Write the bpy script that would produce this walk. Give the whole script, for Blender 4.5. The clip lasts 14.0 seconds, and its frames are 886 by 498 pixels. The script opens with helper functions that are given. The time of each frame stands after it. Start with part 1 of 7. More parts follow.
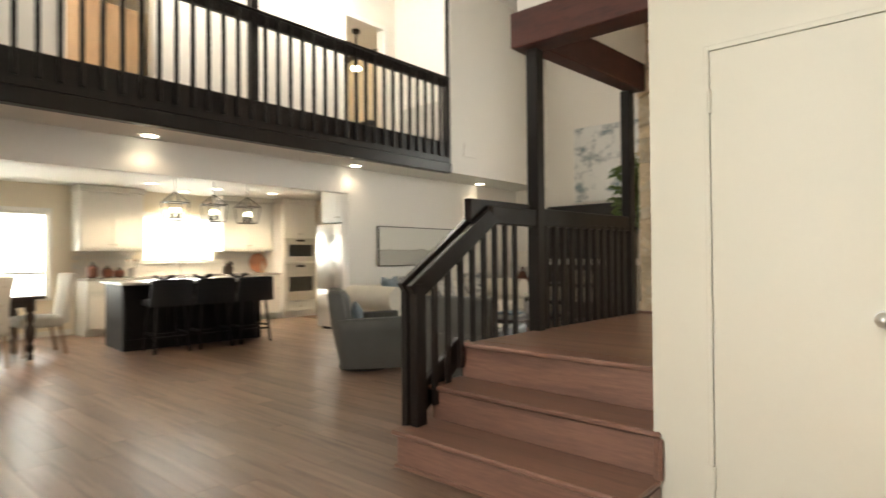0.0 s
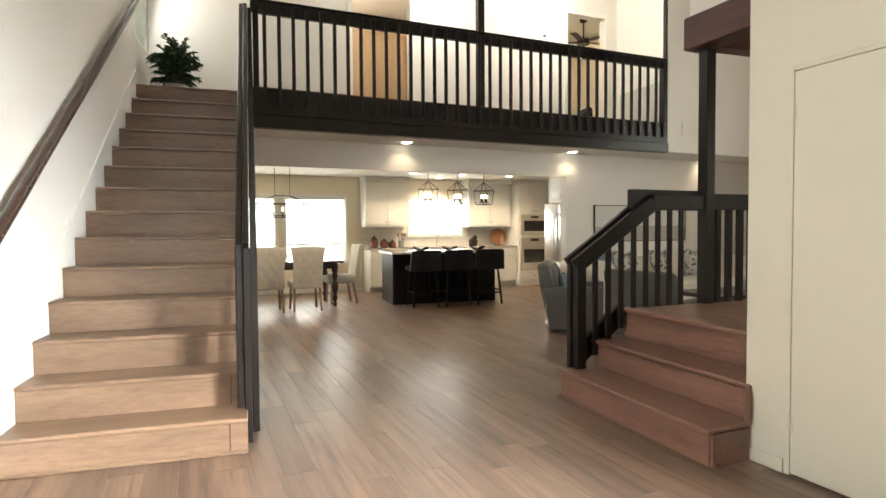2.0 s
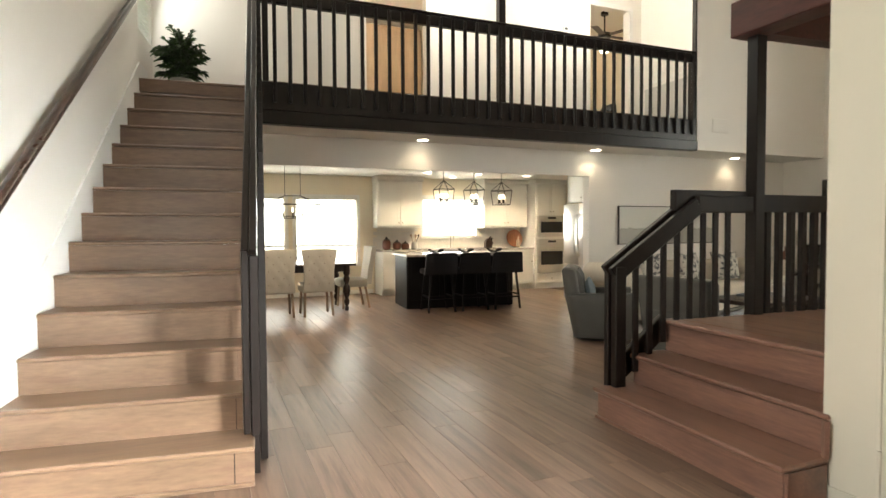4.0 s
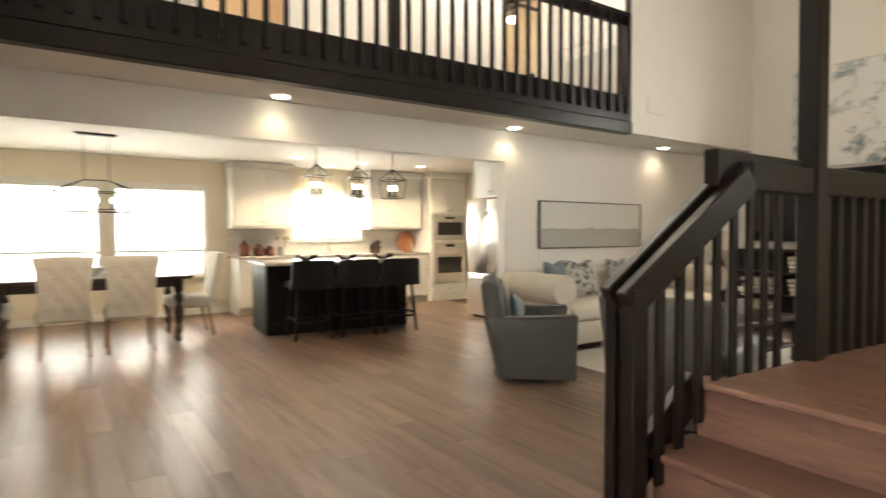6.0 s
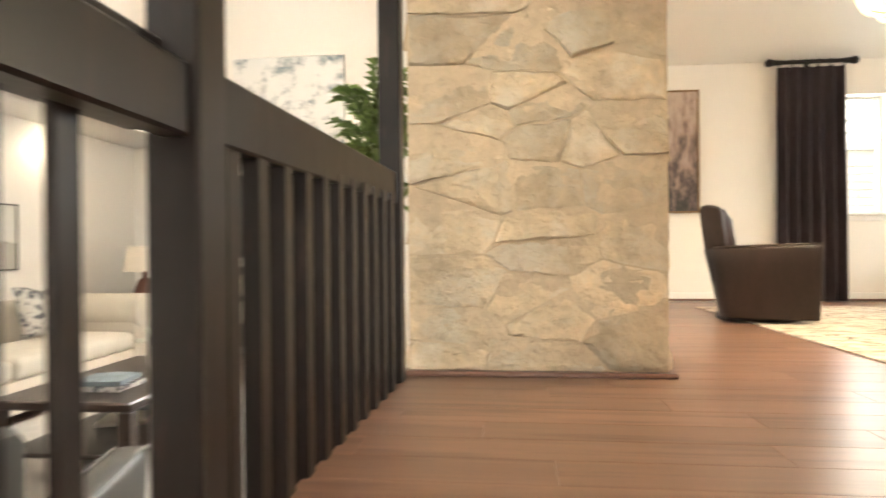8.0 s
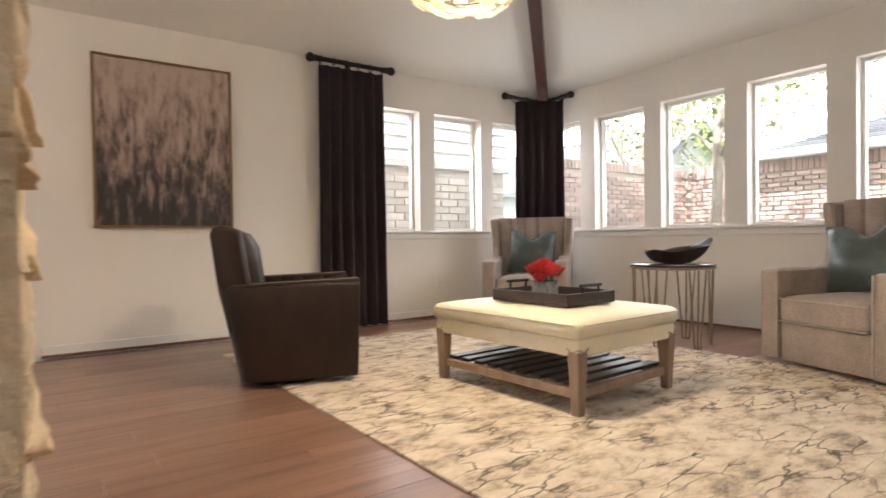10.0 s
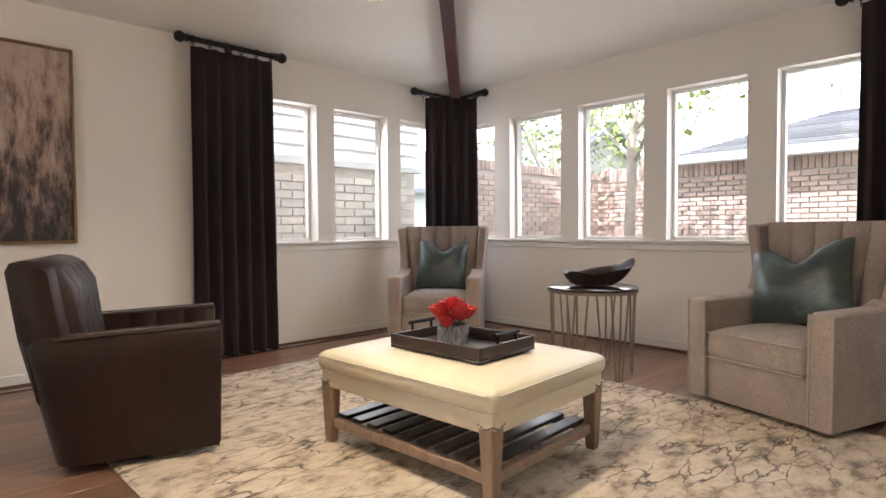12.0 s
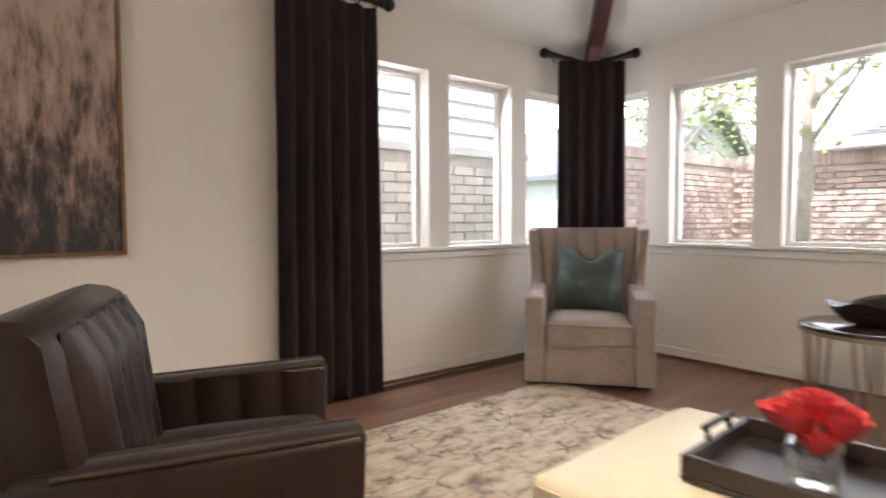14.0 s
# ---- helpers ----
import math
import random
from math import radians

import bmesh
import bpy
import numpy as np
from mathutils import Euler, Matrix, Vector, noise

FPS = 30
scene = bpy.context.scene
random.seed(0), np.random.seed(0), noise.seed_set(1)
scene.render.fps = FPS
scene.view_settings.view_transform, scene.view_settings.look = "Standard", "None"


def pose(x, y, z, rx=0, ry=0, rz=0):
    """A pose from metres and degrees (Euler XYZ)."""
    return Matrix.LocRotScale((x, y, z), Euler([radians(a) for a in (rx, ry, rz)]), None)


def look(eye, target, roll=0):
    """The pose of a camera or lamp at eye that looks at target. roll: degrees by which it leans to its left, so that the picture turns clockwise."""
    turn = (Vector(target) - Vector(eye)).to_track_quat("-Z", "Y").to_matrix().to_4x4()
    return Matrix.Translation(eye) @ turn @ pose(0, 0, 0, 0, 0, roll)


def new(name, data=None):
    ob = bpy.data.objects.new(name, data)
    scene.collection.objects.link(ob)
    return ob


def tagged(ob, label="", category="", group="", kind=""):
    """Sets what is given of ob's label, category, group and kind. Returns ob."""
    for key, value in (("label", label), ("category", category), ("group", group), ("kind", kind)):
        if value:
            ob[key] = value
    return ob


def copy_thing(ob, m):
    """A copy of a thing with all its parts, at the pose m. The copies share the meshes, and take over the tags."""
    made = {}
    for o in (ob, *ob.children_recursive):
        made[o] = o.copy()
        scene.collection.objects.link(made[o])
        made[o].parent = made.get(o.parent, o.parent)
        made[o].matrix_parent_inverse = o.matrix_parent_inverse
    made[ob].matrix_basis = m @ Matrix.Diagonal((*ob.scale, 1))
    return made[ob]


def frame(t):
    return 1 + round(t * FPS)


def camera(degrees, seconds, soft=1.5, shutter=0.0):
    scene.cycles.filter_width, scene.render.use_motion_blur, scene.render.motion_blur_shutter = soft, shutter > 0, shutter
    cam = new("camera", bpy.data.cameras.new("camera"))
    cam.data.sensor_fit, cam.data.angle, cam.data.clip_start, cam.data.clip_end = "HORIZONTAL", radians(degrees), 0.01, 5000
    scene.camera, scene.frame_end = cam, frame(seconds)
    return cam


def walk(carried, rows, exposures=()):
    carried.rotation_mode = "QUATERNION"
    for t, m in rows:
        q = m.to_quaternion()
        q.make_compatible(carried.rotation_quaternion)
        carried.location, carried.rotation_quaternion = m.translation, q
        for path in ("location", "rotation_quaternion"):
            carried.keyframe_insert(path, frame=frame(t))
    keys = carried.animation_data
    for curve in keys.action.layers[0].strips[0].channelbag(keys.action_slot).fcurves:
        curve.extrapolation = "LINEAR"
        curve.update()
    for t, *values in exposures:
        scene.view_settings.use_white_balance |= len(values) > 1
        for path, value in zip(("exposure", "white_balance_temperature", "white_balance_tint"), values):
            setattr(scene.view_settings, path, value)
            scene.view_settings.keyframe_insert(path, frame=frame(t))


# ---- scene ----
cam = camera(75.8, 14.0, shutter=0.4)
PATH = [
    (0, (0.15, -0.566, 1.216), (-1.165, 0.941, 1.24), -0.5),
    (0.5, (0.567, -0.585, 1.235), (-1.059, 0.58, 1.263), -0.5),
    (1, (0.926, -0.61, 1.235), (-0.827, 0.353, 1.239), -0.3),
    (1.5, (1.211, -0.674, 1.243), (-0.601, 0.171, 1.203), -0.4),
    (2, (1.38, -0.8, 1.287), (-0.454, -0.004, 1.218), -0.4),
    (2.5, (1.473, -0.863, 1.336), (-0.37, -0.089, 1.264), -0.3),
    (3, (1.51, -0.902, 1.353), (-0.337, -0.139, 1.282), -0.3),
    (3.2, (1.47, -0.885, 1.35), (-0.377, -0.122, 1.279), -0.3),
    (5.5, (-0.464, -0.179, 1.258), (-2.272, 0.674, 1.203), -0.4),
    (6, (-0.891, 0.175, 1.252), (-2.547, 1.295, 1.199), -0.1),
    (6.5, (-1.219, 0.636, 1.257), (-2.599, 2.083, 1.203), -0.3),
    (7, (-1.454, 1.179, 1.263), (-2.498, 2.884, 1.21), -0.2),
    (7.5, (-1.65, 1.767, 1.24), (-2.265, 3.67, 1.19), 0.1),
    (8, (-1.621, 2.227, 1.243), (-1.825, 4.216, 1.236), -0.5),
    (8.5, (-1.553, 2.631, 1.276), (-1.313, 4.617, 1.256), -0.6),
    (9, (-1.388, 3.06, 1.319), (-0.727, 4.948, 1.299), -0.5),
    (11.3, (-0.341, 3.836, 1.633), (0.993, 5.325, 1.567), -0.7),
    (11.5, (-0.36, 3.873, 1.647), (0.983, 5.353, 1.578), -0.6),
    (12, (-0.385, 3.975, 1.665), (0.99, 5.425, 1.594), -0.4),
    (12.5, (-0.435, 4.145, 1.69), (0.992, 5.544, 1.615), -0.4),
    (13, (-0.444, 4.422, 1.715), (0.998, 5.806, 1.635), -0.2),
    (13.5, (-0.265, 4.836, 1.736), (1.155, 6.241, 1.639), -0.2),
    (14, (-0.035, 5.349, 1.743), (1.203, 6.916, 1.645), -0.3),
]
EXPOSURES = [(0, 0.42, 6500, 5), (1, 0.35, 6500, 5), (3.2, 0.12, 6500, 4), (5.3, 0.52, 6650, 5), (6, 0.55, 6650, 6), (6.5, 0.82, 6500, 6), (7, 1.15, 6550, 8), (7.5, 1.6, 6450, 8), (8, 1.72, 6500, 8), (8.5, 1.6, 6400, 8), (9.2, 1.06, 6300, 11), (11.3, 0.45, 5950, 16), (14, 0.5, 5950, 16)]
walk(cam, [(t, look(eye, target, roll)) for t, eye, target, roll in PATH], EXPOSURES)

# ---- light ----
world = bpy.data.worlds.new("sky")
scene.world = world
world.use_nodes = True
wn = world.node_tree.nodes
sky = wn.new("ShaderNodeTexSky")
sky.sky_type, sky.sun_disc = "NISHITA", False
sky.sun_elevation, sky.sun_rotation = radians(52), radians(215)
world.node_tree.links.new(sky.outputs["Color"], wn["Background"].inputs["Color"])
sky.dust_density, sky.air_density, sky.ozone_density = 3.0, 1.0, 0.5
wn["Background"].inputs["Strength"].default_value = 0.15


def lamp(name, kind, m, energy, color=(1, 1, 1), **more):
    data = bpy.data.lights.new(name, kind)
    data.energy, data.color = energy, color
    if kind == "AREA":
        data.shape, data.size, data.size_y = "RECTANGLE", more["size"][0], more["size"][1]
        data.spread = radians(more.get("spread", 180))
    elif kind == "SPOT":
        data.spot_size, data.spot_blend, data.shadow_soft_size = radians(more["cone"]), 0.6, 0.05
    elif kind == "POINT":
        data.shadow_soft_size = more["radius"]
    ob = new(name, data)
    ob.matrix_world = m
    return ob


sun = bpy.data.lights.new("sun", "SUN")
sun.energy, sun.angle, sun.color = 5.0, radians(0.6), (1, 0.95, 0.87)
sun_ob = new("sun", sun)
sun_ob.matrix_world = look((0, 0, 0), (0.52, 0.32, -0.79))

DAY, WARM = (1.0, 0.975, 0.93), (1.0, 0.78, 0.54)
# daylight in the openings; the entry, foyer and den ones are unseen and added
# added lamp in an invented door, to brighten the lower stairs
lamp("entry_daylight", "AREA", look((1.45, 1.97, 1.0), (-2.4, -1.9, -0.55)), 172, (0.95, 0.98, 1.0), size=(1.0, 1.8), spread=68)
# unseen source, added to light the closet wall, steps and stone pier
lamp("foyer_daylight", "AREA", look((-0.45, -2.17, 2.3), (-1.1, 5.0, 1.6)), 80, DAY, size=(1.6, 4.0))
# added lamp behind an invented window, to brighten the den
lamp("den_daylight", "AREA", look((-2.2, 8.86, 2.2), (-4.4, 3.5, 1.8)), 122, DAY, size=(0.5, 2.6))
lamp("dining_daylight", "AREA", look((-10.6, 0.8, 1.35), (-6.0, 0.8, 1.2)), 78, DAY, size=(2.5, 1.1))
lamp("sink_daylight", "AREA", look((-10.6, 4.15, 1.55), (-6.0, 4.0, 1.4)), 66, DAY, size=(1.2, 0.8))
lamp("east_daylight", "AREA", look((4.45, 5.8, 2.2), (0.0, 5.6, 1.2)), 35, DAY, size=(5.2, 1.1))
lamp("north_daylight", "AREA", look((2.9, 8.84, 2.2), (2.4, 5.0, 1.0)), 24, DAY, size=(2.1, 1.1))
lamp("stair_window_daylight", "AREA", look((-6.05, -1.26, 4.2), (-5.6, 1.5, 3.6)), 14, DAY, size=(0.5, 1.0))
# recessed and hanging lamps, among them added fill lights without fittings
CANS_LOW = [(-5.78, 1.79), (-5.78, 4.45), (-5.78, 7.2)]
CANS_KITCHEN = [(-9.19, 3.16), (-9.95, 4.02), (-9.19, 4.24), (-9.16, 5.31)]
for cx, cy in CANS_LOW:
    lamp("can_light", "SPOT", look((cx, cy, 2.42), (cx, cy, 0)), 6, WARM, cone=130)
# the last spot has no fitting; it is added to brighten the dining side
for cx, cy in CANS_KITCHEN + [(-7.0, 0.6)]:
    lamp("can_light", "SPOT", look((cx, cy, 2.38), (cx, cy, 0)), 105, WARM, cone=140)
lamp("living_chandelier_light", "SPOT", look((0.72, 5.61, 2.47), (0.8, 5.62, 0)), 76, (1.0, 0.81, 0.54), cone=168)
lamp("living_chandelier_glow", "POINT", pose(0.72, 5.61, 2.80), 4, (1.0, 0.82, 0.56), radius=0.12)
lamp("upstairs_light", "POINT", pose(-8.2, 5.0, 4.9), 45, (1.0, 0.82, 0.62), radius=0.15)
# unseen fill without a fitting, added to light the first doorway's room
lamp("upstairs_room_light", "POINT", pose(-8.2, 1.7, 4.8), 45, (1.0, 0.82, 0.62), radius=0.15)
# unseen lights without fittings, split in two to brighten the gallery wall evenly
for cy in (2.3, 4.4):
    lamp("landing_light", "POINT", pose(-5.72, cy, 4.72), 52, (1, 0.92, 0.82), radius=0.15)


# ---- materials ----
def mix_rgb(nt, fac, a, b, mode="MIX"):
    n = nt.nodes.new("ShaderNodeMix")
    n.data_type, n.blend_type = "RGBA", mode
    for sock, v in ((n.inputs[0], fac), (n.inputs[6], a), (n.inputs[7], b)):
        if hasattr(v, "is_output"):
            nt.links.new(v, sock)
        else:
            sock.default_value = v if isinstance(v, (int, float)) else (*v, 1)
    return n.outputs[2]


def ramp(nt, src, p0, p1, c0=(0, 0, 0), c1=(1, 1, 1)):
    n = nt.nodes.new("ShaderNodeValToRGB")
    n.color_ramp.elements[0].position, n.color_ramp.elements[1].position = p0, p1
    n.color_ramp.elements[0].color, n.color_ramp.elements[1].color = (*c0, 1), (*c1, 1)
    nt.links.new(src, n.inputs[0])
    return n.outputs[0]


def noise_tex(nt, vec, scale, detail=4, rough=0.6):
    n = nt.nodes.new("ShaderNodeTexNoise")
    n.inputs["Scale"].default_value, n.inputs["Detail"].default_value, n.inputs["Roughness"].default_value = scale, detail, rough
    nt.links.new(vec, n.inputs["Vector"])
    return n.outputs["Fac"]


def material(name, base, rough=0.5, metal=0.0, vary=0.12, big=0.8, fine=40.0, bump=0.05, stretch=(1, 1, 1), second=None, second_range=(0.45, 0.7),
             pieces=0.0, sheen=0.0, coat=0.0, emit=None, strength=0.0, spec=0.5, second_scale=None, bump_dist=0.004):
    m = bpy.data.materials.new(name)
    m.use_nodes = True
    nt = m.node_tree
    b = nt.nodes["Principled BSDF"]
    tc = nt.nodes.new("ShaderNodeTexCoord")
    mp = nt.nodes.new("ShaderNodeMapping")
    mp.inputs["Scale"].default_value = stretch
    nt.links.new(tc.outputs["Object"], mp.inputs["Vector"])
    vec = mp.outputs["Vector"]
    info = nt.nodes.new("ShaderNodeObjectInfo")
    if pieces:
        add = nt.nodes.new("ShaderNodeVectorMath")
        add.operation = "ADD"
        sc = nt.nodes.new("ShaderNodeMath")
        sc.operation = "MULTIPLY"
        sc.inputs[1].default_value = 37.0
        nt.links.new(info.outputs["Random"], sc.inputs[0])
        nt.links.new(vec, add.inputs[0])
        nt.links.new(sc.outputs[0], add.inputs[1])
        vec = add.outputs[0]
    n1 = noise_tex(nt, vec, big, 3)
    n2 = noise_tex(nt, vec, fine, 5)
    dark = tuple(c * (1 - vary) for c in base)
    light = tuple(min(1, c * (1 + vary)) for c in base)
    col = ramp(nt, n1, 0.3, 0.7, dark, light)
    col = mix_rgb(nt, 0.35, col, ramp(nt, n2, 0.3, 0.7, dark, light))
    if second:
        n3 = noise_tex(nt, vec, second_scale or big * 3, 6, 0.65)
        col = mix_rgb(nt, ramp(nt, n3, *second_range), col, second)
    if pieces:
        geo = nt.nodes.new("ShaderNodeNewGeometry")
        both = nt.nodes.new("ShaderNodeMath")
        both.operation = "ADD"
        nt.links.new(info.outputs["Random"], both.inputs[0])
        nt.links.new(geo.outputs["Random Per Island"], both.inputs[1])
        fr = nt.nodes.new("ShaderNodeMath")
        fr.operation = "FRACT"
        nt.links.new(both.outputs[0], fr.inputs[0])
        lo, hi = 1 - pieces, 1 + pieces
        col = mix_rgb(nt, 1.0, col, ramp(nt, fr.outputs[0], 0, 1, (lo, lo, lo), (hi, hi, hi)), "MULTIPLY")
    nt.links.new(col, b.inputs["Base Color"])
    b.inputs["Metallic"].default_value = metal
    b.inputs["Specular IOR Level"].default_value = spec
    rr = nt.nodes.new("ShaderNodeMapRange")
    rr.inputs["To Min"].default_value, rr.inputs["To Max"].default_value = max(0.02, rough - 0.08), min(1, rough + 0.08)
    nt.links.new(n2, rr.inputs["Value"])
    nt.links.new(rr.outputs[0], b.inputs["Roughness"])
    if bump:
        bp = nt.nodes.new("ShaderNodeBump")
        bp.inputs["Strength"].default_value, bp.inputs["Distance"].default_value = bump, bump_dist
        nt.links.new(n2, bp.inputs["Height"])
        nt.links.new(bp.outputs[0], b.inputs["Normal"])
    if sheen:
        b.inputs["Sheen Weight"].default_value = sheen
        b.inputs["Sheen Roughness"].default_value = 0.35
    if coat:
        b.inputs["Coat Weight"].default_value, b.inputs["Coat Roughness"].default_value = coat, 0.3
    if emit:
        b.inputs["Emission Color"].default_value, b.inputs["Emission Strength"].default_value = (*emit, 1), strength
    return m


WALL = material("wall_paint", (0.80, 0.76, 0.70), 0.6, vary=0.025, fine=90, bump=0.06)
WARMWALL = material("dining_wall_paint", (0.80, 0.72, 0.58), 0.6, vary=0.025, fine=90, bump=0.06)
CEIL = material("ceiling_paint", (0.80, 0.78, 0.73), 0.8, vary=0.02, fine=60, bump=0.08)
CREAM = material("cream_door_paint", (0.66, 0.62, 0.51), 0.4, vary=0.02, fine=50, bump=0.03)
TRIM = material("white_trim_paint", (0.80, 0.78, 0.74), 0.35, vary=0.02, bump=0.02)
WHITECAB = material("white_cabinet_paint", (0.80, 0.78, 0.73), 0.35, vary=0.02, bump=0.02)
WOODFLOOR = material("walnut_laminate", (0.195, 0.124, 0.087), 0.36, vary=0.38, big=1.6, fine=14, bump=0.05, stretch=(0.35, 5, 1),
                     second=(0.085, 0.05, 0.036), second_range=(0.5, 0.72), second_scale=3.0, pieces=0.24, coat=0.08)
UPFLOOR = material("cherry_laminate", (0.235, 0.128, 0.083), 0.32, vary=0.28, big=1.6, fine=14, bump=0.05, stretch=(0.35, 5, 1),
                   second=(0.11, 0.05, 0.032), second_range=(0.5, 0.72), second_scale=3.0, pieces=0.14, coat=0.08)
TREAD = material("stair_laminate", (0.19, 0.117, 0.074), 0.36, vary=0.42, big=1.2, fine=12, bump=0.05, stretch=(6, 0.6, 6),
                 second=(0.12, 0.065, 0.045), second_range=(0.5, 0.75), second_scale=2.4, pieces=0.1, coat=0.05)
STEPWOOD = material("step_laminate", (0.215, 0.112, 0.078), 0.34, vary=0.42, big=1.2, fine=12, bump=0.05, stretch=(0.6, 6, 6),
                    second=(0.11, 0.055, 0.04), second_range=(0.5, 0.75), second_scale=2.4, pieces=0.1, coat=0.05)
ESPRESSO = material("espresso_stained_wood", (0.0105, 0.007, 0.0056), 0.34, spec=0.32, vary=0.4, big=2, fine=20, bump=0.06, stretch=(4, 4, 0.6), second=(0.04, 0.02, 0.014), second_range=(0.58, 0.8))
REDBEAM = material("mahogany_beam_stain", (0.075, 0.022, 0.016), 0.42, vary=0.35, big=1.5, fine=16, bump=0.1, stretch=(1, 4, 5), second=(0.03, 0.012, 0.01), second_range=(0.5, 0.75))
STONE = material("limestone", (0.59, 0.455, 0.29), 0.85, vary=0.34, big=3.5, fine=19, bump=1.0, second=(0.62, 0.53, 0.39), second_range=(0.46, 0.66), second_scale=5, pieces=0.2, bump_dist=0.04)
MORTAR = material("mortar", (0.60, 0.465, 0.305), 0.9, vary=0.22, big=5, fine=24, bump=0.9, bump_dist=0.03)
# strong upright variation puts the velvet's shading streaks into the colour
VELVET = material("brown_grey_velvet", (0.0200, 0.0104, 0.0084), 0.40, spec=0.34, vary=0.7, big=3.5, fine=60, bump=0.12, sheen=0.16, stretch=(1.6, 1.6, 0.5))
LINEN = material("oatmeal_linen", (0.36, 0.297, 0.26), 0.9, vary=0.22, big=6, fine=260, bump=0.45, sheen=0.12, second=(0.23, 0.18, 0.15), second_range=(0.52, 0.64), second_scale=120)
PIPING = material("pale_piping", (0.40, 0.35, 0.30), 0.8, vary=0.08, fine=200)
# the paler teal patches put satin highlights into the colour
TEAL = material("teal_satin", (0.052, 0.070, 0.066), 0.30, vary=0.3, big=6, fine=150, bump=0.08, sheen=0.5, second=(0.12, 0.175, 0.18), second_range=(0.48, 0.66), second_scale=5)
CURTAIN = material("plum_black_curtain", (0.021, 0.0125, 0.0145), 0.74, spec=0.25, vary=0.25, big=3, fine=200, bump=0.1, sheen=0.09)
IVORY = material("ivory_leather", (0.74, 0.67, 0.50), 0.42, vary=0.05, big=4, fine=70, bump=0.08)
OAKLEG = material("weathered_oak", (0.29, 0.20, 0.14), 0.55, vary=0.25, big=4, fine=30, bump=0.15, stretch=(5, 5, 0.7))
DARKSLAT = material("dark_slat_wood", (0.035, 0.028, 0.025), 0.3, vary=0.25, big=4, fine=30, bump=0.08, stretch=(4, 0.8, 4))
TRAY = material("dark_brown_leather_tray", (0.035, 0.024, 0.02), 0.4, vary=0.25, big=8, fine=90, bump=0.2)
BLACKMETAL = material("black_iron", (0.02, 0.017, 0.016), 0.4, metal=0.7, vary=0.2, fine=60)
BRONZE = material("brushed_bronze", (0.33, 0.28, 0.22), 0.35, metal=0.9, vary=0.12, fine=80)
NICKEL = material("satin_nickel", (0.55, 0.52, 0.48), 0.3, metal=1.0, vary=0.06, fine=80)
STEEL = material("stainless_steel", (0.56, 0.54, 0.51), 0.3, metal=0.9, vary=0.06, big=1, fine=20, stretch=(1, 1, 12))
BLACKGLASS = material("black_oven_glass", (0.012, 0.012, 0.013), 0.08, vary=0.1)
ROSE = material("coral_rose_petal", (0.62, 0.055, 0.06), 0.6, vary=0.2, big=20, fine=60, sheen=0.2)
YOUNGLEAF = material("fresh_green_leaf", (0.13, 0.19, 0.05), 0.5, vary=0.4, big=6, fine=30, pieces=0.35)
LEAF = material("dark_green_leaf", (0.05, 0.092, 0.034), 0.45, vary=0.4, big=6, fine=30, pieces=0.35)
TREELEAF = material("light_green_leaf", (0.40, 0.50, 0.17), 0.5, vary=0.3, big=2, fine=20, pieces=0.35)
BARK = material("pale_bark", (0.50, 0.45, 0.38), 0.9, vary=0.3, big=5, fine=30, bump=0.5)
BOWL = material("burnt_wood", (0.022, 0.014, 0.011), 0.4, vary=0.4, big=6, fine=30, bump=0.3, second=(0.20, 0.13, 0.09), second_range=(0.62, 0.75))
BRICK = material("red_brick", (0.72, 0.57, 0.51), 0.9, vary=0.2, big=3, fine=30, bump=0.4, pieces=0.18)
WHITEBRICK = material("cream_painted_brick", (0.80, 0.74, 0.67), 0.8, vary=0.15, big=3, fine=30, bump=0.4, pieces=0.12)
JOINT = material("grey_joint", (0.72, 0.67, 0.60), 0.95, vary=0.15, fine=40, bump=0.3)
SIDING = material("pale_siding", (0.78, 0.78, 0.76), 0.6, vary=0.05, fine=30)
SHINGLE = material("grey_shingle", (0.24, 0.25, 0.27), 0.9, vary=0.25, big=2, fine=30, bump=0.4, pieces=0.25)
GRASS = material("lawn", (0.07, 0.11, 0.035), 0.95, vary=0.35, big=1, fine=60, bump=0.5)
GREYLEATHER = material("charcoal_leather", (0.088, 0.082, 0.071), 0.5, vary=0.15, big=3, fine=90, bump=0.12)
SOFA = material("cream_sofa_fabric", (0.62, 0.56, 0.47), 0.85, vary=0.08, big=4, fine=180, bump=0.2)
PATTERN = material("patterned_cushion_fabric", (0.52, 0.49, 0.44), 0.85, vary=0.1, big=8, fine=120, second=(0.10, 0.10, 0.11), second_range=(0.5, 0.56), second_scale=16)
BLUECUSH = material("blue_grey_cushion", (0.16, 0.19, 0.21), 0.85, vary=0.25, big=12, fine=120)
STOOL = material("black_stool_leather", (0.008, 0.007, 0.008), 0.5, spec=0.25, vary=0.2, big=3, fine=80, bump=0.1)
ISLAND = material("black_island_paint", (0.008, 0.007, 0.0075), 0.5, spec=0.2, vary=0.15, fine=40)
GRANITE = material("speckled_granite", (0.50, 0.46, 0.42), 0.2, vary=0.15, big=10, fine=150, second=(0.16, 0.13, 0.12), second_range=(0.52, 0.62), second_scale=40)
TUFT = material("pale_grey_linen", (0.58, 0.55, 0.50), 0.9, vary=0.08, big=4, fine=220, bump=0.25)
TABLEWOOD = material("dark_walnut_table", (0.028, 0.016, 0.012), 0.3, vary=0.3, big=2, fine=20, stretch=(1, 4, 4))
HONEY = material("honey_oak_door", (0.50, 0.37, 0.25), 0.45, vary=0.2, big=1.5, fine=14, stretch=(5, 5, 0.5), bump=0.05)
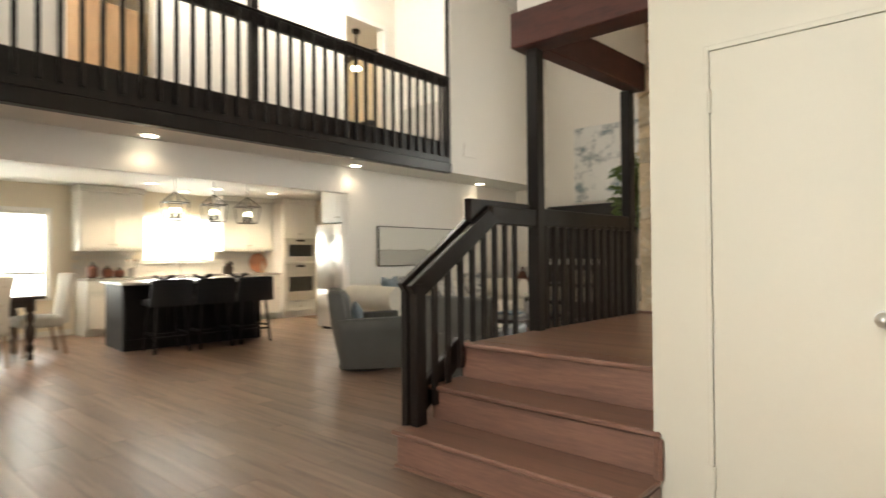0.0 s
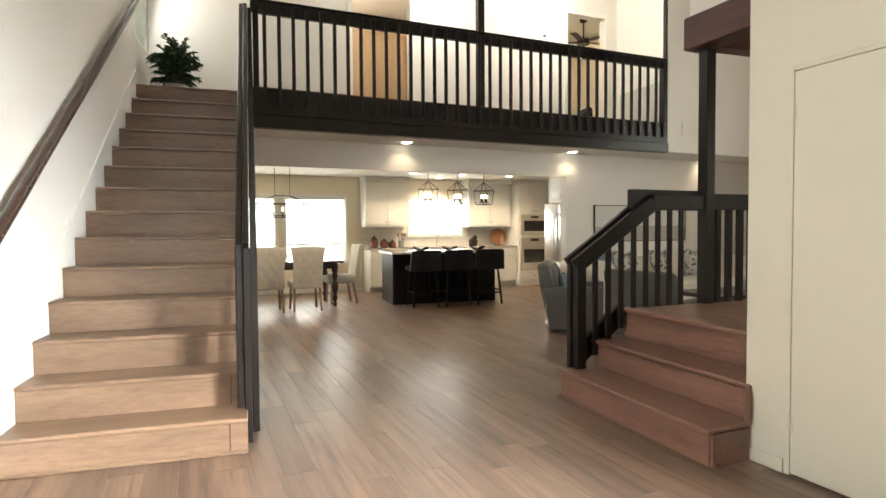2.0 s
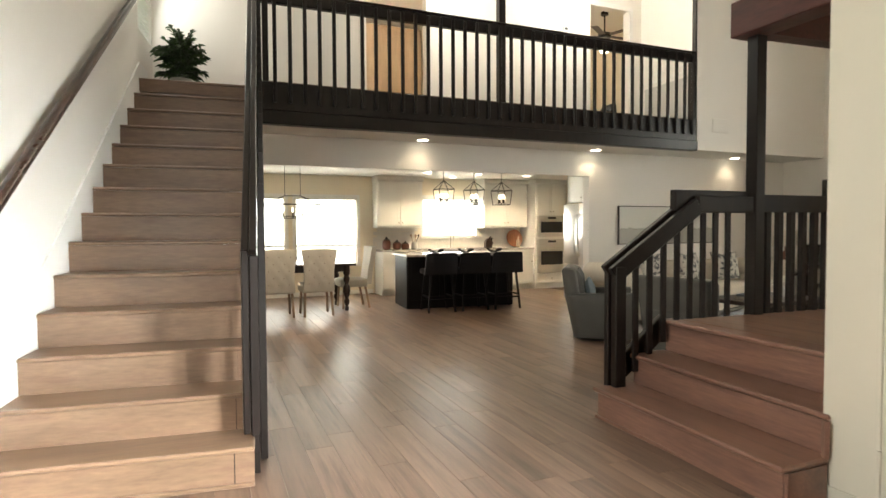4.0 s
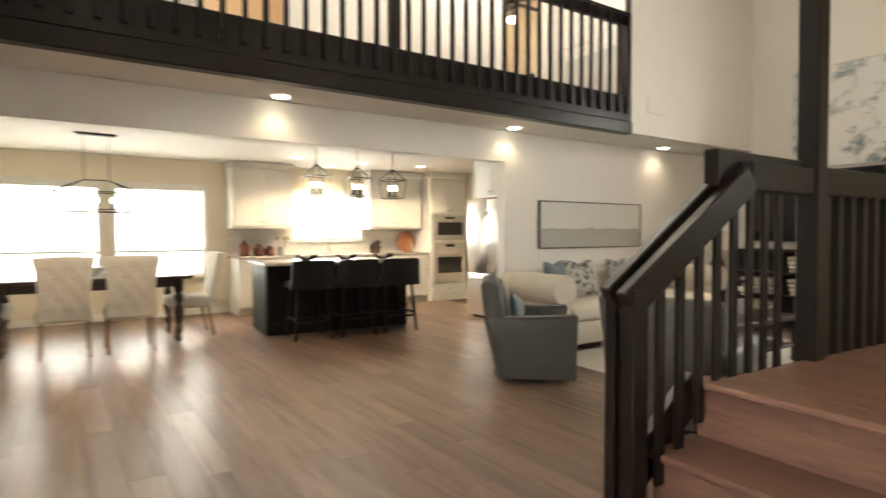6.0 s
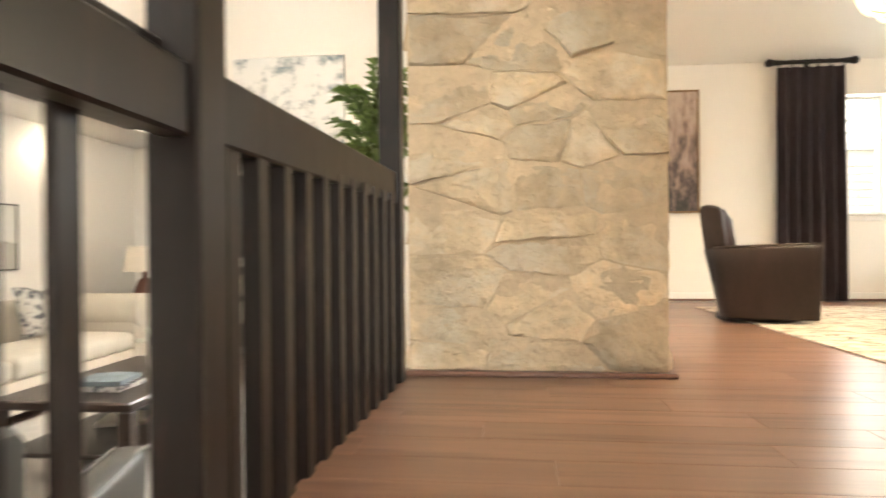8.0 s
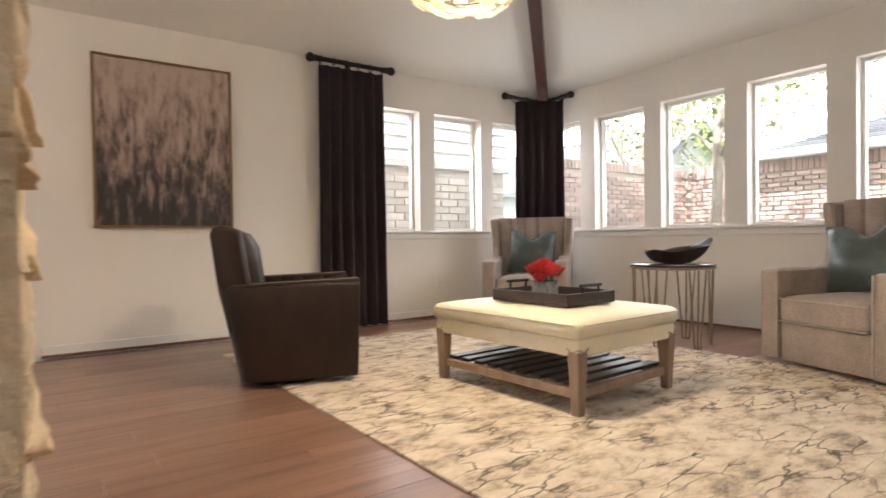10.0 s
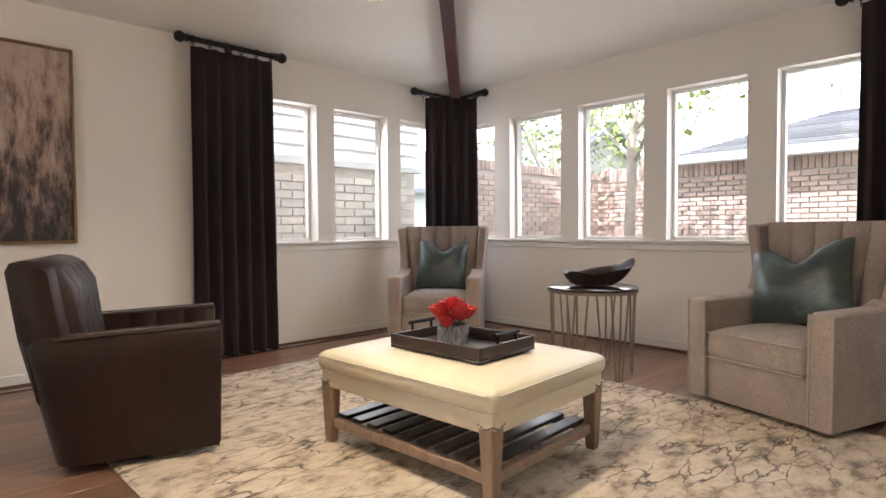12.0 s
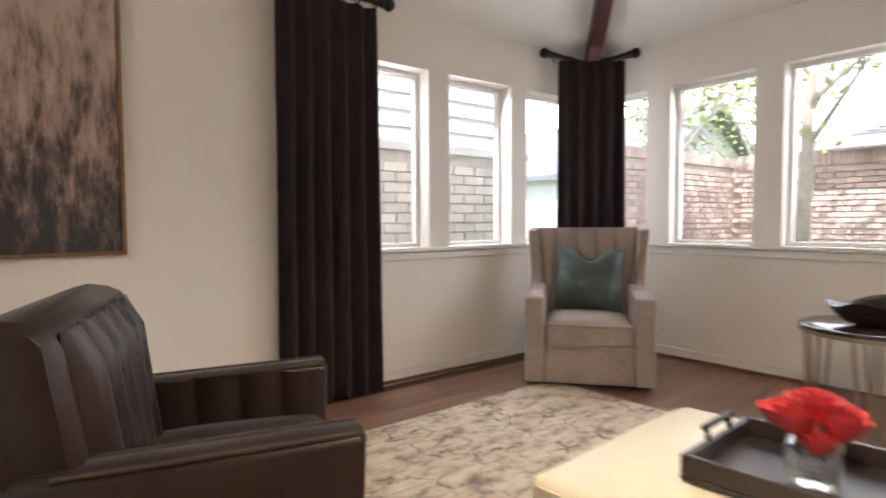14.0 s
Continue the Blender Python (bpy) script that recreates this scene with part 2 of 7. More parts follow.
COPPER = material("copper_jar", (0.14, 0.055, 0.035), 0.35, metal=0.3, vary=0.3, big=10, fine=40)
CUTBOARD = material("red_oak_board", (0.42, 0.17, 0.08), 0.45, vary=0.25, big=4, fine=20, stretch=(1, 6, 1))
BULB = material("warm_bulb", (1, 0.9, 0.7), 0.3, emit=(1, 0.83, 0.55), strength=14)
LENS = material("can_lens", (1, 0.95, 0.85), 0.4, emit=(1, 0.9, 0.72), strength=9)
SHELL = material("capiz_shell", (0.85, 0.76, 0.58), 0.3, vary=0.15, big=20, fine=60, emit=(1, 0.78, 0.40), strength=0.55, pieces=0.45)
BLIND = material("white_blind_slat", (0.82, 0.80, 0.76), 0.45, vary=0.02)
TILE = material("white_subway_tile", (0.74, 0.71, 0.66), 0.15, vary=0.04, fine=20, bump=0.02, pieces=0.03)
CERAMIC = material("grey_ceramic", (0.45, 0.43, 0.40), 0.3, vary=0.08)
BLACKBAR = material("dark_thermostat_plastic", (0.05, 0.05, 0.05), 0.4)


def glass(name, color=(1, 1, 1), rough=0.0, alpha_mix=None):
    m = bpy.data.materials.new(name)
    m.use_nodes = True
    nt = m.node_tree
    b = nt.nodes["Principled BSDF"]
    b.inputs["Base Color"].default_value = (*color, 1)
    b.inputs["Transmission Weight"].default_value, b.inputs["Roughness"].default_value, b.inputs["IOR"].default_value = 1.0, rough, 1.45
    if alpha_mix is not None:
        tr = nt.nodes.new("ShaderNodeBsdfTransparent")
        gl = nt.nodes.new("ShaderNodeBsdfGlossy")
        gl.inputs["Roughness"].default_value = 0.02
        mx = nt.nodes.new("ShaderNodeMixShader")
        mx.inputs[0].default_value = alpha_mix
        nt.links.new(tr.outputs[0], mx.inputs[1])
        nt.links.new(gl.outputs[0], mx.inputs[2])
        nt.links.new(mx.outputs[0], nt.nodes["Material Output"].inputs["Surface"])
    return m


PANE = glass("window_glass", alpha_mix=0.008)
CRYSTAL = glass("cut_crystal", (0.93, 0.95, 0.97))


def picture(name, stops, scale, stretch, level=None, metal=0.0):
    """A loose abstract painting: noise bands through a colour ramp, with a dark lower field."""
    m = bpy.data.materials.new(name)
    m.use_nodes = True
    nt = m.node_tree
    b = nt.nodes["Principled BSDF"]
    tc = nt.nodes.new("ShaderNodeTexCoord")
    mp = nt.nodes.new("ShaderNodeMapping")
    mp.inputs["Scale"].default_value = stretch
    nt.links.new(tc.outputs["Object"], mp.inputs["Vector"])
    f = noise_tex(nt, mp.outputs["Vector"], scale, 8, 0.72)
    if level:
        sep = nt.nodes.new("ShaderNodeSeparateXYZ")
        nt.links.new(tc.outputs["Object"], sep.inputs[0])
        mr = nt.nodes.new("ShaderNodeMapRange")
        mr.inputs["From Min"].default_value, mr.inputs["From Max"].default_value = level[0], level[1]
        mr.inputs["To Min"].default_value, mr.inputs["To Max"].default_value = level[2], level[3]
        nt.links.new(sep.outputs["Z"], mr.inputs["Value"])
        ad = nt.nodes.new("ShaderNodeMath")
        ad.operation = "ADD"
        nt.links.new(f, ad.inputs[0])
        nt.links.new(mr.outputs[0], ad.inputs[1])
        f = ad.outputs[0]
    rp = nt.nodes.new("ShaderNodeValToRGB")
    el = rp.color_ramp.elements
    for i, (p, c) in enumerate(stops):
        e = el[i] if i < 2 else el.new(p)
        e.position, e.color = p, (*c, 1)
    nt.links.new(f, rp.inputs[0])
    nt.links.new(rp.outputs[0], b.inputs["Base Color"])
    b.inputs["Roughness"].default_value, b.inputs["Metallic"].default_value = 0.5, metal
    return m


# ---- shapes ----
def B():
    return bmesh.new()


def box(bm, x0, x1, y0, y1, z0, z1, bevel=0.0, seg=1, taper=(1, 1)):
    vs = [bm.verts.new((x, y, z)) for z in (z0, z1) for y in (y0, y1) for x in (x0, x1)]
    if taper != (1, 1):
        cx, cy = (x0 + x1) / 2, (y0 + y1) / 2
        for v in vs[:4]:
            v.co.x, v.co.y = cx + (v.co.x - cx) * taper[0], cy + (v.co.y - cy) * taper[1]
    fs = [bm.faces.new([vs[i] for i in q]) for q in ((0, 2, 3, 1), (4, 5, 7, 6), (0, 1, 5, 4), (1, 3, 7, 5), (3, 2, 6, 7), (2, 0, 4, 6))]
    if bevel:
        bmesh.ops.bevel(bm, geom=list({e for f in fs for e in f.edges}), offset=bevel, segments=seg, affect="EDGES", profile=0.5)
    return bm


def prism(bm, pts, axis, a, b, bevel=0.0):
    """Extrudes a closed outline of (u, v) along axis from a to b; u, v are the other two axes in order."""
    def at(u, v, w):
        return {"x": (w, u, v), "y": (u, w, v), "z": (u, v, w)}[axis]
    lo = [bm.verts.new(at(u, v, a)) for u, v in pts]
    hi = [bm.verts.new(at(u, v, b)) for u, v in pts]
    n = len(pts)
    fs = [bm.faces.new(lo[::-1]), bm.faces.new(hi)] + [bm.faces.new((lo[i], lo[(i + 1) % n], hi[(i + 1) % n], hi[i])) for i in range(n)]
    bmesh.ops.recalc_face_normals(bm, faces=fs)
    if bevel:
        bmesh.ops.bevel(bm, geom=list({e for f in fs for e in f.edges}), offset=bevel, segments=1, affect="EDGES")
    return bm


def rod(bm, p, q, r, seg=10, r2=None):
    p, q = Vector(p), Vector(q)
    d = q - p
    m = Matrix.Translation((p + q) / 2) @ d.to_track_quat("Z", "Y").to_matrix().to_4x4()
    bmesh.ops.create_cone(bm, cap_ends=True, segments=seg, radius1=r, radius2=r if r2 is None else r2, depth=d.length, matrix=m)
    return bm


def bar(bm, p, q, w, h, up=(0, 0, 1), bevel=0.0):
    """A squared bar from p to q: w across, h along up."""
    p, q, up = Vector(p), Vector(q), Vector(up)
    d = (q - p).normalized()
    s = d.cross(up).normalized()
    u = s.cross(d)
    vs = [bm.verts.new(c + s * a * w / 2 + u * b * h / 2) for c in (p, q) for a, b in ((-1, -1), (1, -1), (1, 1), (-1, 1))]
    fs = [bm.faces.new([vs[i] for i in f]) for f in ((0, 1, 2, 3), (7, 6, 5, 4), (0, 4, 5, 1), (1, 5, 6, 2), (2, 6, 7, 3), (3, 7, 4, 0))]
    bmesh.ops.recalc_face_normals(bm, faces=fs)
    if bevel:
        bmesh.ops.bevel(bm, geom=list({e for f in fs for e in f.edges}), offset=bevel, segments=1, affect="EDGES")
    return bm


def ball(bm, c, r, seg=12, squash=1.0):
    bmesh.ops.create_uvsphere(bm, u_segments=seg, v_segments=max(6, seg // 2 + 2), radius=r, matrix=Matrix.Translation(c) @ Matrix.Diagonal((1, 1, squash, 1)))
    return bm


def lathe(bm, profile, seg=20, at=(0, 0, 0)):
    rings = []
    for r, z in profile:
        rings.append([bm.verts.new((at[0] + r * math.cos(2 * math.pi * i / seg), at[1] + r * math.sin(2 * math.pi * i / seg), at[2] + z)) for i in range(seg)])
    for a, b in zip(rings, rings[1:]):
        for i in range(seg):
            bm.faces.new((a[i], a[(i + 1) % seg], b[(i + 1) % seg], b[i]))
    bm.faces.new(rings[0][::-1])
    bm.faces.new(rings[-1])
    return bm


def obj(name, bm, mat, smooth=False):
    me = bpy.data.meshes.new(name)
    bm.to_mesh(me)
    bm.free()
    me.materials.append(mat)
    if smooth:
        me.shade_smooth()
        me.set_sharp_from_angle(angle=radians(38))
    return new(name, me)


def part(name, bm, mat, parent, label="", smooth=False):
    ob = obj(name, bm, mat, smooth)
    ob.parent = parent
    if label:
        ob["label"] = label
    return ob


def thing(name, m, label, category, group=""):
    ob = new(name)
    ob.empty_display_size = 0.1
    ob.matrix_world = m
    return tagged(ob, label, category, group)


def single(name, bm, mat, label, category, group="", smooth=False, m=None):
    ob = obj(name, bm, mat, smooth)
    if m is not None:
        ob.matrix_world = m
    return tagged(ob, label, category, group)


def fixed(name, bm, mat, label="", smooth=False):
    return tagged(obj(name, bm, mat, smooth), label, kind="structure")


def wall_with_holes(bm, along, a0, a1, z0, z1, c0, c1, holes):
    """A wall along x or y between a0 and a1, from c0 to c1 across, with holes (u0, u1, w0, w1) cut through."""
    us = sorted({a0, a1, *[h[0] for h in holes], *[h[1] for h in holes]})
    for u0, u1 in zip(us, us[1:]):
        cut = sorted([(h[2], h[3]) for h in holes if h[0] <= u0 + 1e-6 and h[1] >= u1 - 1e-6])
        z = z0
        for w0, w1 in cut + [(z1, z1)]:
            if w0 > z + 1e-6:
                if along == "x":
                    box(bm, u0, u1, c0, c1, z, w0)
                else:
                    box(bm, c0, c1, u0, u1, z, w0)
            z = w1
    return bm


def soft_box(bm, x0, x1, y0, y1, z0, z1, r, puff=0.0, seg=3):
    """An upholstered block: rounded edges and a little crown on top."""
    box(bm, x0, x1, y0, y1, z0, z1, bevel=r, seg=seg)
    if puff:
        cx, cy = (x0 + x1) / 2, (y0 + y1) / 2
        top = [f for f in bm.faces if f.normal.z > 0.9 and f.calc_center_median().z > z1 - 1e-3]
        res = bmesh.ops.subdivide_edges(bm, edges=list({e for f in top for e in f.edges}), cuts=4, use_grid_fill=True)
        for v in {v for f in bm.faces for v in f.verts if v.co.z > z1 - 1e-3}:
            a, b = (v.co.x - cx) / (x1 - x0) * 2, (v.co.y - cy) / (y1 - y0) * 2
            v.co.z += puff * max(0, 1 - a ** 4) * max(0, 1 - b ** 4)
    return bm


# ---- structure ----
P = 0.645                      # living level
U = 2.905                      # upper floor
NW, EW = 8.58, 4.2             # living room's outer walls
TOP = 5.4
SKEW = math.atan(-0.1204)      # the stair wall stands a little out of square
SW = Matrix.Translation((-2.233, -1.811, 0)) @ Matrix.Rotation(SKEW, 4, "Z")

bm = B()
box(bm, -11.0, 3.8, -3.2, 9.2, -0.25, -0.02)
floor = fixed("floor", bm, material("subfloor", (0.11, 0.07, 0.05), 0.6), "dark brown walnut laminate floor")
bm = B()
prism(bm, [(-2.262, 2.39), (-0.55, 2.335), (-0.55, 2.15), (0.9, 2.15), (4.35, 2.15), (4.35, 8.7), (-2.0, 8.7), (-2.07, 4.9), (-2.12, 4.72)], "z", 0.02, P - 0.02)
floor_2 = fixed("floor_living", bm, material("subfloor_living", (0.13, 0.06, 0.04), 0.6), "red-brown laminate floor of the raised living room")
bm = B()
prism(bm, [(-2.266, 2.385), (-2.124, 4.72), (-2.06, 4.70), (-2.20, 2.385)], "z", 0.0, P - 0.022)
fixed("platform_side", bm, ESPRESSO, "dark stained side of the raised floor")

bm = B()
# the second opening is unseen, cut for the foyer lamp
wall_with_holes(bm, "x", -4.5, 6.2, -0.02, TOP, -0.15, 0.0, [(-4.25, -3.62, 3.45, 4.95), (0.95, 2.65, 0.2, 4.5)])
bm.transform(SW)
fixed("wall_south", bm, WALL)
# unseen overhang, added to keep direct sun out of the stair window
bm = B()
box(bm, -4.8, -3.0, -1.05, -0.151, 5.05, 5.2)
bm.transform(SW)
fixed("eave", bm, TRIM, "unseen white board added over the stair window to block sun")
bm = B()
box(bm, 3.6, 3.75, -2.8, 2.3, -0.02, TOP)
fixed("wall_east_hall", bm, WALL)
bm = B()
# the second opening is invented, cut for the entry lamp
wall_with_holes(bm, "x", -0.835, 3.6, 0, 5.4, 2.0, 2.15, [(-0.585, 0.070, 0, 2.085), (0.95, 1.95, 0, 2.1)])
box(bm, -0.835, -0.70, 2.15, 3.0, P, TOP), box(bm, -0.70, 4.2, 2.85, 3.0, P, TOP)
fixed("wall_closet", bm, CREAM, "cream painted wall round the closet")
bm = B()
box(bm, -2.23, -0.835, 3.04, 3.24, 3.055, TOP)
fixed("wall_over_beam", bm, WALL)
bm = B()
prism(bm, [(-2.23, 3.24), (-2.10, 4.9), (-1.97, 4.9), (-2.10, 3.24)], "z", 3.055, TOP)
fixed("wall_over_side_beam", bm, WALL)
# north wall, with the three small windows and an invented den opening for light
N_WIN = [(1.766, 2.396), (2.583, 3.215), (3.385, 4.0)]
# the first east opening is unseen, added to let in more light
E_WIN = [(3.25, 3.9), (4.66, 5.308), (5.508, 6.122), (6.324, 6.969), (7.163, 7.798), (8.005, 8.46)]
WZ0, WZ1 = 1.56, 2.80
bm = B()
wall_with_holes(bm, "x", -6.1, 4.42, 0, TOP, NW, NW + 0.2, [(-2.47, -1.93, 0.8, 3.6)] + [(a, b, WZ0, WZ1) for a, b in N_WIN])
fixed("wall_north", bm, WALL)
bm = B()
wall_with_holes(bm, "y", 2.85, NW, 0, TOP, EW, EW + 0.2, [(a, b, WZ0, WZ1) for a, b in E_WIN])
fixed("wall_east", bm, WALL)
# under and behind the gallery
bm = B()
box(bm, -6.09, -5.95, 4.46, NW, 0, 2.44), box(bm, -6.09, -5.95, -1.25, 4.46, 2.085, 2.44)
fixed("wall_den", bm, WALL)
bm = B()
box(bm, -5.4, -5.26, 5.83, NW, 2.445, TOP)
fixed("wall_upper_den", bm, WALL)
bm = B()
box(bm, -6.5, -5.4, 5.90, 6.1, U, TOP)
fixed("wall_gallery_end", bm, WALL)
bm = B()
wall_with_holes(bm, "y", -1.6, 6.1, U, TOP, -6.64, -6.5, [(1.26, 2.12, U, 4.95), (4.88, 5.65, U, 4.83)])
fixed("wall_gallery", bm, WALL)
bm = B()
wall_with_holes(bm, "y", -1.1, 6.9, 0, 2.42, -10.55, -10.4, [(-0.55, 0.66, 0.62, 1.96), (0.86, 2.08, 0.62, 1.96), (3.52, 4.77, 1.16, 1.98)])
fixed("wall_kitchen_west", bm, WARMWALL, "warm beige kitchen and dining wall")
bm = B()
box(bm, -10.4, -6.09, 6.72, 6.86, 0, 2.42), box(bm, -10.4, -5.95, -1.12, -0.98, 0, 2.42), box(bm, -5.95, -5.7, -1.2, -0.98, 0, 2.42)
fixed("wall_kitchen_side", bm, WARMWALL)
# rooms behind the gallery doors
bm = B()
box(bm, -10.2, -10.1, -1.5, 7.4, U, TOP), box(bm, -10.1, -6.5, 7.3, 7.4, U, TOP), box(bm, -6.64, -6.5, 6.1, 7.3, U, TOP), box(bm, -10.1, -6.64, 3.4, 3.5, U, TOP), box(bm, -10.1, -6.64, -1.6, -1.5, U, TOP)
fixed("wall_bedroom", bm, WARMWALL)
# ceilings and slabs
bm = B()
box(bm, -5.95, -5.36, -0.19, NW, 2.445, 2.76), box(bm, -10.55, -5.95, -1.6, NW, 2.445, 2.76)
fixed("ceiling_low", bm, CEIL)
bm = B()
box(bm, -10.55, -6.09, -1.12, 6.86, 2.40, 2.43)
fixed("ceiling_kitchen", bm, CEIL)
bm = B()
prism(bm, [(-5.36, -0.2), (-5.36, 5.98), (-6.5, 5.98), (-6.5, -1.6), (-5.75, -1.6), (-5.67, -0.2)], "z", 2.77, U)
box(bm, -10.2, -6.5, -1.6, 7.4, 2.77, U - 0.004)
fixed("floor_gallery", bm, TREAD, "brown laminate gallery floor")
bm = B()
box(bm, -10.4, 4.4, -3.2, NW + 0.2, TOP, TOP + 0.1)
fixed("ceiling", bm, CEIL)
# living room's sloping ceiling: north and east slopes meeting on a hip
SZ, SLOPE = 3.17, 0.36
run = 3.3
bm = B()
tz = SZ + SLOPE * run
hx, hy = EW - run - 0.13, NW - run + 0.13
for quad in (((-2.0, NW, SZ), (EW, NW, SZ), (hx, hy, tz), (-2.0, hy, tz)),
             ((EW, NW, SZ), (EW, 3.0, SZ), (hx, 3.0, tz), (hx, hy, tz)),
             ((-2.0, hy, tz), (hx, hy, tz), (hx, 3.0, tz), (-2.0, 3.0, tz))):
    lo = [bm.verts.new(p) for p in quad]
    hi = [bm.verts.new((p[0], p[1], p[2] + 0.05)) for p in quad]
    bm.faces.new(lo[::-1]), bm.faces.new(hi)
    for i in range(4):
        bm.faces.new((lo[i], lo[(i + 1) % 4], hi[(i + 1) % 4], hi[i]))
bmesh.ops.recalc_face_normals(bm, faces=bm.faces[:])
fixed("ceiling_living", bm, CEIL)
bm = B()
bar(bm, (EW - 0.06, NW - 0.06, SZ - 0.07), (hx, hy, tz - 0.07), 0.11, 0.16, bevel=0.006)
single("hip_beam", bm, REDBEAM, "dark mahogany hip beam under the sloping ceiling", "beam")
bm = B()
box(bm, -2.29, -0.835, 3.03, 3.25, 2.785, 3.055, bevel=0.008)
single("header_beam", bm, REDBEAM, "dark red-brown stained header beam over the platform", "beam")
bm = B()
bar(bm, (-2.165, 3.25, 2.92), (-2.045, 4.86, 2.92), 0.15, 0.262, bevel=0.008)
single("side_beam", bm, REDBEAM, "dark red-brown stained beam between two posts", "beam")

# baseboards and trim
bm = B()
box(bm, -0.5, 6.1, 0.0, 0.014, 0.0, 0.09, bevel=0.004)
bm.transform(SW)
fixed("baseboard", bm, TRIM)
for a, b in (((-0.83, 1.986, 0.0), (-0.61, 2.0, 0.075)), ((0.23, 1.986, 0.0), (0.94, 2.0, 0.075))):
    bm = B()
    box(bm, a[0], b[0], a[1], b[1], a[2], b[2], bevel=0.004)
    fixed("baseboard", bm, CREAM)
for args in ((-0.86, EW, NW - 0.014, NW, P, P + 0.085), (EW - 0.014, EW, 3.0, NW - 0.014, P, P + 0.085), (-10.386, -9.9, -0.966, 2.4, 0, 0.09), (-5.95, -5.936, 4.46, NW, 0, 0.09)):
    bm = B()
    x0, x1 = (args[0], args[1]) if args[0] > -10 else (-10.4, -10.386)
    box(bm, x0, x1, args[2], args[3], args[4], args[5], bevel=0.004)
    fixed("baseboard", bm, TRIM)
for args in ((-0.86, EW - 0.03, NW - 0.03, NW - 0.014, P, P + 0.022), (EW - 0.03, EW - 0.014, 3.0, NW - 0.03, P, P + 0.022)):
    bm = B()
    box(bm, *args, bevel=0.004)
    fixed("shoe_moulding", bm, STEPWOOD)
# sill ledge along both window walls
bm = B()
box(bm, 1.72, EW - 0.03, NW - 0.035, NW, WZ0 - 0.03, WZ0, bevel=0.006), box(bm, 1.75, EW - 0.03, NW - 0.014, NW, WZ0 - 0.085, WZ0 - 0.033, bevel=0.004)
fixed("window_sill_north", bm, TRIM)
bm = B()
box(bm, EW - 0.035, EW, 3.4, NW - 0.036, WZ0 - 0.03, WZ0, bevel=0.006), box(bm, EW - 0.014, EW, 3.4, NW - 0.036, WZ0 - 0.085, WZ0 - 0.033, bevel=0.004)
fixed("window_sill_east", bm, TRIM)


def window(i, along, a, b, z0, z1, c, mat=TRIM, bars=(), depth=0.05):
    """Frame and pane in an opening; c: the frame's middle across the wall."""
    w = 0.028
    bm = B()

    def put(u0, u1, v0, v1, d):
        if along == "x":
            box(bm, u0, u1, c - d, c + d, v0, v1, bevel=0.003)
        else:
            box(bm, c - d, c + d, u0, u1, v0, v1, bevel=0.003)
    put(a, a + w, z0, z1, depth / 2), put(b - w, b, z0, z1, depth / 2), put(a + w, b - w, z0, z0 + w, depth / 2), put(a + w, b - w, z1 - w, z1, depth / 2)
    for z in bars:
        put(a + w, b - w, z - 0.018, z + 0.018, depth / 2 - 0.004)
    win = tagged(new("window_%d" % i), "window in a painted frame", "window", kind="structure")
    part("window_frame", bm, mat, win)
    bm = B()
    if along == "x":
        box(bm, a + w, b - w, c - 0.003, c + 0.003, z0 + w, z1 - w)
    else:
        box(bm, c - 0.003, c + 0.003, a + w, b - w, z0 + w, z1 - w)
    pane = part("pane", bm, PANE, win)
    pane.visible_shadow = False
    return win


for i, (a, b) in enumerate(N_WIN):
    window(1 + i, "x", a, b, WZ0, WZ1, NW + 0.15)
for i, (a, b) in enumerate(E_WIN):
    window(14 + i, "y", a, b, WZ0, WZ1, EW + 0.12)
# invented den window, kept out of sight; it only admits the den lamp
window(20, "x", -2.47, -1.93, 0.8, 3.6, NW + 0.15, bars=(2.2,))
window(9, "y", -0.55, 0.66, 0.62, 1.96, -10.47, bars=(1.0,))
window(10, "y", 0.86, 2.08, 0.62, 1.96, -10.47, bars=(1.0,))
window(11, "y", 3.52, 4.77, 1.16, 1.98, -10.47, bars=(1.57,))
# unseen tall window, added as the opening for the foyer lamp
added_window = window(13, "x", 0.95, 2.65, 0.2, 4.5, -0.06, bars=(2.2,))
added_window.matrix_world = SW
stair_window = window(12, "x", -4.25, -3.62, 3.45, 4.95, -0.09)
stair_window.matrix_world = SW


# ---- stairs, rails, posts ----
N_RISE = 14
RISE = U / N_RISE


def stair_left(i):
    f = i / 13
    return (-2.233 - 3.54 * f, -1.805 + 0.427 * f + 0.014)


def stair_right(i):
    f = i / 13
    return (-2.075 - 3.595 * f, -0.545 + 0.33 * f)


stairs = thing("staircase", pose(0, 0, 0), "walnut laminate staircase rising along the white wall", "staircase")
for i in range(N_RISE - 1):
    (lx, ly), (rx, ry), (lx2, ly2), (rx2, ry2) = stair_left(i), stair_right(i), stair_left(i + 1), stair_right(i + 1)
    z = RISE * (i + 1)
    bm = B()
    prism(bm, [(lx + 0.025, ly), (rx + 0.025, ry), (rx2 - 0.01, ry2), (lx2 - 0.01, ly2)], "z", z - 0.026, z, bevel=0.007)
    part("tread", bm, TREAD, stairs)
for i in range(N_RISE):
    (lx, ly), (rx, ry) = stair_left(i), stair_right(i)
    z = RISE * i
    bm = B()
    prism(bm, [(lx, ly), (rx, ry), (rx - 0.02, ry), (lx - 0.02, ly)], "z", z, RISE * (i + 1) - 0.027)
    part("riser", bm, TREAD, stairs)
(lx, ly), (rx, ry) = stair_left(13), stair_right(13)
bm = B()
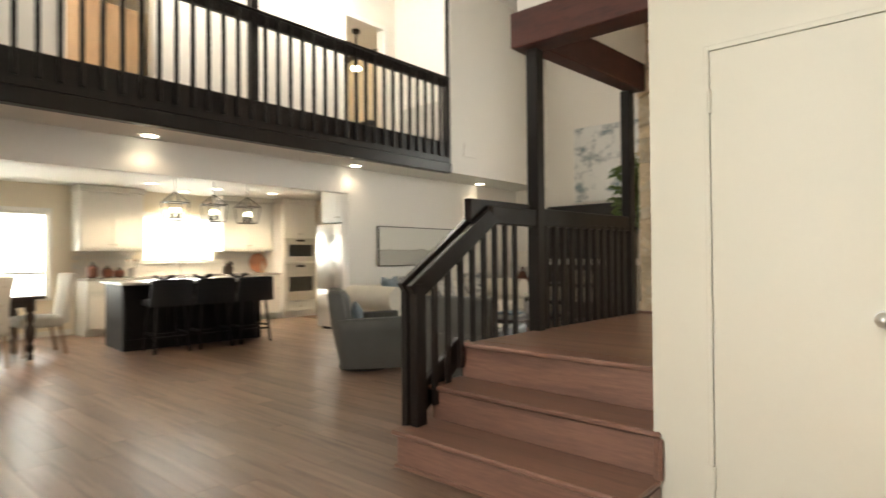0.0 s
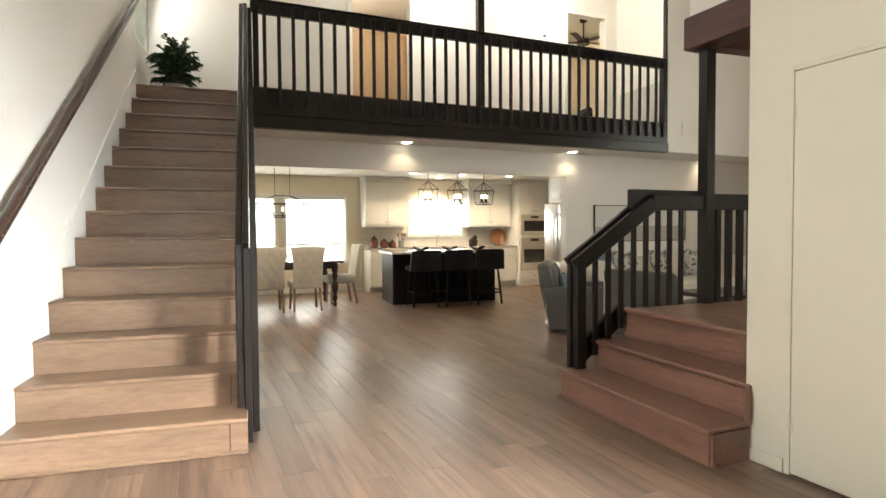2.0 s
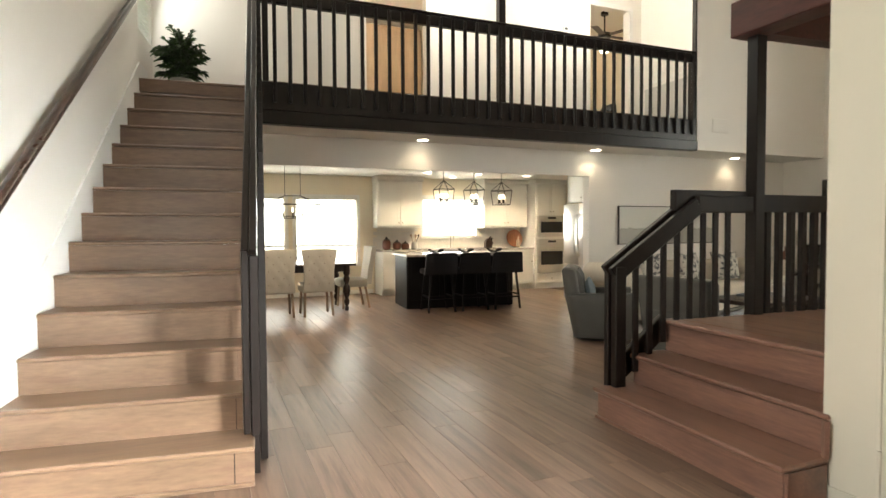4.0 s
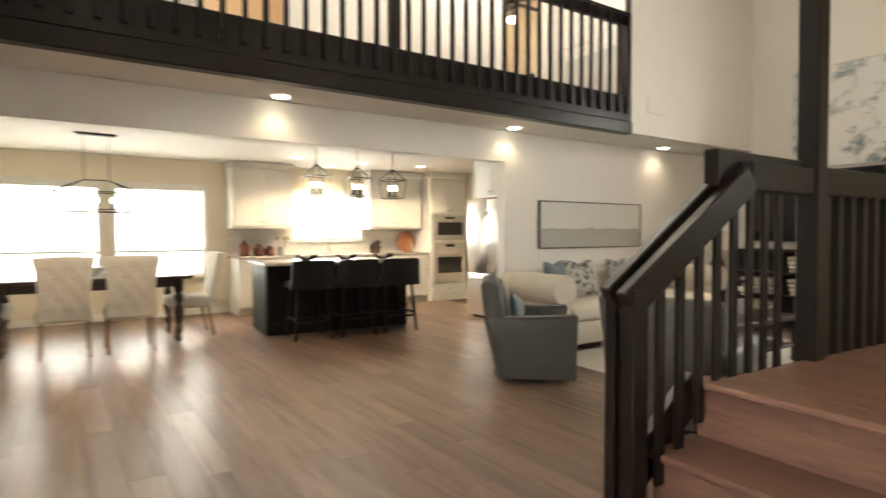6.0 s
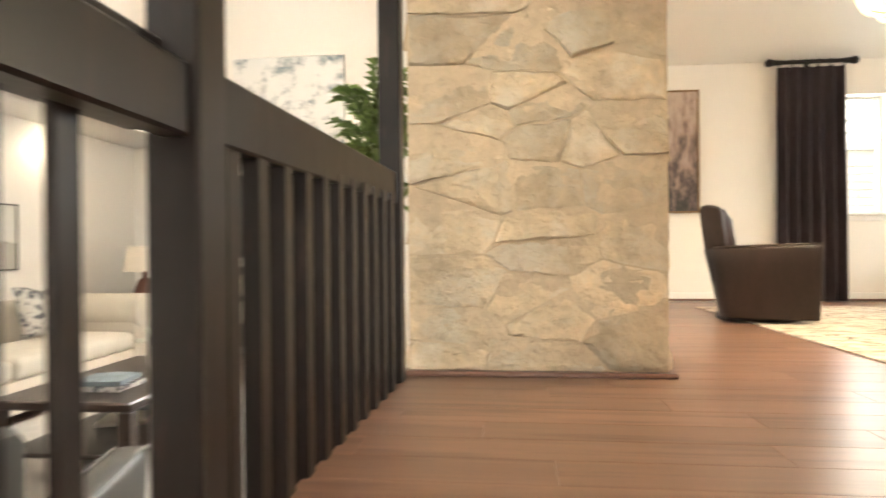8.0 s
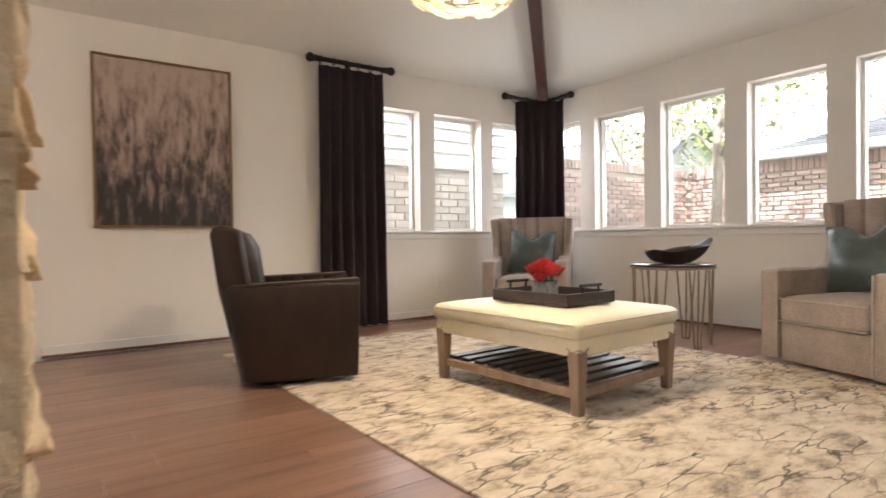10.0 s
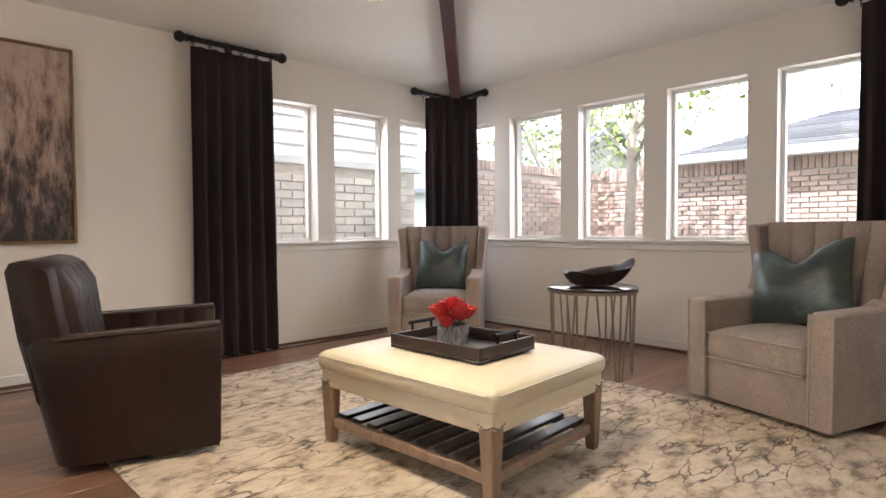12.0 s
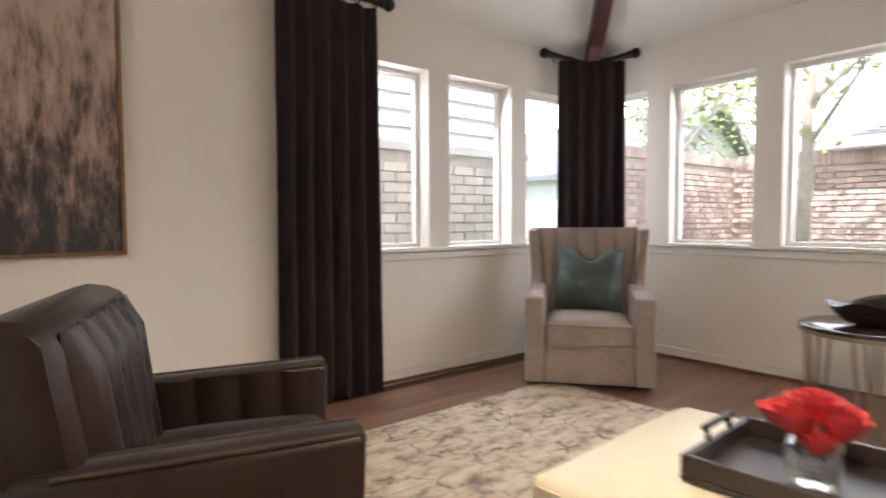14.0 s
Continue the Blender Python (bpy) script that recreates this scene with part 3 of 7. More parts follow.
prism(bm, [(lx + 0.025, ly), (rx + 0.025, ry), (rx - 0.12, ry), (lx - 0.12, ly)], "z", U - 0.026, U + 0.003, bevel=0.007)
part("tread", bm, TREAD, stairs)
bm = B()
(lx, ly), (rx, ry) = stair_left(0), stair_right(0)
bar(bm, (lx + 0.016, ly, 0.012), (rx + 0.016, ry, 0.012), 0.016, 0.022, bevel=0.004)
part("shoe_moulding", bm, TREAD, stairs)
# white skirt board on the wall side
bm = B()
s0, s1 = stair_left(0), stair_left(13)
nx, ny = (s1[1] - s0[1]), -(s1[0] - s0[0])
nl = math.hypot(nx, ny)
nx, ny = nx / nl * 0.012, ny / nl * 0.012
outline = [(0.07, 0.0), (0.07, 0.34), (-0.02, 0.40), (-3.54, U + 0.17), (-3.9, U + 0.17), (-3.9, U), (-3.3, U - 0.35), (-0.1, 0.0)]
va, vb = [], []
for dx, z in outline:
    y = s0[1] - 0.016 - dx * 0.427 / 3.54
    va.append(bm.verts.new((s0[0] + dx, y, z)))
    vb.append(bm.verts.new((s0[0] + dx, y + 0.014, z)))
bm.faces.new(va), bm.faces.new(vb[::-1])
for i in range(len(va)):
    bm.faces.new((va[i], va[(i + 1) % len(va)], vb[(i + 1) % len(va)], vb[i]))
bmesh.ops.recalc_face_normals(bm, faces=bm.faces[:])
part("skirt_board", bm, TRIM, stairs, "white skirt board along the wall")
# solid underside of the flight, seen from the hall
bm = B()
side = []
for i in range(N_RISE):
    rx, ry = stair_right(i)
    side += [(rx, ry, RISE * i), (rx, ry, RISE * (i + 1) - 0.03)]
bot = [(stair_right(13)[0], stair_right(13)[1], U - 0.46), (stair_right(1)[0], stair_right(1)[1], 0.0)]
pts = side + bot
va = [bm.verts.new((x - 0.012, y - 0.002, z)) for x, y, z in pts]
vb = [bm.verts.new((x - 0.012, y - 0.10, z)) for x, y, z in pts]
bm.faces.new(va), bm.faces.new(vb[::-1])
for i in range(len(va)):
    bm.faces.new((va[i], va[(i + 1) % len(va)], vb[(i + 1) % len(va)], vb[i]))
bmesh.ops.recalc_face_normals(bm, faces=bm.faces[:])
part("stringer", bm, ESPRESSO, stairs, "dark stained outer stringer")

# outer stair rail: flat balusters hung outside the stringer, doubled sloping rail
rail = thing("stair_railing", pose(0, 0, 0), "espresso-stained stair railing with flat square balusters", "railing")


def rail_at(f):
    return (-2.27 - 3.07 * f, -0.503 + 0.272 * f)


zr0, zr1 = 1.165, 3.74
bm = B()
a, b = rail_at(0), rail_at(1)
bar(bm, (a[0], a[1] - 0.02, zr0), (b[0], b[1] - 0.02, zr1), 0.038, 0.13, bevel=0.004)
part("handrail", bm, ESPRESSO, rail)
bm = B()
bar(bm, (a[0], a[1] - 0.062, zr0 + 0.03), (b[0], b[1] - 0.062, zr1 + 0.03), 0.04, 0.05, bevel=0.005)
part("inner_rail", bm, ESPRESSO, rail)
bm = B()
box(bm, a[0] - 0.02, a[0] + 0.07, a[1] - 0.045, a[1] + 0.0, 0.215, zr0 + 0.02, bevel=0.004)
part("newel", bm, ESPRESSO, rail)
bm = B()
box(bm, a[0] - 0.005, a[0] + 0.085, a[1] - 0.085, a[1] - 0.05, 0.23, zr0 + 0.04, bevel=0.004)
part("newel", bm, ESPRESSO, rail)
bm = B()
box(bm, a[0] + 0.0, a[0] + 0.06, a[1] - 0.04, a[1] - 0.002, 0.0, 0.215, bevel=0.003)
part("newel_foot", bm, ESPRESSO, rail)
nb = 23
for k in range(nb):
    f = (k + 0.7) / nb
    x, y = rail_at(f)
    ztop = zr0 + (zr1 - zr0) * f
    zbot = max(0.02, (x + 2.27) * -RISE * 13 / 3.58 - 0.16)
    bm = B()
    box(bm, x - 0.02, x + 0.02, y + 0.003, y + 0.043, zbot, ztop + 0.035, bevel=0.004)
    part("baluster", bm, ESPRESSO, rail)

# round wall rail
bm = B()
w0, w1 = Vector((0.10, 0.075, 1.205)), Vector((-3.55, 0.075, 3.88))
rod(bm, w0, w1, 0.033, 16)
for f in (0.06, 0.5, 0.94):
    p = w0.lerp(w1, f)
    rod(bm, p - Vector((0, 0, 0.02)), p - Vector((0, 0.075, 0.06)), 0.011, 8)
wall_rail = single("wall_handrail", bm, material("brown_rail_varnish", (0.045, 0.022, 0.015), 0.25, vary=0.3, fine=30), "round brown varnished handrail on the stair wall", "handrail", smooth=True, m=SW)

# gallery balustrade
gal = thing("gallery_balustrade", pose(0, 0, 0), "espresso-stained gallery balustrade with flat balusters", "balustrade")
GY0, GY1 = -0.2, 5.9
bm = B()
box(bm, -5.36, -5.27, GY0, GY1 - 0.06, 2.58, 2.875, bevel=0.005)
part("fascia", bm, ESPRESSO, gal)
bm = B()
box(bm, -5.37, -5.255, GY0, GY1 - 0.05, 2.435, 2.578, bevel=0.008)
part("lower_beam", bm, ESPRESSO, gal)
bm = B()
box(bm, -5.345, -5.275, GY0, GY1, 3.70, 3.825, bevel=0.008)
part("top_rail", bm, ESPRESSO, gal)
bm = B()
box(bm, -5.36, -5.262, GY0, GY1 + 0.01, 3.826, 3.85, bevel=0.006)
part("cap", bm, ESPRESSO, gal)
nb = 38
for k in range(nb):
    y = GY0 + 0.14 + (GY1 - GY0 - 0.3) * k / (nb - 1)
    bm = B()
    box(bm, -5.268, -5.23, y - 0.019, y + 0.019, 2.66, 3.79, bevel=0.006)
    part("baluster", bm, ESPRESSO, gal)
for name, y, w, z1 in (("post", 2.655, 0.045, TOP), ("post", 5.80, 0.05, 3.83), ("slim_post", 5.83, 0.022, TOP), ("slim_post", -0.15, 0.03, TOP)):
    bm = B()
    box(bm, -5.36 if name == "post" else -5.345, -5.272, y - w, y + w, 2.88, z1, bevel=0.004)
    part(name, bm, ESPRESSO, gal)

# platform steps
steps = thing("platform_steps", pose(0, 0, 0), "three red-brown laminate steps up to the living room", "steps")
S = [(1.757, 0.208), (2.07, 0.416), (2.365, P)]
for i, (y, z) in enumerate(S):
    xl = -2.262
    xr = -0.80 if i < 2 else -0.838
    ylr = -0.055 if i == 0 else -0.05
    zb = 0.0 if i == 0 else S[i - 1][1]
    bm = B()
    prism(bm, [(xl + 0.02, y), (xr - 0.02, y + ylr), (xr - 0.02, y + ylr + 0.02), (xl + 0.02, y + 0.02)], "z", zb, z - 0.03)
    part("riser", bm, STEPWOOD, steps)
    yb = S[i + 1][0] + 0.005 if i < 2 else 2.472
    rear = yb - 0.05 if i < 2 else yb
    bm = B()
    prism(bm, [(xl - 0.012, y - 0.028), (xr, y - 0.028 + ylr), (xr, min(rear, 1.995) if i < 2 else rear), (-0.838, rear), (xl - 0.012, yb)], "z", z - 0.029, z, bevel=0.008)
    part("nosing" if i == 2 else "tread", bm, STEPWOOD, steps)
bm = B()
prism(bm, [(-0.80 - 0.02, 1.71), (-0.80, 1.71), (-0.80, 1.985), (-0.82, 1.985)], "z", 0.0, 0.178)
part("end_panel", bm, STEPWOOD, steps)
bm = B()
prism(bm, [(-0.80 - 0.03, 2.02 - 0.02), (-0.805, 1.995), (-0.785, 1.975), (-0.80, 1.96), (-0.83, 1.98)], "z", 0.21, 0.39)
part("end_panel", bm, STEPWOOD, steps)
bm = B()
box(bm, -2.24, -0.785, 1.725, 1.742, 0.0, 0.022, bevel=0.004)
part("shoe_moulding", bm, STEPWOOD, steps)
bm = B()
prism(bm, [(-2.262, 1.79), (-2.262, 2.4), (-2.25, 2.4), (-2.25, 1.79)], "z", 0.0, 0.17)
part("side_panel", bm, ESPRESSO, steps)

# platform railing: sloped length beside the steps, then two level lengths between tall posts
plat = thing("platform_railing", pose(0, 0, 0), "espresso-stained platform railing with square balusters", "railing")


def edge(y):
    return -2.262 + (y - 2.36) * 0.0585


bm = B()
box(bm, -2.292, -2.25, 1.842, 1.925, 0.18, 1.075, bevel=0.004)
part("newel", bm, ESPRESSO, plat)
bm = B()
box(bm, -2.232, -2.172, 1.852, 1.94, 0.208, 1.05, bevel=0.004)
part("newel", bm, ESPRESSO, plat)
bm = B()
bar(bm, (-2.268, 1.842, 1.003), (-2.232, 2.47, 1.437), 0.05, 0.12, bevel=0.006)
part("sloping_rail", bm, ESPRESSO, plat)
bm = B()
bar(bm, (-2.205, 1.853, 0.99), (-2.152, 2.572, 1.484), 0.05, 0.12, bevel=0.006)
part("sloping_rail", bm, ESPRESSO, plat)
bm = B()
bar(bm, (-2.152, 2.56, 1.492), (edge(3.1) + 0.06, 3.123, 1.492), 0.05, 0.125, bevel=0.006)
part("top_rail", bm, ESPRESSO, plat)
bm = B()
bar(bm, (-2.213, 2.39, 1.52), (-2.212, 3.123, 1.52), 0.06, 0.155, bevel=0.006)
part("outer_rail", bm, ESPRESSO, plat)
bm = B()
bar(bm, (edge(3.24) + 0.02, 3.227, 1.505), (edge(4.7), 4.698, 1.505), 0.10, 0.135, bevel=0.006)
part("top_rail", bm, ESPRESSO, plat)
bm = B()
bar(bm, (edge(2.1) - 0.005, 1.96, 0.30), (edge(2.4) - 0.005, 2.38, 0.62), 0.05, 0.15, bevel=0.006)
part("lower_rail", bm, ESPRESSO, plat)
for k in range(21):
    y = 2.04 + k * 0.1265
    if 3.05 < y < 3.27 or y > 4.66:
        continue
    zz = min(0.97 + (y - 1.84) * 0.69, 1.47)
    bm = B()
    thick, half = (0.018, 0.025) if y < 3.1 else (0.042, 0.028)
    x0 = -2.207 if y < 3.1 else edge(y) + 0.02
    box(bm, x0, x0 + thick, y - half, y + half, (0.30 + (y - 2.04) * 0.75) if y < 2.4 else P - 0.08, zz, bevel=0.003)
    part("baluster", bm, ESPRESSO, plat)
bm = B()
box(bm, -2.215, -2.118, 3.125, 3.225, P - 0.02, 2.785, bevel=0.006)
tagged(obj("tall_post", bm, ESPRESSO), "tall square espresso-stained post carrying the header beam", "post")
bm = B()
box(bm, -2.158, -2.060, 4.70, 4.80, P - 0.02, 2.79, bevel=0.006)
tagged(obj("tall_post", bm, ESPRESSO), "tall square espresso-stained post beside the stone pier", "post")


# ---- stone pier ----
def clip_poly(poly, p, n):
    out = []
    for i in range(len(poly)):
        a, b = poly[i], poly[(i + 1) % len(poly)]
        da, db = (a[0] - p[0]) * n[0] + (a[1] - p[1]) * n[1], (b[0] - p[0]) * n[0] + (b[1] - p[1]) * n[1]
        if da <= 0:
            out.append(a)
        if (da < 0 < db) or (db < 0 < da):
            t = da / (da - db)
            out.append((a[0] + (b[0] - a[0]) * t, a[1] + (b[1] - a[1]) * t))
    return out


def stone_face(u0, u1, z0, z1, place, seed, parent, du=0.33, dz=0.155):
    """Irregular stones over a face; place(u, z, d) gives the point d metres proud of the face."""
    rnd = random.Random(seed)
    seeds = []
    rows = int((z1 - z0) / dz)
    for j in range(rows):
        n = max(2, int((u1 - u0) / du))
        for i in range(n):
            if rnd.random() < 0.2:
                continue
            seeds.append((u0 + (i + 0.5 + (0.5 if j % 2 else 0) * 0.6 - 0.15 + rnd.uniform(-0.33, 0.33)) * (u1 - u0) / n, z0 + (j + 0.5 + rnd.uniform(-0.48, 0.48)) * (z1 - z0) / rows))
    for k, s in enumerate(seeds):
        poly = [(u0, z0), (u1, z0), (u1, z1), (u0, z1)]
        for q in seeds:
            if q is not s and abs(q[0] - s[0]) < 0.9 and abs(q[1] - s[1]) < 0.7:
                # distances count more along the height, so stones lie flat
                ax, az = (q[0] - s[0]), (q[1] - s[1]) * 3.0
                mid = ((q[0] + s[0]) / 2, (q[1] + s[1]) / 2)
                poly = clip_poly(poly, mid, (ax, az))
                if len(poly) < 3:
                    break
        if len(poly) < 3:
            continue
        ring = []
        for i in range(len(poly)):
            a, b = poly[i], poly[(i + 1) % len(poly)]
            m = max(1, int(math.hypot(b[0] - a[0], b[1] - a[1]) / 0.05))
            ring += [(a[0] + (b[0] - a[0]) * t / m, a[1] + (b[1] - a[1]) * t / m) for t in range(m)]
        cu, cz = sum(p[0] for p in ring) / len(ring), sum(p[1] for p in ring) / len(ring)
        size = max(math.hypot(p[0] - cu, p[1] - cz) for p in ring)
        tip, lean = rnd.uniform(0.010, 0.034), -rnd.choice((0.05, 0.12, 0.2, 0.3))
        bm = B()
        loops = []
        for f, d in ((1.0, -0.01), (0.985, 0.010), (0.93, 0.75 * tip), (0.8, tip), (0.6, tip), (0.4, tip * 1.1), (0.2, tip)):
            lp = []
            for u, z in ring:
                w = noise.noise((u * 9 + seed, z * 9, f * 3)) * 0.016
                g = f - 0.005 / max(size, 0.05)
                uu, zz = cu + (u - cu) * g + w * (0.4 if f > 0.95 else 1), cz + (z - cz) * g + w * 0.7
                uu, zz = min(max(uu, u0), u1), min(max(zz, z0), z1)
                dd = d + (noise.noise((uu * 11, zz * 16, seed)) * 0.022 + noise.noise((uu * 34, zz * 40, seed)) * 0.007 + lean * (zz - cz) if d > 0.008 else 0)
                lp.append(bm.verts.new(place(uu, zz, dd)))
            loops.append(lp)
        c = bm.verts.new(place(cu, cz, tip * 1.1))
        n = len(ring)
        for a, b in zip(loops, loops[1:]):
            for i in range(n):
                bm.faces.new((a[i], a[(i + 1) % n], b[(i + 1) % n], b[i]))
        for i in range(n):
            bm.faces.new((loops[-1][i], loops[-1][(i + 1) % n], c))
        bmesh.ops.recalc_face_normals(bm, faces=bm.faces[:])
        part("stone", bm, STONE, parent, smooth=True)
    bm = B()
    nu, nz = int((u1 - u0) / 0.03), int((z1 - z0) / 0.03)
    grid = [[bm.verts.new(place(u0 + (u1 - u0) * i / nu, z0 + (z1 - z0) * j / nz,
             0.010 + 0.015 * noise.noise((i * 0.11 + seed, j * 0.14, 2.0)) + 0.009 * noise.noise((i * 0.37, j * 0.45 + seed, 5.0)))) for i in range(nu + 1)] for j in range(nz + 1)]
    for j in range(nz):
        for i in range(nu):
            bm.faces.new((grid[j][i], grid[j][i + 1], grid[j + 1][i + 1], grid[j + 1][i]))
    part("mortar", bm, MORTAR, parent, smooth=True)


pier = thing("stone_chimney_pier", pose(0, 0, 0), "rough honey-coloured limestone chimney pier", "stone pier")
bm = B()
box(bm, -2.055, -0.875, 4.907, 5.75, P, 4.6)
part("core", bm, MORTAR, pier)
stone_face(-2.06, -0.865, P + 0.02, 4.4, lambda u, z, d: (u, 4.915 - d, z), 3, pier)
stone_face(4.92, 5.74, P + 0.02, 4.2, lambda u, z, d: (-2.04 - d, u, z), 7, pier)
stone_face(4.92, 5.74, P + 0.02, 4.2, lambda u, z, d: (-0.89 + d, u, z), 11, pier)
bm = B()
box(bm, -2.08, -0.84, 4.845, 4.89, P, P + 0.022, bevel=0.006)
part("shoe_moulding", bm, STEPWOOD, pier)


# ---- living room ----
def grid_mesh(bm, nu, nv, fn, close_u=False):
    vs = [[bm.verts.new(fn(i / (nu - 1 if not close_u else nu), j / (nv - 1))) for i in range(nu)] for j in range(nv)]
    for j in range(nv - 1):
        for i in range(nu if close_u else nu - 1):
            bm.faces.new((vs[j][i], vs[j][(i + 1) % nu], vs[j + 1][(i + 1) % nu], vs[j + 1][i]))
    return vs


def cushion(w, h, t, dip):
    """A plump scatter cushion standing upright, its top edge chopped in the middle."""
    bm = B()
    def f(side):
        def g(u, v):
            a, b = u * 2 - 1, v * 2 - 1
            k = (1 - abs(a) ** 2.6) * (1 - abs(b) ** 2.6)
            pinch = 1 - 0.07 * (1 - b * b) * abs(a) ** 3
            x = a * w / 2 * pinch
            z = h / 2 + b * h / 2 * (1 - 0.06 * (1 - a * a) * (b < 0)) - dip * max(0, b) ** 1.5 * math.exp(-(a * 2.6) ** 2)
            y = side * t / 2 * max(0, k) ** 0.55 + 0.014 * noise.noise((x * 7, z * 7, side)) * k - side * 0.02 * max(0, b) * math.exp(-(a * 3) ** 2)
            return (x, y, z)
        return g
    grid_mesh(bm, 17, 17, f(1)), grid_mesh(bm, 17, 17, f(-1))
    bmesh.ops.remove_doubles(bm, verts=bm.verts[:], dist=0.002)
    bmesh.ops.recalc_face_normals(bm, faces=bm.faces[:])
    return bm


def channels(xs_lo, xs_hi, y_lo, y_hi, z_lo, z_hi, bulge, n, mat, parent):
    """Upright padded channels fanning from the seat to the top of a back."""
    for k in range(n):
        def g(u, v, k=k):
            lo, hi = xs_lo[0] + (xs_lo[1] - xs_lo[0]) * (k + u) / n, xs_hi[0] + (xs_hi[1] - xs_hi[0]) * (k + u) / n
            return (lo + (hi - lo) * v, y_lo + (y_hi - y_lo) * v - bulge * math.sqrt(max(0, 1 - (2 * u - 1) ** 2)) * min(1, (1 - v) * 6 + 0.25), z_lo + (z_hi - z_lo) * v)
        bm = B()
        grid_mesh(bm, 9, 7, g)
        part("channel", bm, mat, parent, smooth=True)


def wing_chair(m, label):
    c = thing("wing_chair", m, label, "armchair", "pale wing chairs")
    bm = B()
    rod(bm, (0, 0.02, 0.0), (0, 0.02, 0.035), 0.29, 24)
    part("swivel_base", bm, BLACKMETAL, c)
    bm = B()
    box(bm, -0.285, 0.285, -0.385, 0.36, 0.035, 0.275, bevel=0.012, seg=2)
    part("seat_frame", bm, LINEN, c, smooth=True)
    bm = B()
    soft_box(bm, -0.278, 0.278, -0.415, 0.20, 0.277, 0.43, 0.035, 0.03)
    seat = part("seat_cushion", bm, LINEN, c, smooth=True)
    for z in (0.285, 0.423):
        part("piping", rod(B(), (-0.27, -0.413, z), (0.27, -0.413, z), 0.006, 6), PIPING, seat)
    for s in (-1, 1):
        bm = B()
        prism(bm, [(-0.405, 0.035), (-0.405, 0.59), (-0.385, 0.605), (0.02, 0.605), (0.12, 0.64), (0.20, 0.63), (0.34, 0.30), (0.33, 0.035)], "x", s * 0.288, s * 0.405, bevel=0.012)
        arm = part("arm", bm, LINEN, c, smooth=True)
        for x in (0.292, 0.401):
            part("piping", rod(B(), (s * x, -0.405, 0.05), (s * x, -0.405, 0.595), 0.006, 6), PIPING, arm)
        # the wing: flares outwards towards its top
        bm = B()
        prism(bm, [(0.06, 0.60), (0.13, 0.66), (0.165, 0.76), (0.15, 1.03), (0.42, 1.045), (0.36, 0.30), (0.20, 0.40)], "x", s * 0.325, s * 0.402, bevel=0.014)
        for v in bm.verts:
            v.co.x += s * max(0, v.co.z - 0.62) * 0.085
        part("wing", bm, LINEN, c, smooth=True)
    bm = B()
    prism(bm, [(0.235, 0.30), (0.28, 1.04), (0.41, 1.04), (0.36, 0.035), (0.27, 0.035)], "x", -0.325, 0.325, bevel=0.012)
    back = part("backrest", bm, LINEN, c, smooth=True)
    channels((-0.285, 0.285), (-0.365, 0.365), 0.19, 0.26, 0.36, 1.045, 0.04, 5, LINEN, back)
    return c


wing_chair(pose(3.25, 7.86, P, 0, 0, -51), "oatmeal linen wing chair with channelled back in the window corner")
wing_chair(pose(3.23, 4.90, P + 0.002, 0, 0, -107), "oatmeal linen wing chair with channelled back near the side table")
single("teal_cushion", cushion(0.48, 0.46, 0.17, 0.10), TEAL, "teal satin scatter cushion on a wing chair", "cushion", "teal cushions", True,
       pose(3.25, 7.86, P, 0, 0, -51) @ pose(0.0, 0.055, 0.455, -14, 3, 0))
single("teal_cushion", cushion(0.58, 0.48, 0.19, 0.12), TEAL, "teal satin scatter cushion leaning on a wing chair", "cushion", "teal cushions", True,
       pose(3.23, 4.90, P, 0, 0, -107) @ pose(-0.02, 0.035, 0.462, -18, -10, 5))

TAUPE = material("taupe_piping", (0.05, 0.034, 0.027), 0.6, vary=0.1)


def u_path(half, front, back, radius, n=8):
    """Points and inward normals of a U open at the front, from one front end round the back to the other."""
    pts = [((-half, front + (back - radius - front) * k / 6), (1, 0)) for k in range(7)]
    for k in range(1, n + 1):
        a = math.pi / 2 * k / n
        pts.append(((-half + radius - radius * math.cos(a), back - radius + radius * math.sin(a)), (math.cos(a), -math.sin(a))))
    return pts + [((-x, y), (-nx, ny)) for (x, y), (nx, ny) in pts[::-1]]


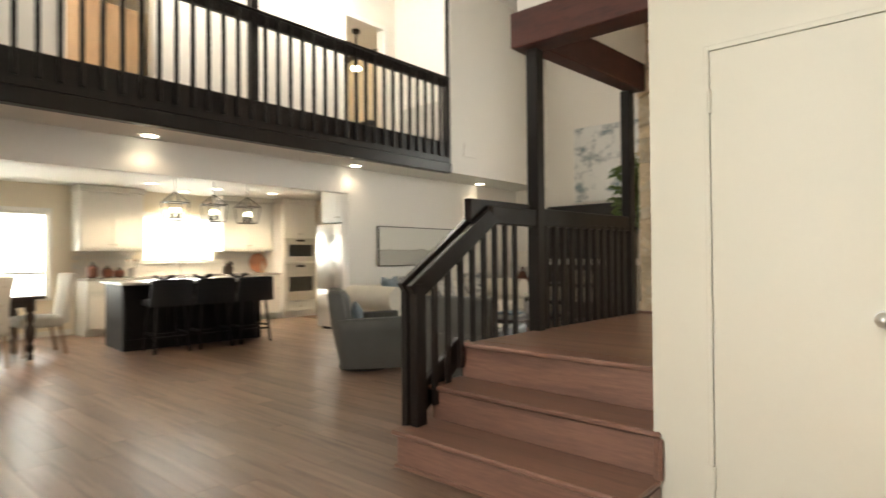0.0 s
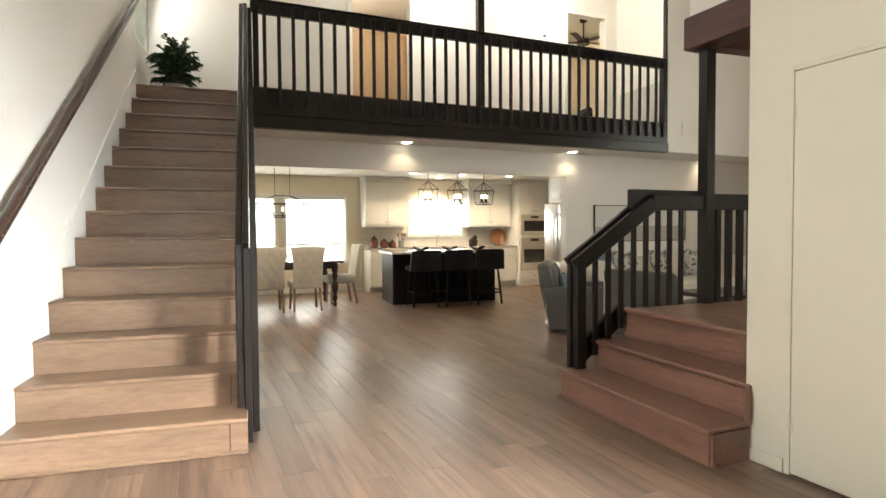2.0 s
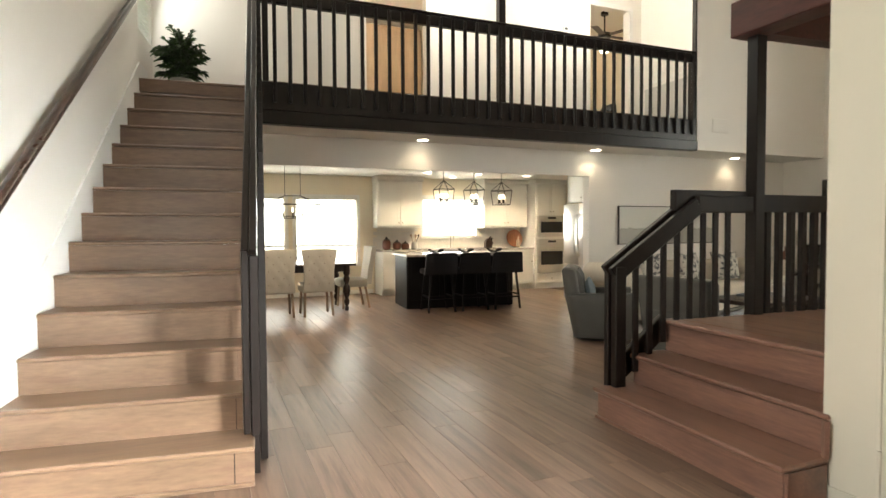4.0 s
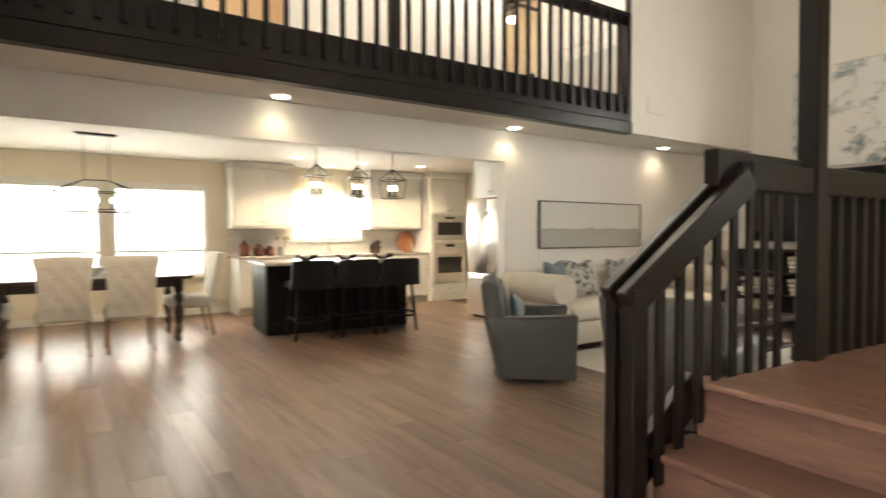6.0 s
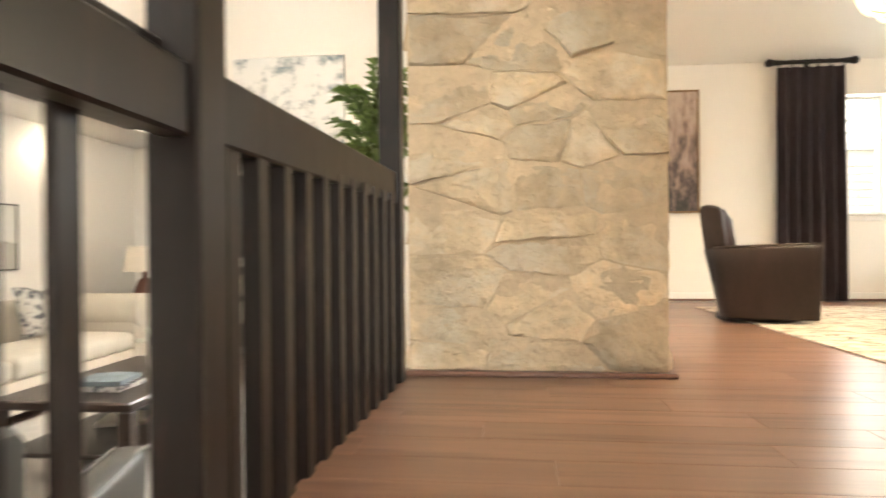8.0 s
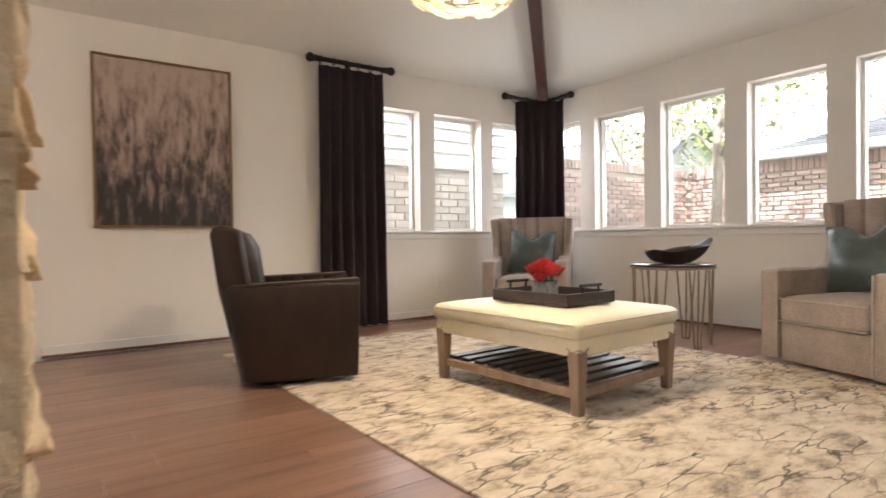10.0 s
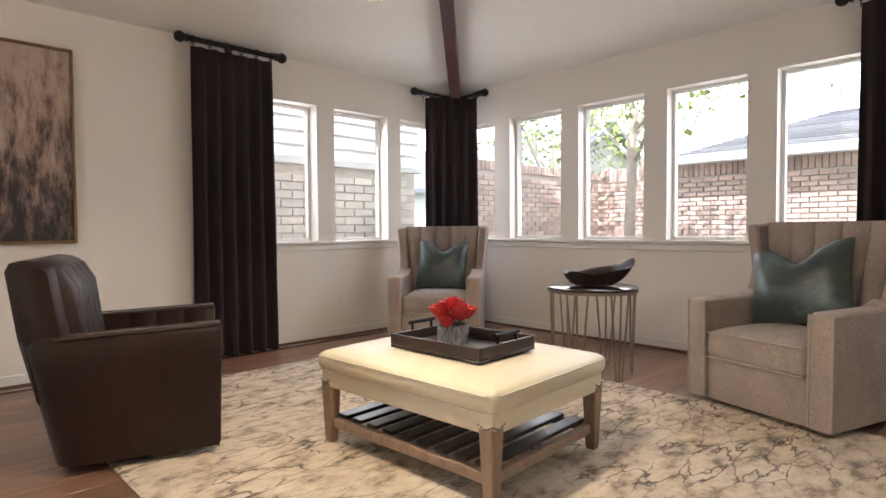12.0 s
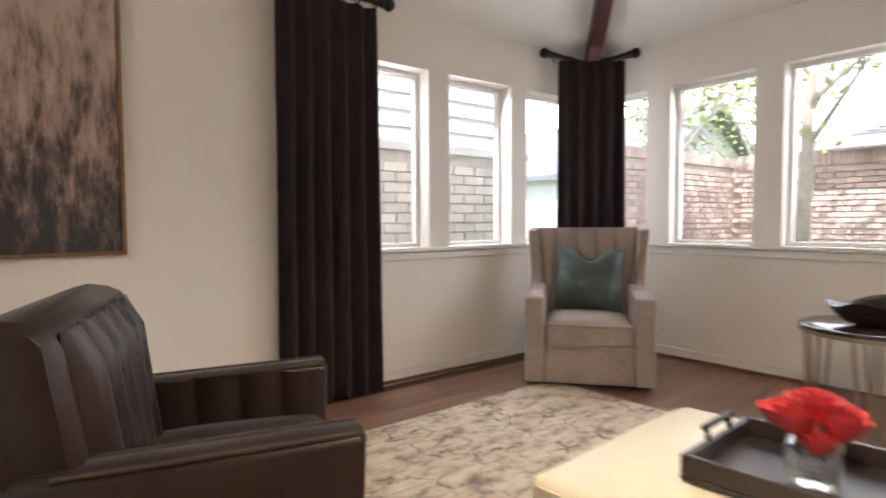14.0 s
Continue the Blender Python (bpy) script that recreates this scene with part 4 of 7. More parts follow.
def tub_chair(m, mat, pipe, label, group):
    c = thing("tub_armchair", m, label, "armchair", group)
    bm = B()
    rod(bm, (0, -0.03, 0.0), (0, -0.03, 0.045), 0.29, 24)
    part("swivel_base", bm, BLACKMETAL, c)
    bm = B()
    box(bm, -0.27, 0.27, -0.39, 0.20, 0.045, 0.29, bevel=0.015, seg=2)
    part("seat_frame", bm, mat, c, smooth=True)
    bm = B()
    soft_box(bm, -0.292, 0.292, -0.405, 0.14, 0.292, 0.43, 0.035, 0.03)
    part("seat_cushion", bm, mat, c, smooth=True)
    # one upholstered shell: arms and outer back, drawn in towards the floor
    path = u_path(0.405, -0.42, 0.345, 0.13)
    section = ((0.0, 0.045), (0.0, 0.15), (0.0, 0.30), (0.0, 0.45), (0.0, 0.57), (0.010, 0.592), (0.028, 0.602), (0.085, 0.602), (0.102, 0.592), (0.112, 0.57), (0.112, 0.42), (0.112, 0.28))

    def shell(p, nrm, off, z):
        k = 0.86 + 0.14 * min(1, z / 0.52)
        x, y = p[0] + nrm[0] * off, p[1] + nrm[1] * off
        return (x * (0.5 + 0.5 * k), y * (0.66 + 0.34 * min(1, z / 0.56)) if y > 0 else y * (0.75 + 0.25 * k), z - 0.03 * max(0, p[1] + 0.42) * (z > 0.5))
    bm = B()
    rows = [[bm.verts.new(shell(p, nrm, off, z)) for off, z in section] for p, nrm in path]
    for a, b in zip(rows, rows[1:]):
        for k in range(len(section) - 1):
            bm.faces.new((a[k], a[k + 1], b[k + 1], b[k]))
    bm.faces.new(rows[0]), bm.faces.new(rows[-1][::-1])
    bmesh.ops.recalc_face_normals(bm, faces=bm.faces[:])
    body = part("arm_shell", bm, mat, c, smooth=True)
    for off in (0.006, 0.106):
        line = [shell(p, nrm, off, 0.599) for p, nrm in path]
        for run_of in (line[:7], line[-7:]):
            bm = B()
            for a, b in zip(run_of, run_of[1:]):
                rod(bm, a, b, 0.006, 6)
            part("piping", bm, pipe, body)
        for end in (path[0], path[-1]):
            part("piping", rod(B(), shell(*end, off, 0.06), shell(*end, off, 0.595), 0.006, 6), pipe, body)
    for s in (-1, 1):
        for k in range(4):
            def g(u, v, k=k, s=s):
                return (s * (0.296 - 0.026 * math.sqrt(max(0, 1 - (2 * u - 1) ** 2))), -0.40 + 0.135 * (k + u), 0.40 + 0.185 * v)
            bm = B()
            grid_mesh(bm, 9, 4, g)
            part("channel", bm, mat, body, smooth=True)
    # thick leaning back between the arms
    bm = B()
    prism(bm, [(0.13, 0.30), (0.205, 0.855), (0.235, 0.892), (0.375, 0.905), (0.415, 0.88), (0.372, 0.57), (0.30, 0.30)], "x", -0.385, 0.385, bevel=0.022)
    for v in bm.verts:
        v.co.x *= 0.90 + 0.10 * min(1, max(0, (v.co.z - 0.3) / 0.5))
        v.co.y -= 0.05 * (abs(v.co.x) / 0.385) ** 4 * (v.co.y > 0.29)
    back = part("backrest", bm, mat, c, smooth=True)
    channels((-0.28, 0.28), (-0.335, 0.335), 0.138, 0.208, 0.36, 0.868, 0.055, 5, mat, back)
    return c


tub_chair(pose(0.372, 7.02, P + 0.002, 0, 0, 70.7), VELVET, TAUPE, "brown-grey velvet tub armchair with channelled inner back", "velvet armchair")

# ottoman
ot = thing("ottoman_table", pose(1.475, 5.835, P + 0.012, 0, 0, 3.6), "ivory leather ottoman on oak legs with a slatted shelf", "ottoman")
bm = B()
soft_box(bm, -0.425, 0.425, -0.535, 0.535, 0.345, 0.435, 0.038, 0.022)
part("cushion", bm, IVORY, ot, smooth=True)
bm = B()
box(bm, -0.405, 0.405, -0.515, 0.515, 0.268, 0.35, bevel=0.012, seg=2)
part("apron", bm, IVORY, ot, smooth=True)
bm = B()
for s in (-1, 1):
    rod(bm, (s * 0.424, -0.50, 0.415), (s * 0.424, 0.50, 0.415), 0.005, 6), rod(bm, (-0.39, s * 0.534, 0.415), (0.39, s * 0.534, 0.415), 0.005, 6)
part("welt", bm, IVORY, ot)
for sx in (-1, 1):
    for sy in (-1, 1):
        bm = B()
        x, y = sx * 0.372, sy * 0.482
        box(bm, x - 0.034, x + 0.034, y - 0.034, y + 0.034, 0.0, 0.292, bevel=0.004, taper=(0.66, 0.66))
        leg = part("leg", bm, OAKLEG, ot)
        bm = B()
        for k in range(6):
            ball(bm, (x - sx * (0.03 - k * 0.012), y + sy * 0.036, 0.288 + 0.006 * abs(k - 2.5)), 0.0045, 6)
            ball(bm, (x + sx * 0.036, y - sy * (0.03 - k * 0.012), 0.288 + 0.006 * abs(k - 2.5)), 0.0045, 6)
        part("nailheads", bm, BRONZE, leg)
for s in (-1, 1):
    bm = B()
    box(bm, s * 0.365 - 0.018, s * 0.365 + 0.018, -0.45, 0.45, 0.075, 0.118, bevel=0.004)
    part("stretcher", bm, OAKLEG, ot)
    bm = B()
    box(bm, -0.34, 0.34, s * 0.475 - 0.018, s * 0.475 + 0.018, 0.075, 0.118, bevel=0.004)
    part("stretcher", bm, OAKLEG, ot)
for k in range(9):
    y = -0.42 + 0.105 * k
    bm = B()
    box(bm, -0.355, 0.355, y - 0.032, y + 0.032, 0.119, 0.137, bevel=0.003)
    part("slat", bm, DARKSLAT, ot)

TR = pose(1.46, 5.80, P + 0.012 + 0.462, 0, 0, 3.6)
tray = thing("serving_tray", TR, "dark brown leather serving tray with two bar handles", "tray")
bm = B()
box(bm, -0.20, 0.20, -0.265, 0.265, 0.0, 0.014, bevel=0.003)
part("tray_base", bm, TRAY, tray)
for args in ((-0.20, -0.183, -0.265, 0.265), (0.183, 0.20, -0.265, 0.265), (-0.183, 0.183, -0.265, -0.248), (-0.183, 0.183, 0.248, 0.265)):
    bm = B()
    box(bm, *args, 0.0141, 0.062, bevel=0.003)
    part("rim", bm, TRAY, tray)
for s in (-1, 1):
    bm = B()
    rod(bm, (-0.085, s * 0.257, 0.098), (0.085, s * 0.257, 0.098), 0.009, 10)
    for x in (-0.065, 0.065):
        rod(bm, (x, s * 0.257, 0.058), (x, s * 0.257, 0.098), 0.007, 8)
    part("handle", bm, BLACKMETAL, tray, smooth=True)
VM = TR @ pose(-0.02, 0.035, 0.0145, 0, 0, 12)
vase = thing("rose_vase", VM, "square cut-crystal vase of coral roses on the tray", "vase")
bm = B()
box(bm, -0.052, 0.052, -0.052, 0.052, 0.0, 0.095, bevel=0.004)
part("crystal", bm, CRYSTAL, vase)
bm = B()
for s in (-1, 1):
    for k in range(-4, 5):
        for d in (-1, 1):
            a = k * 0.024
            lo, hi = (a - 0.045 * d, 0.004), (a + 0.045 * d, 0.092)
            pts = []
            for (u, z) in (lo, hi):
                pts.append((max(-0.05, min(0.05, u)), z))
            rod(bm, (pts[0][0], s * 0.053, pts[0][1]), (pts[1][0], s * 0.053, pts[1][1]), 0.0022, 4)
            rod(bm, (s * 0.053, pts[0][0], pts[0][1]), (s * 0.053, pts[1][0], pts[1][1]), 0.0022, 4)
part("cut_lattice", bm, material("crystal_cuts", (0.72, 0.76, 0.80), 0.12, vary=0.1, metal=0.5), vase)
rr = random.Random(5)
for k, (dx, dy, dz, r) in enumerate([(0, 0, 0.175, 0.06), (0.055, 0.02, 0.15, 0.056), (-0.05, 0.035, 0.155, 0.056), (-0.03, -0.055, 0.15, 0.056), (0.045, -0.045, 0.145, 0.054), (0.0, 0.065, 0.145, 0.052), (-0.075, -0.01, 0.115, 0.042)]):
    rose = part("rose", ball(B(), (dx, dy, dz - r * 0.12), r * 0.3, 10), ROSE, vase, smooth=True)
    for ring, (n, rad, tall) in enumerate(((3, 0.28, 1.08), (5, 0.60, 0.98), (7, 0.98, 0.80))):
        for q in range(n):
            a0 = 2 * math.pi * q / n + ring * 0.5 + rr.uniform(-0.2, 0.2)
            def g(u, v, a0=a0, rad=rad, tall=tall, n=n):
                a = a0 + (u - 0.5) * 2 * math.pi / n * 1.45
                rd = r * rad * (0.35 + 0.65 * math.sin(v * 1.5)) + r * 0.10 * max(0, v - 0.75) * 3
                rd *= 1 - 0.12 * (2 * u - 1) ** 2
                return (dx + rd * math.cos(a), dy + rd * math.sin(a), dz - r * 0.5 + r * 1.15 * tall * v * (1 - 0.15 * (2 * u - 1) ** 2))
            bm = B()
            grid_mesh(bm, 5, 5, g)
            part("petal", bm, ROSE, rose, smooth=True)
bm = B()
for q in range(9):
    a = q * 0.7
    rod(bm, (0.02 * math.cos(a), 0.02 * math.sin(a), 0.012), (0.045 * math.cos(a + 0.4), 0.045 * math.sin(a + 0.4), 0.13), 0.003, 5)
part("stems", bm, LEAF, vase)

# side table with a burnt-wood bowl
st = thing("side_table", pose(3.09, 6.13, P), "round dark-topped side table on thin bronze hairpin legs", "side table")
bm = B()
lathe(bm, [(0.302, 0.596), (0.308, 0.60), (0.308, 0.611), (0.30, 0.615)], 40)
part("tabletop", bm, material("dark_table_top", (0.04, 0.026, 0.022), 0.15, vary=0.3, big=3, fine=20, stretch=(1, 5, 1)), st, smooth=True)
bm = B()
lathe(bm, [(0.29, 0.575), (0.306, 0.578), (0.306, 0.596), (0.29, 0.596)], 40)
part("rim", bm, BRONZE, st, smooth=True)
for k in range(6):
    a = 2 * math.pi * k / 6 + 0.2
    bm = B()
    for d, rt in ((-0.26, 0.285), (0.0, 0.285), (0.26, 0.285)):
        rod(bm, (rt * math.cos(a + d), rt * math.sin(a + d), 0.577), (0.27 * math.cos(a + d * 0.35), 0.27 * math.sin(a + d * 0.35), 0.008), 0.007, 8)
    rod(bm, (0.27 * math.cos(a - 0.1), 0.27 * math.sin(a - 0.1), 0.008), (0.27 * math.cos(a + 0.1), 0.27 * math.sin(a + 0.1), 0.008), 0.007, 8)
    part("leg", bm, BRONZE, st, smooth=True)
bm = B()
def bowl(u, v):
    a = 2 * math.pi * u
    inner = v > 0.5
    w = 1 - abs(2 * v - 1)
    r = 0.045 + 0.12 * w ** 0.7 - (0.018 if inner else 0)
    lift = 0.02 + 0.085 * w ** 1.6 + 0.075 * w ** 2 * max(0, math.cos(a - 0.3)) ** 2 + 0.010 * w * math.sin(5 * a)
    rx = r * (1.28 + 0.14 * w * math.cos(a))
    return (rx * math.cos(a), r * 0.78 * math.sin(a) * (1 + 0.12 * math.sin(2 * a)), lift - 0.02 + (0.014 if inner else 0) + 0.006 * noise.noise((a, v * 4, 2)))
vs = grid_mesh(bm, 28, 13, bowl, close_u=True)
bm.faces.new([v for v in vs[0]][::-1]), bm.faces.new(vs[-1])
single("wooden_bowl", bm, BOWL, "burnt dark wooden bowl with a raised live edge", "bowl", smooth=True, m=pose(3.10, 6.12, P + 0.616, 0, 0, -58) @ Matrix.Scale(1.15, 4))

# rug
def rug_material():
    m = picture("worn_ivory_rug", [(0.36, (0.22, 0.19, 0.17)), (0.43, (0.44, 0.35, 0.25)), (0.50, (0.60, 0.50, 0.39)), (0.62, (0.70, 0.61, 0.49))], 5.0, (1.0, 1.6, 1))
    nt = m.node_tree
    b = nt.nodes["Principled BSDF"]
    b.inputs["Roughness"].default_value = 0.95
    n = nt.nodes.new("ShaderNodeTexNoise")
    n.inputs["Scale"].default_value = 220
    bp = nt.nodes.new("ShaderNodeBump")
    bp.inputs["Strength"].default_value, bp.inputs["Distance"].default_value = 0.4, 0.004
    nt.links.new(n.outputs["Fac"], bp.inputs["Height"])
    nt.links.new(bp.outputs[0], b.inputs["Normal"])
    # veins: thin dark lines along warped cell borders
    tc = nt.nodes.new("ShaderNodeTexCoord")
    mp = nt.nodes.new("ShaderNodeMapping")
    mp.inputs["Scale"].default_value = (0.75, 2.0, 1)
    mp.inputs["Rotation"].default_value = (0, 0, 0.6)
    nt.links.new(tc.outputs["Object"], mp.inputs["Vector"])
    warp = nt.nodes.new("ShaderNodeTexNoise")
    warp.inputs["Scale"].default_value, warp.inputs["Detail"].default_value = 5, 5
    nt.links.new(mp.outputs[0], warp.inputs["Vector"])
    mixv = mix_rgb(nt, 0.22, mp.outputs[0], warp.outputs["Color"])
    vo = nt.nodes.new("ShaderNodeTexVoronoi")
    vo.feature = "DISTANCE_TO_EDGE"
    vo.inputs["Scale"].default_value = 6.5
    nt.links.new(mixv, vo.inputs["Vector"])
    vein = ramp(nt, vo.outputs["Distance"], 0.0, 0.05, (1, 1, 1), (0, 0, 0))
    gate = ramp(nt, noise_tex(nt, tc.outputs["Object"], 2.2, 4), 0.40, 0.55)
    fac = mix_rgb(nt, 1.0, vein, gate, "MULTIPLY")
    old = b.inputs["Base Color"].links[0].from_socket
    nt.links.new(mix_rgb(nt, fac, old, (0.075, 0.055, 0.045)), b.inputs["Base Color"])
    return m


bm = B()
box(bm, -1.355, 1.355, -1.87, 1.87, 0.0, 0.010, bevel=0.003)
single("area_rug", bm, rug_material(), "worn ivory and grey abstract area rug under the ottoman", "rug", m=pose(1.605, 6.015, P + 0.001, 0, 0, 1.2))


# curtains
def curtain(p0, p1, z0, z1, folds, amp, name_label):
    c = thing("curtain", pose(0, 0, 0), name_label, "curtain", "dark curtains")
    a, b = Vector((*p0, 0)), Vector((*p1, 0))
    d = (b - a).normalized()
    nrm = Vector((-d.y, d.x, 0))
    bm = B()
    n = folds * 12
    def fn(side):
        def g(u, v):
            k = 0.45 + 0.55 * min(1, (1 - v) * 1.8)
            off = amp * k * math.sin(2 * math.pi * folds * u + 0.5 * math.sin(5 * u)) + 0.012 * noise.noise((u * 6, v * 3, 1.0))
            spread = 1 + 0.05 * (1 - v)
            q = a + (b - a) * (0.5 + (u - 0.5) * spread) + nrm * (off + side)
            return (q.x, q.y, z0 + (z1 - z0) * v)
        return g
    f, r = grid_mesh(bm, n, 14, fn(0.0)), grid_mesh(bm, n, 14, fn(0.006))
    for i in range(n - 1):
        bm.faces.new((f[0][i], f[0][i + 1], r[0][i + 1], r[0][i])), bm.faces.new((f[-1][i], f[-1][i + 1], r[-1][i + 1], r[-1][i]))
    for j in range(13):
        bm.faces.new((f[j][0], f[j + 1][0], r[j + 1][0], r[j][0])), bm.faces.new((f[j][-1], f[j + 1][-1], r[j + 1][-1], r[j][-1]))
    bmesh.ops.recalc_face_normals(bm, faces=bm.faces[:])
    part("panel", bm, CURTAIN, c, smooth=True)
    return c


def curtain_rod(p0, p1, z, balls, rings, away, label):
    c = thing("curtain_rod", pose(0, 0, 0), label, "curtain rod", "curtain rods")
    a, b = Vector((*p0, z)), Vector((*p1, z))
    bm = B()
    rod(bm, a, b, 0.021, 14)
    part("pole", bm, ESPRESSO, c, smooth=True)
    d = (b - a).normalized()
    for s in balls:
        e = a if s == 0 else b
        o = -d if s == 0 else d
        bm = B()
        ball(bm, e + o * 0.035, 0.042, 16)
        rod(bm, e - o * 0.025, e - o * 0.008, 0.031, 14), rod(bm, e - o * 0.062, e - o * 0.048, 0.028, 14)
        part("finial", bm, ESPRESSO, c, smooth=True)
    for k in range(rings):
        p = a.lerp(b, (k + 0.5) / rings)
        bm = B()
        vs = []
        for i in range(14):
            t = 2 * math.pi * i / 14
            ctr = p + Vector((0, 0, -0.008)) + (Vector((0, 0, 1)) * math.cos(t) + Vector((-d.y, d.x, 0)) * math.sin(t)) * 0.033
            vs.append(ctr)
        for i in range(14):
            rod(bm, vs[i], vs[(i + 1) % 14], 0.0045, 5)
        rod(bm, p + Vector((0, 0, -0.075)), p + Vector((0, 0, -0.04)), 0.004, 5)
        part("ring", bm, ESPRESSO, c)
    bm = B()
    mid = a.lerp(b, 0.5)
    rod(bm, mid, mid + Vector((*away, 0)), 0.012, 8), rod(bm, mid + Vector((*away, 0)) * 0.93, mid + Vector((*away, 0)), 0.03, 12)
    part("bracket", bm, ESPRESSO, c)
    return c


curtain((1.245, 8.47), (1.905, 8.47), P + 0.005, 3.075, 6, 0.032, "plum-black floor-length curtain hanging from iron rings")
curtain_rod((1.20, 8.47), (1.965, 8.47), 3.125, (0, 1), 6, (0, 0.11), "dark wooden curtain rod with ball finials")
curtain((3.60, 8.43), (4.03, 8.10), P + 0.005, 3.03, 5, 0.028, "plum-black curtain gathered in the window corner")
curtain_rod((3.545, 8.50), (4.10, 8.50), 3.095, (0,), 3, (0, 0.08), "dark wooden corner rod with a ball finial")
curtain_rod((4.10, 8.085), (4.10, 8.47), 3.095, (0,), 2, (0.10, 0), "dark wooden corner rod with a ball finial")
curtain((4.09, 4.13), (4.09, 4.80), P + 0.005, 3.085, 6, 0.032, "plum-black floor-length curtain beside the east windows")
curtain_rod((4.09, 4.10), (4.09, 4.87), 3.135, (0, 1), 6, (0.11, 0), "dark wooden curtain rod with ball finials")

# painting on the north wall
def framed(name, label, along, a0, a1, z0, z1, c, face, frame_mat, canvas_mat, t=0.045, w=0.018):
    """face: +1 or -1, the way the picture looks along the other axis."""
    th = thing(name, pose((a0 + a1) / 2 if along == "x" else c, c if along == "x" else (a0 + a1) / 2, (z0 + z1) / 2), label, "painting")
    hw, hh = (a1 - a0) / 2, (z1 - z0) / 2
    def put(bm, u0, u1, v0, v1, d0, d1, bev=0.002):
        d0, d1 = sorted((d0 * face, d1 * face))
        if along == "x":
            box(bm, u0, u1, d0, d1, v0, v1, bevel=bev)
        else:
            box(bm, d0, d1, u0, u1, v0, v1, bevel=bev)
    for args in ((-hw, -hw + w, -hh, hh), (hw - w, hw, -hh, hh), (-hw + w, hw - w, -hh, -hh + w), (-hw + w, hw - w, hh - w, hh)):
        bm = B()
        put(bm, *args, 0.0, t)
        part("frame", bm, frame_mat, th)
    bm = B()
    put(bm, -hw + w, hw - w, -hh + w, hh - w, 0.004, t - 0.012)
    part("canvas", bm, canvas_mat, th)
    return th


ART1 = picture("taupe_abstract", [(0.36, (0.03, 0.024, 0.025)), (0.45, (0.13, 0.095, 0.085)), (0.53, (0.31, 0.22, 0.18)), (0.66, (0.46, 0.36, 0.30))], 5.0, (3.0, 1, 0.8), level=(-0.62, 0.62, -0.14, 0.16))
framed("abstract_painting", "taupe and plum abstract painting in a thin gold-edged frame", "x", -0.52, 0.485, 1.585, 2.895, NW - 0.003, -1, material("antique_gold", (0.24, 0.15, 0.075), 0.35, metal=0.8, vary=0.2), ART1)

# shell chandelier
ch = thing("shell_chandelier", pose(0.72, 5.61, 2.5), "lit gold capiz-shell chandelier hanging from a rod", "chandelier")
bm = B()
rc = random.Random(8)
for ring in range(7):
    f = ring / 6
    rad = 0.335 * math.sin(0.35 + f * 1.25)
    z = 0.02 + 0.24 * (1 - math.cos(f * 1.5))
    n = max(6, int(2 * math.pi * rad / 0.058))
    for k in range(n):
        a = 2 * math.pi * (k + 0.5 * (ring % 2)) / n
        if rc.random() < 0.24:
            continue
        ct = Vector((rad * math.cos(a), rad * math.sin(a), z + rc.uniform(-0.02, 0.02)))
        up = Vector((math.cos(a) * 0.5, math.sin(a) * 0.5, -0.9 + f)).normalized()
        mm = Matrix.Translation(ct) @ up.to_track_quat("Z", "Y").to_matrix().to_4x4() @ Matrix.Rotation(rc.uniform(0, 6), 4, "Z")
        bmesh.ops.create_cone(bm, cap_ends=True, segments=7, radius1=0.036, radius2=0.031, depth=0.006, matrix=mm)
tagged(part("shade", bm, SHELL, ch), kind="stuff")
bm = B()
for z, r in ((0.26, 0.335), (0.12, 0.28)):
    for i in range(24):
        a, b = 2 * math.pi * i / 24, 2 * math.pi * (i + 1) / 24
        rod(bm, (r * math.cos(a), r * math.sin(a), z), (r * math.cos(b), r * math.sin(b), z), 0.005, 5)
for k in range(4):
    a = math.pi / 2 * k
    rod(bm, (0.335 * math.cos(a), 0.335 * math.sin(a), 0.26), (0, 0, 0.4), 0.004, 5)
rod(bm, (0, 0, 0.4), (0, 0, 1.82), 0.008, 8)
rod(bm, (0, 0, 1.79), (0, 0, 1.82), 0.06, 16)
part("hanger", bm, BRONZE, ch)

# outlet on the north wall
bm = B()
box(bm, 2.62, 2.69, NW - 0.006, NW, P + 0.30, P + 0.41, bevel=0.003)
single("wall_outlet", bm, TRIM, "white outlet plate low on the wall", "outlet")


# ---- outdoors ----
bm = B()
box(bm, -60, 60, -60, 60, -0.6, -0.3)
tagged(obj("ground", bm, GRASS), kind="structure")
bm = B()
box(bm, 4.4, 7.9, 2.0, 9.9, -0.3, 0.35), box(bm, -2, 4.4, 8.79, 9.9, -0.3, 0.35)
tagged(obj("yard", bm, GRASS), kind="structure")


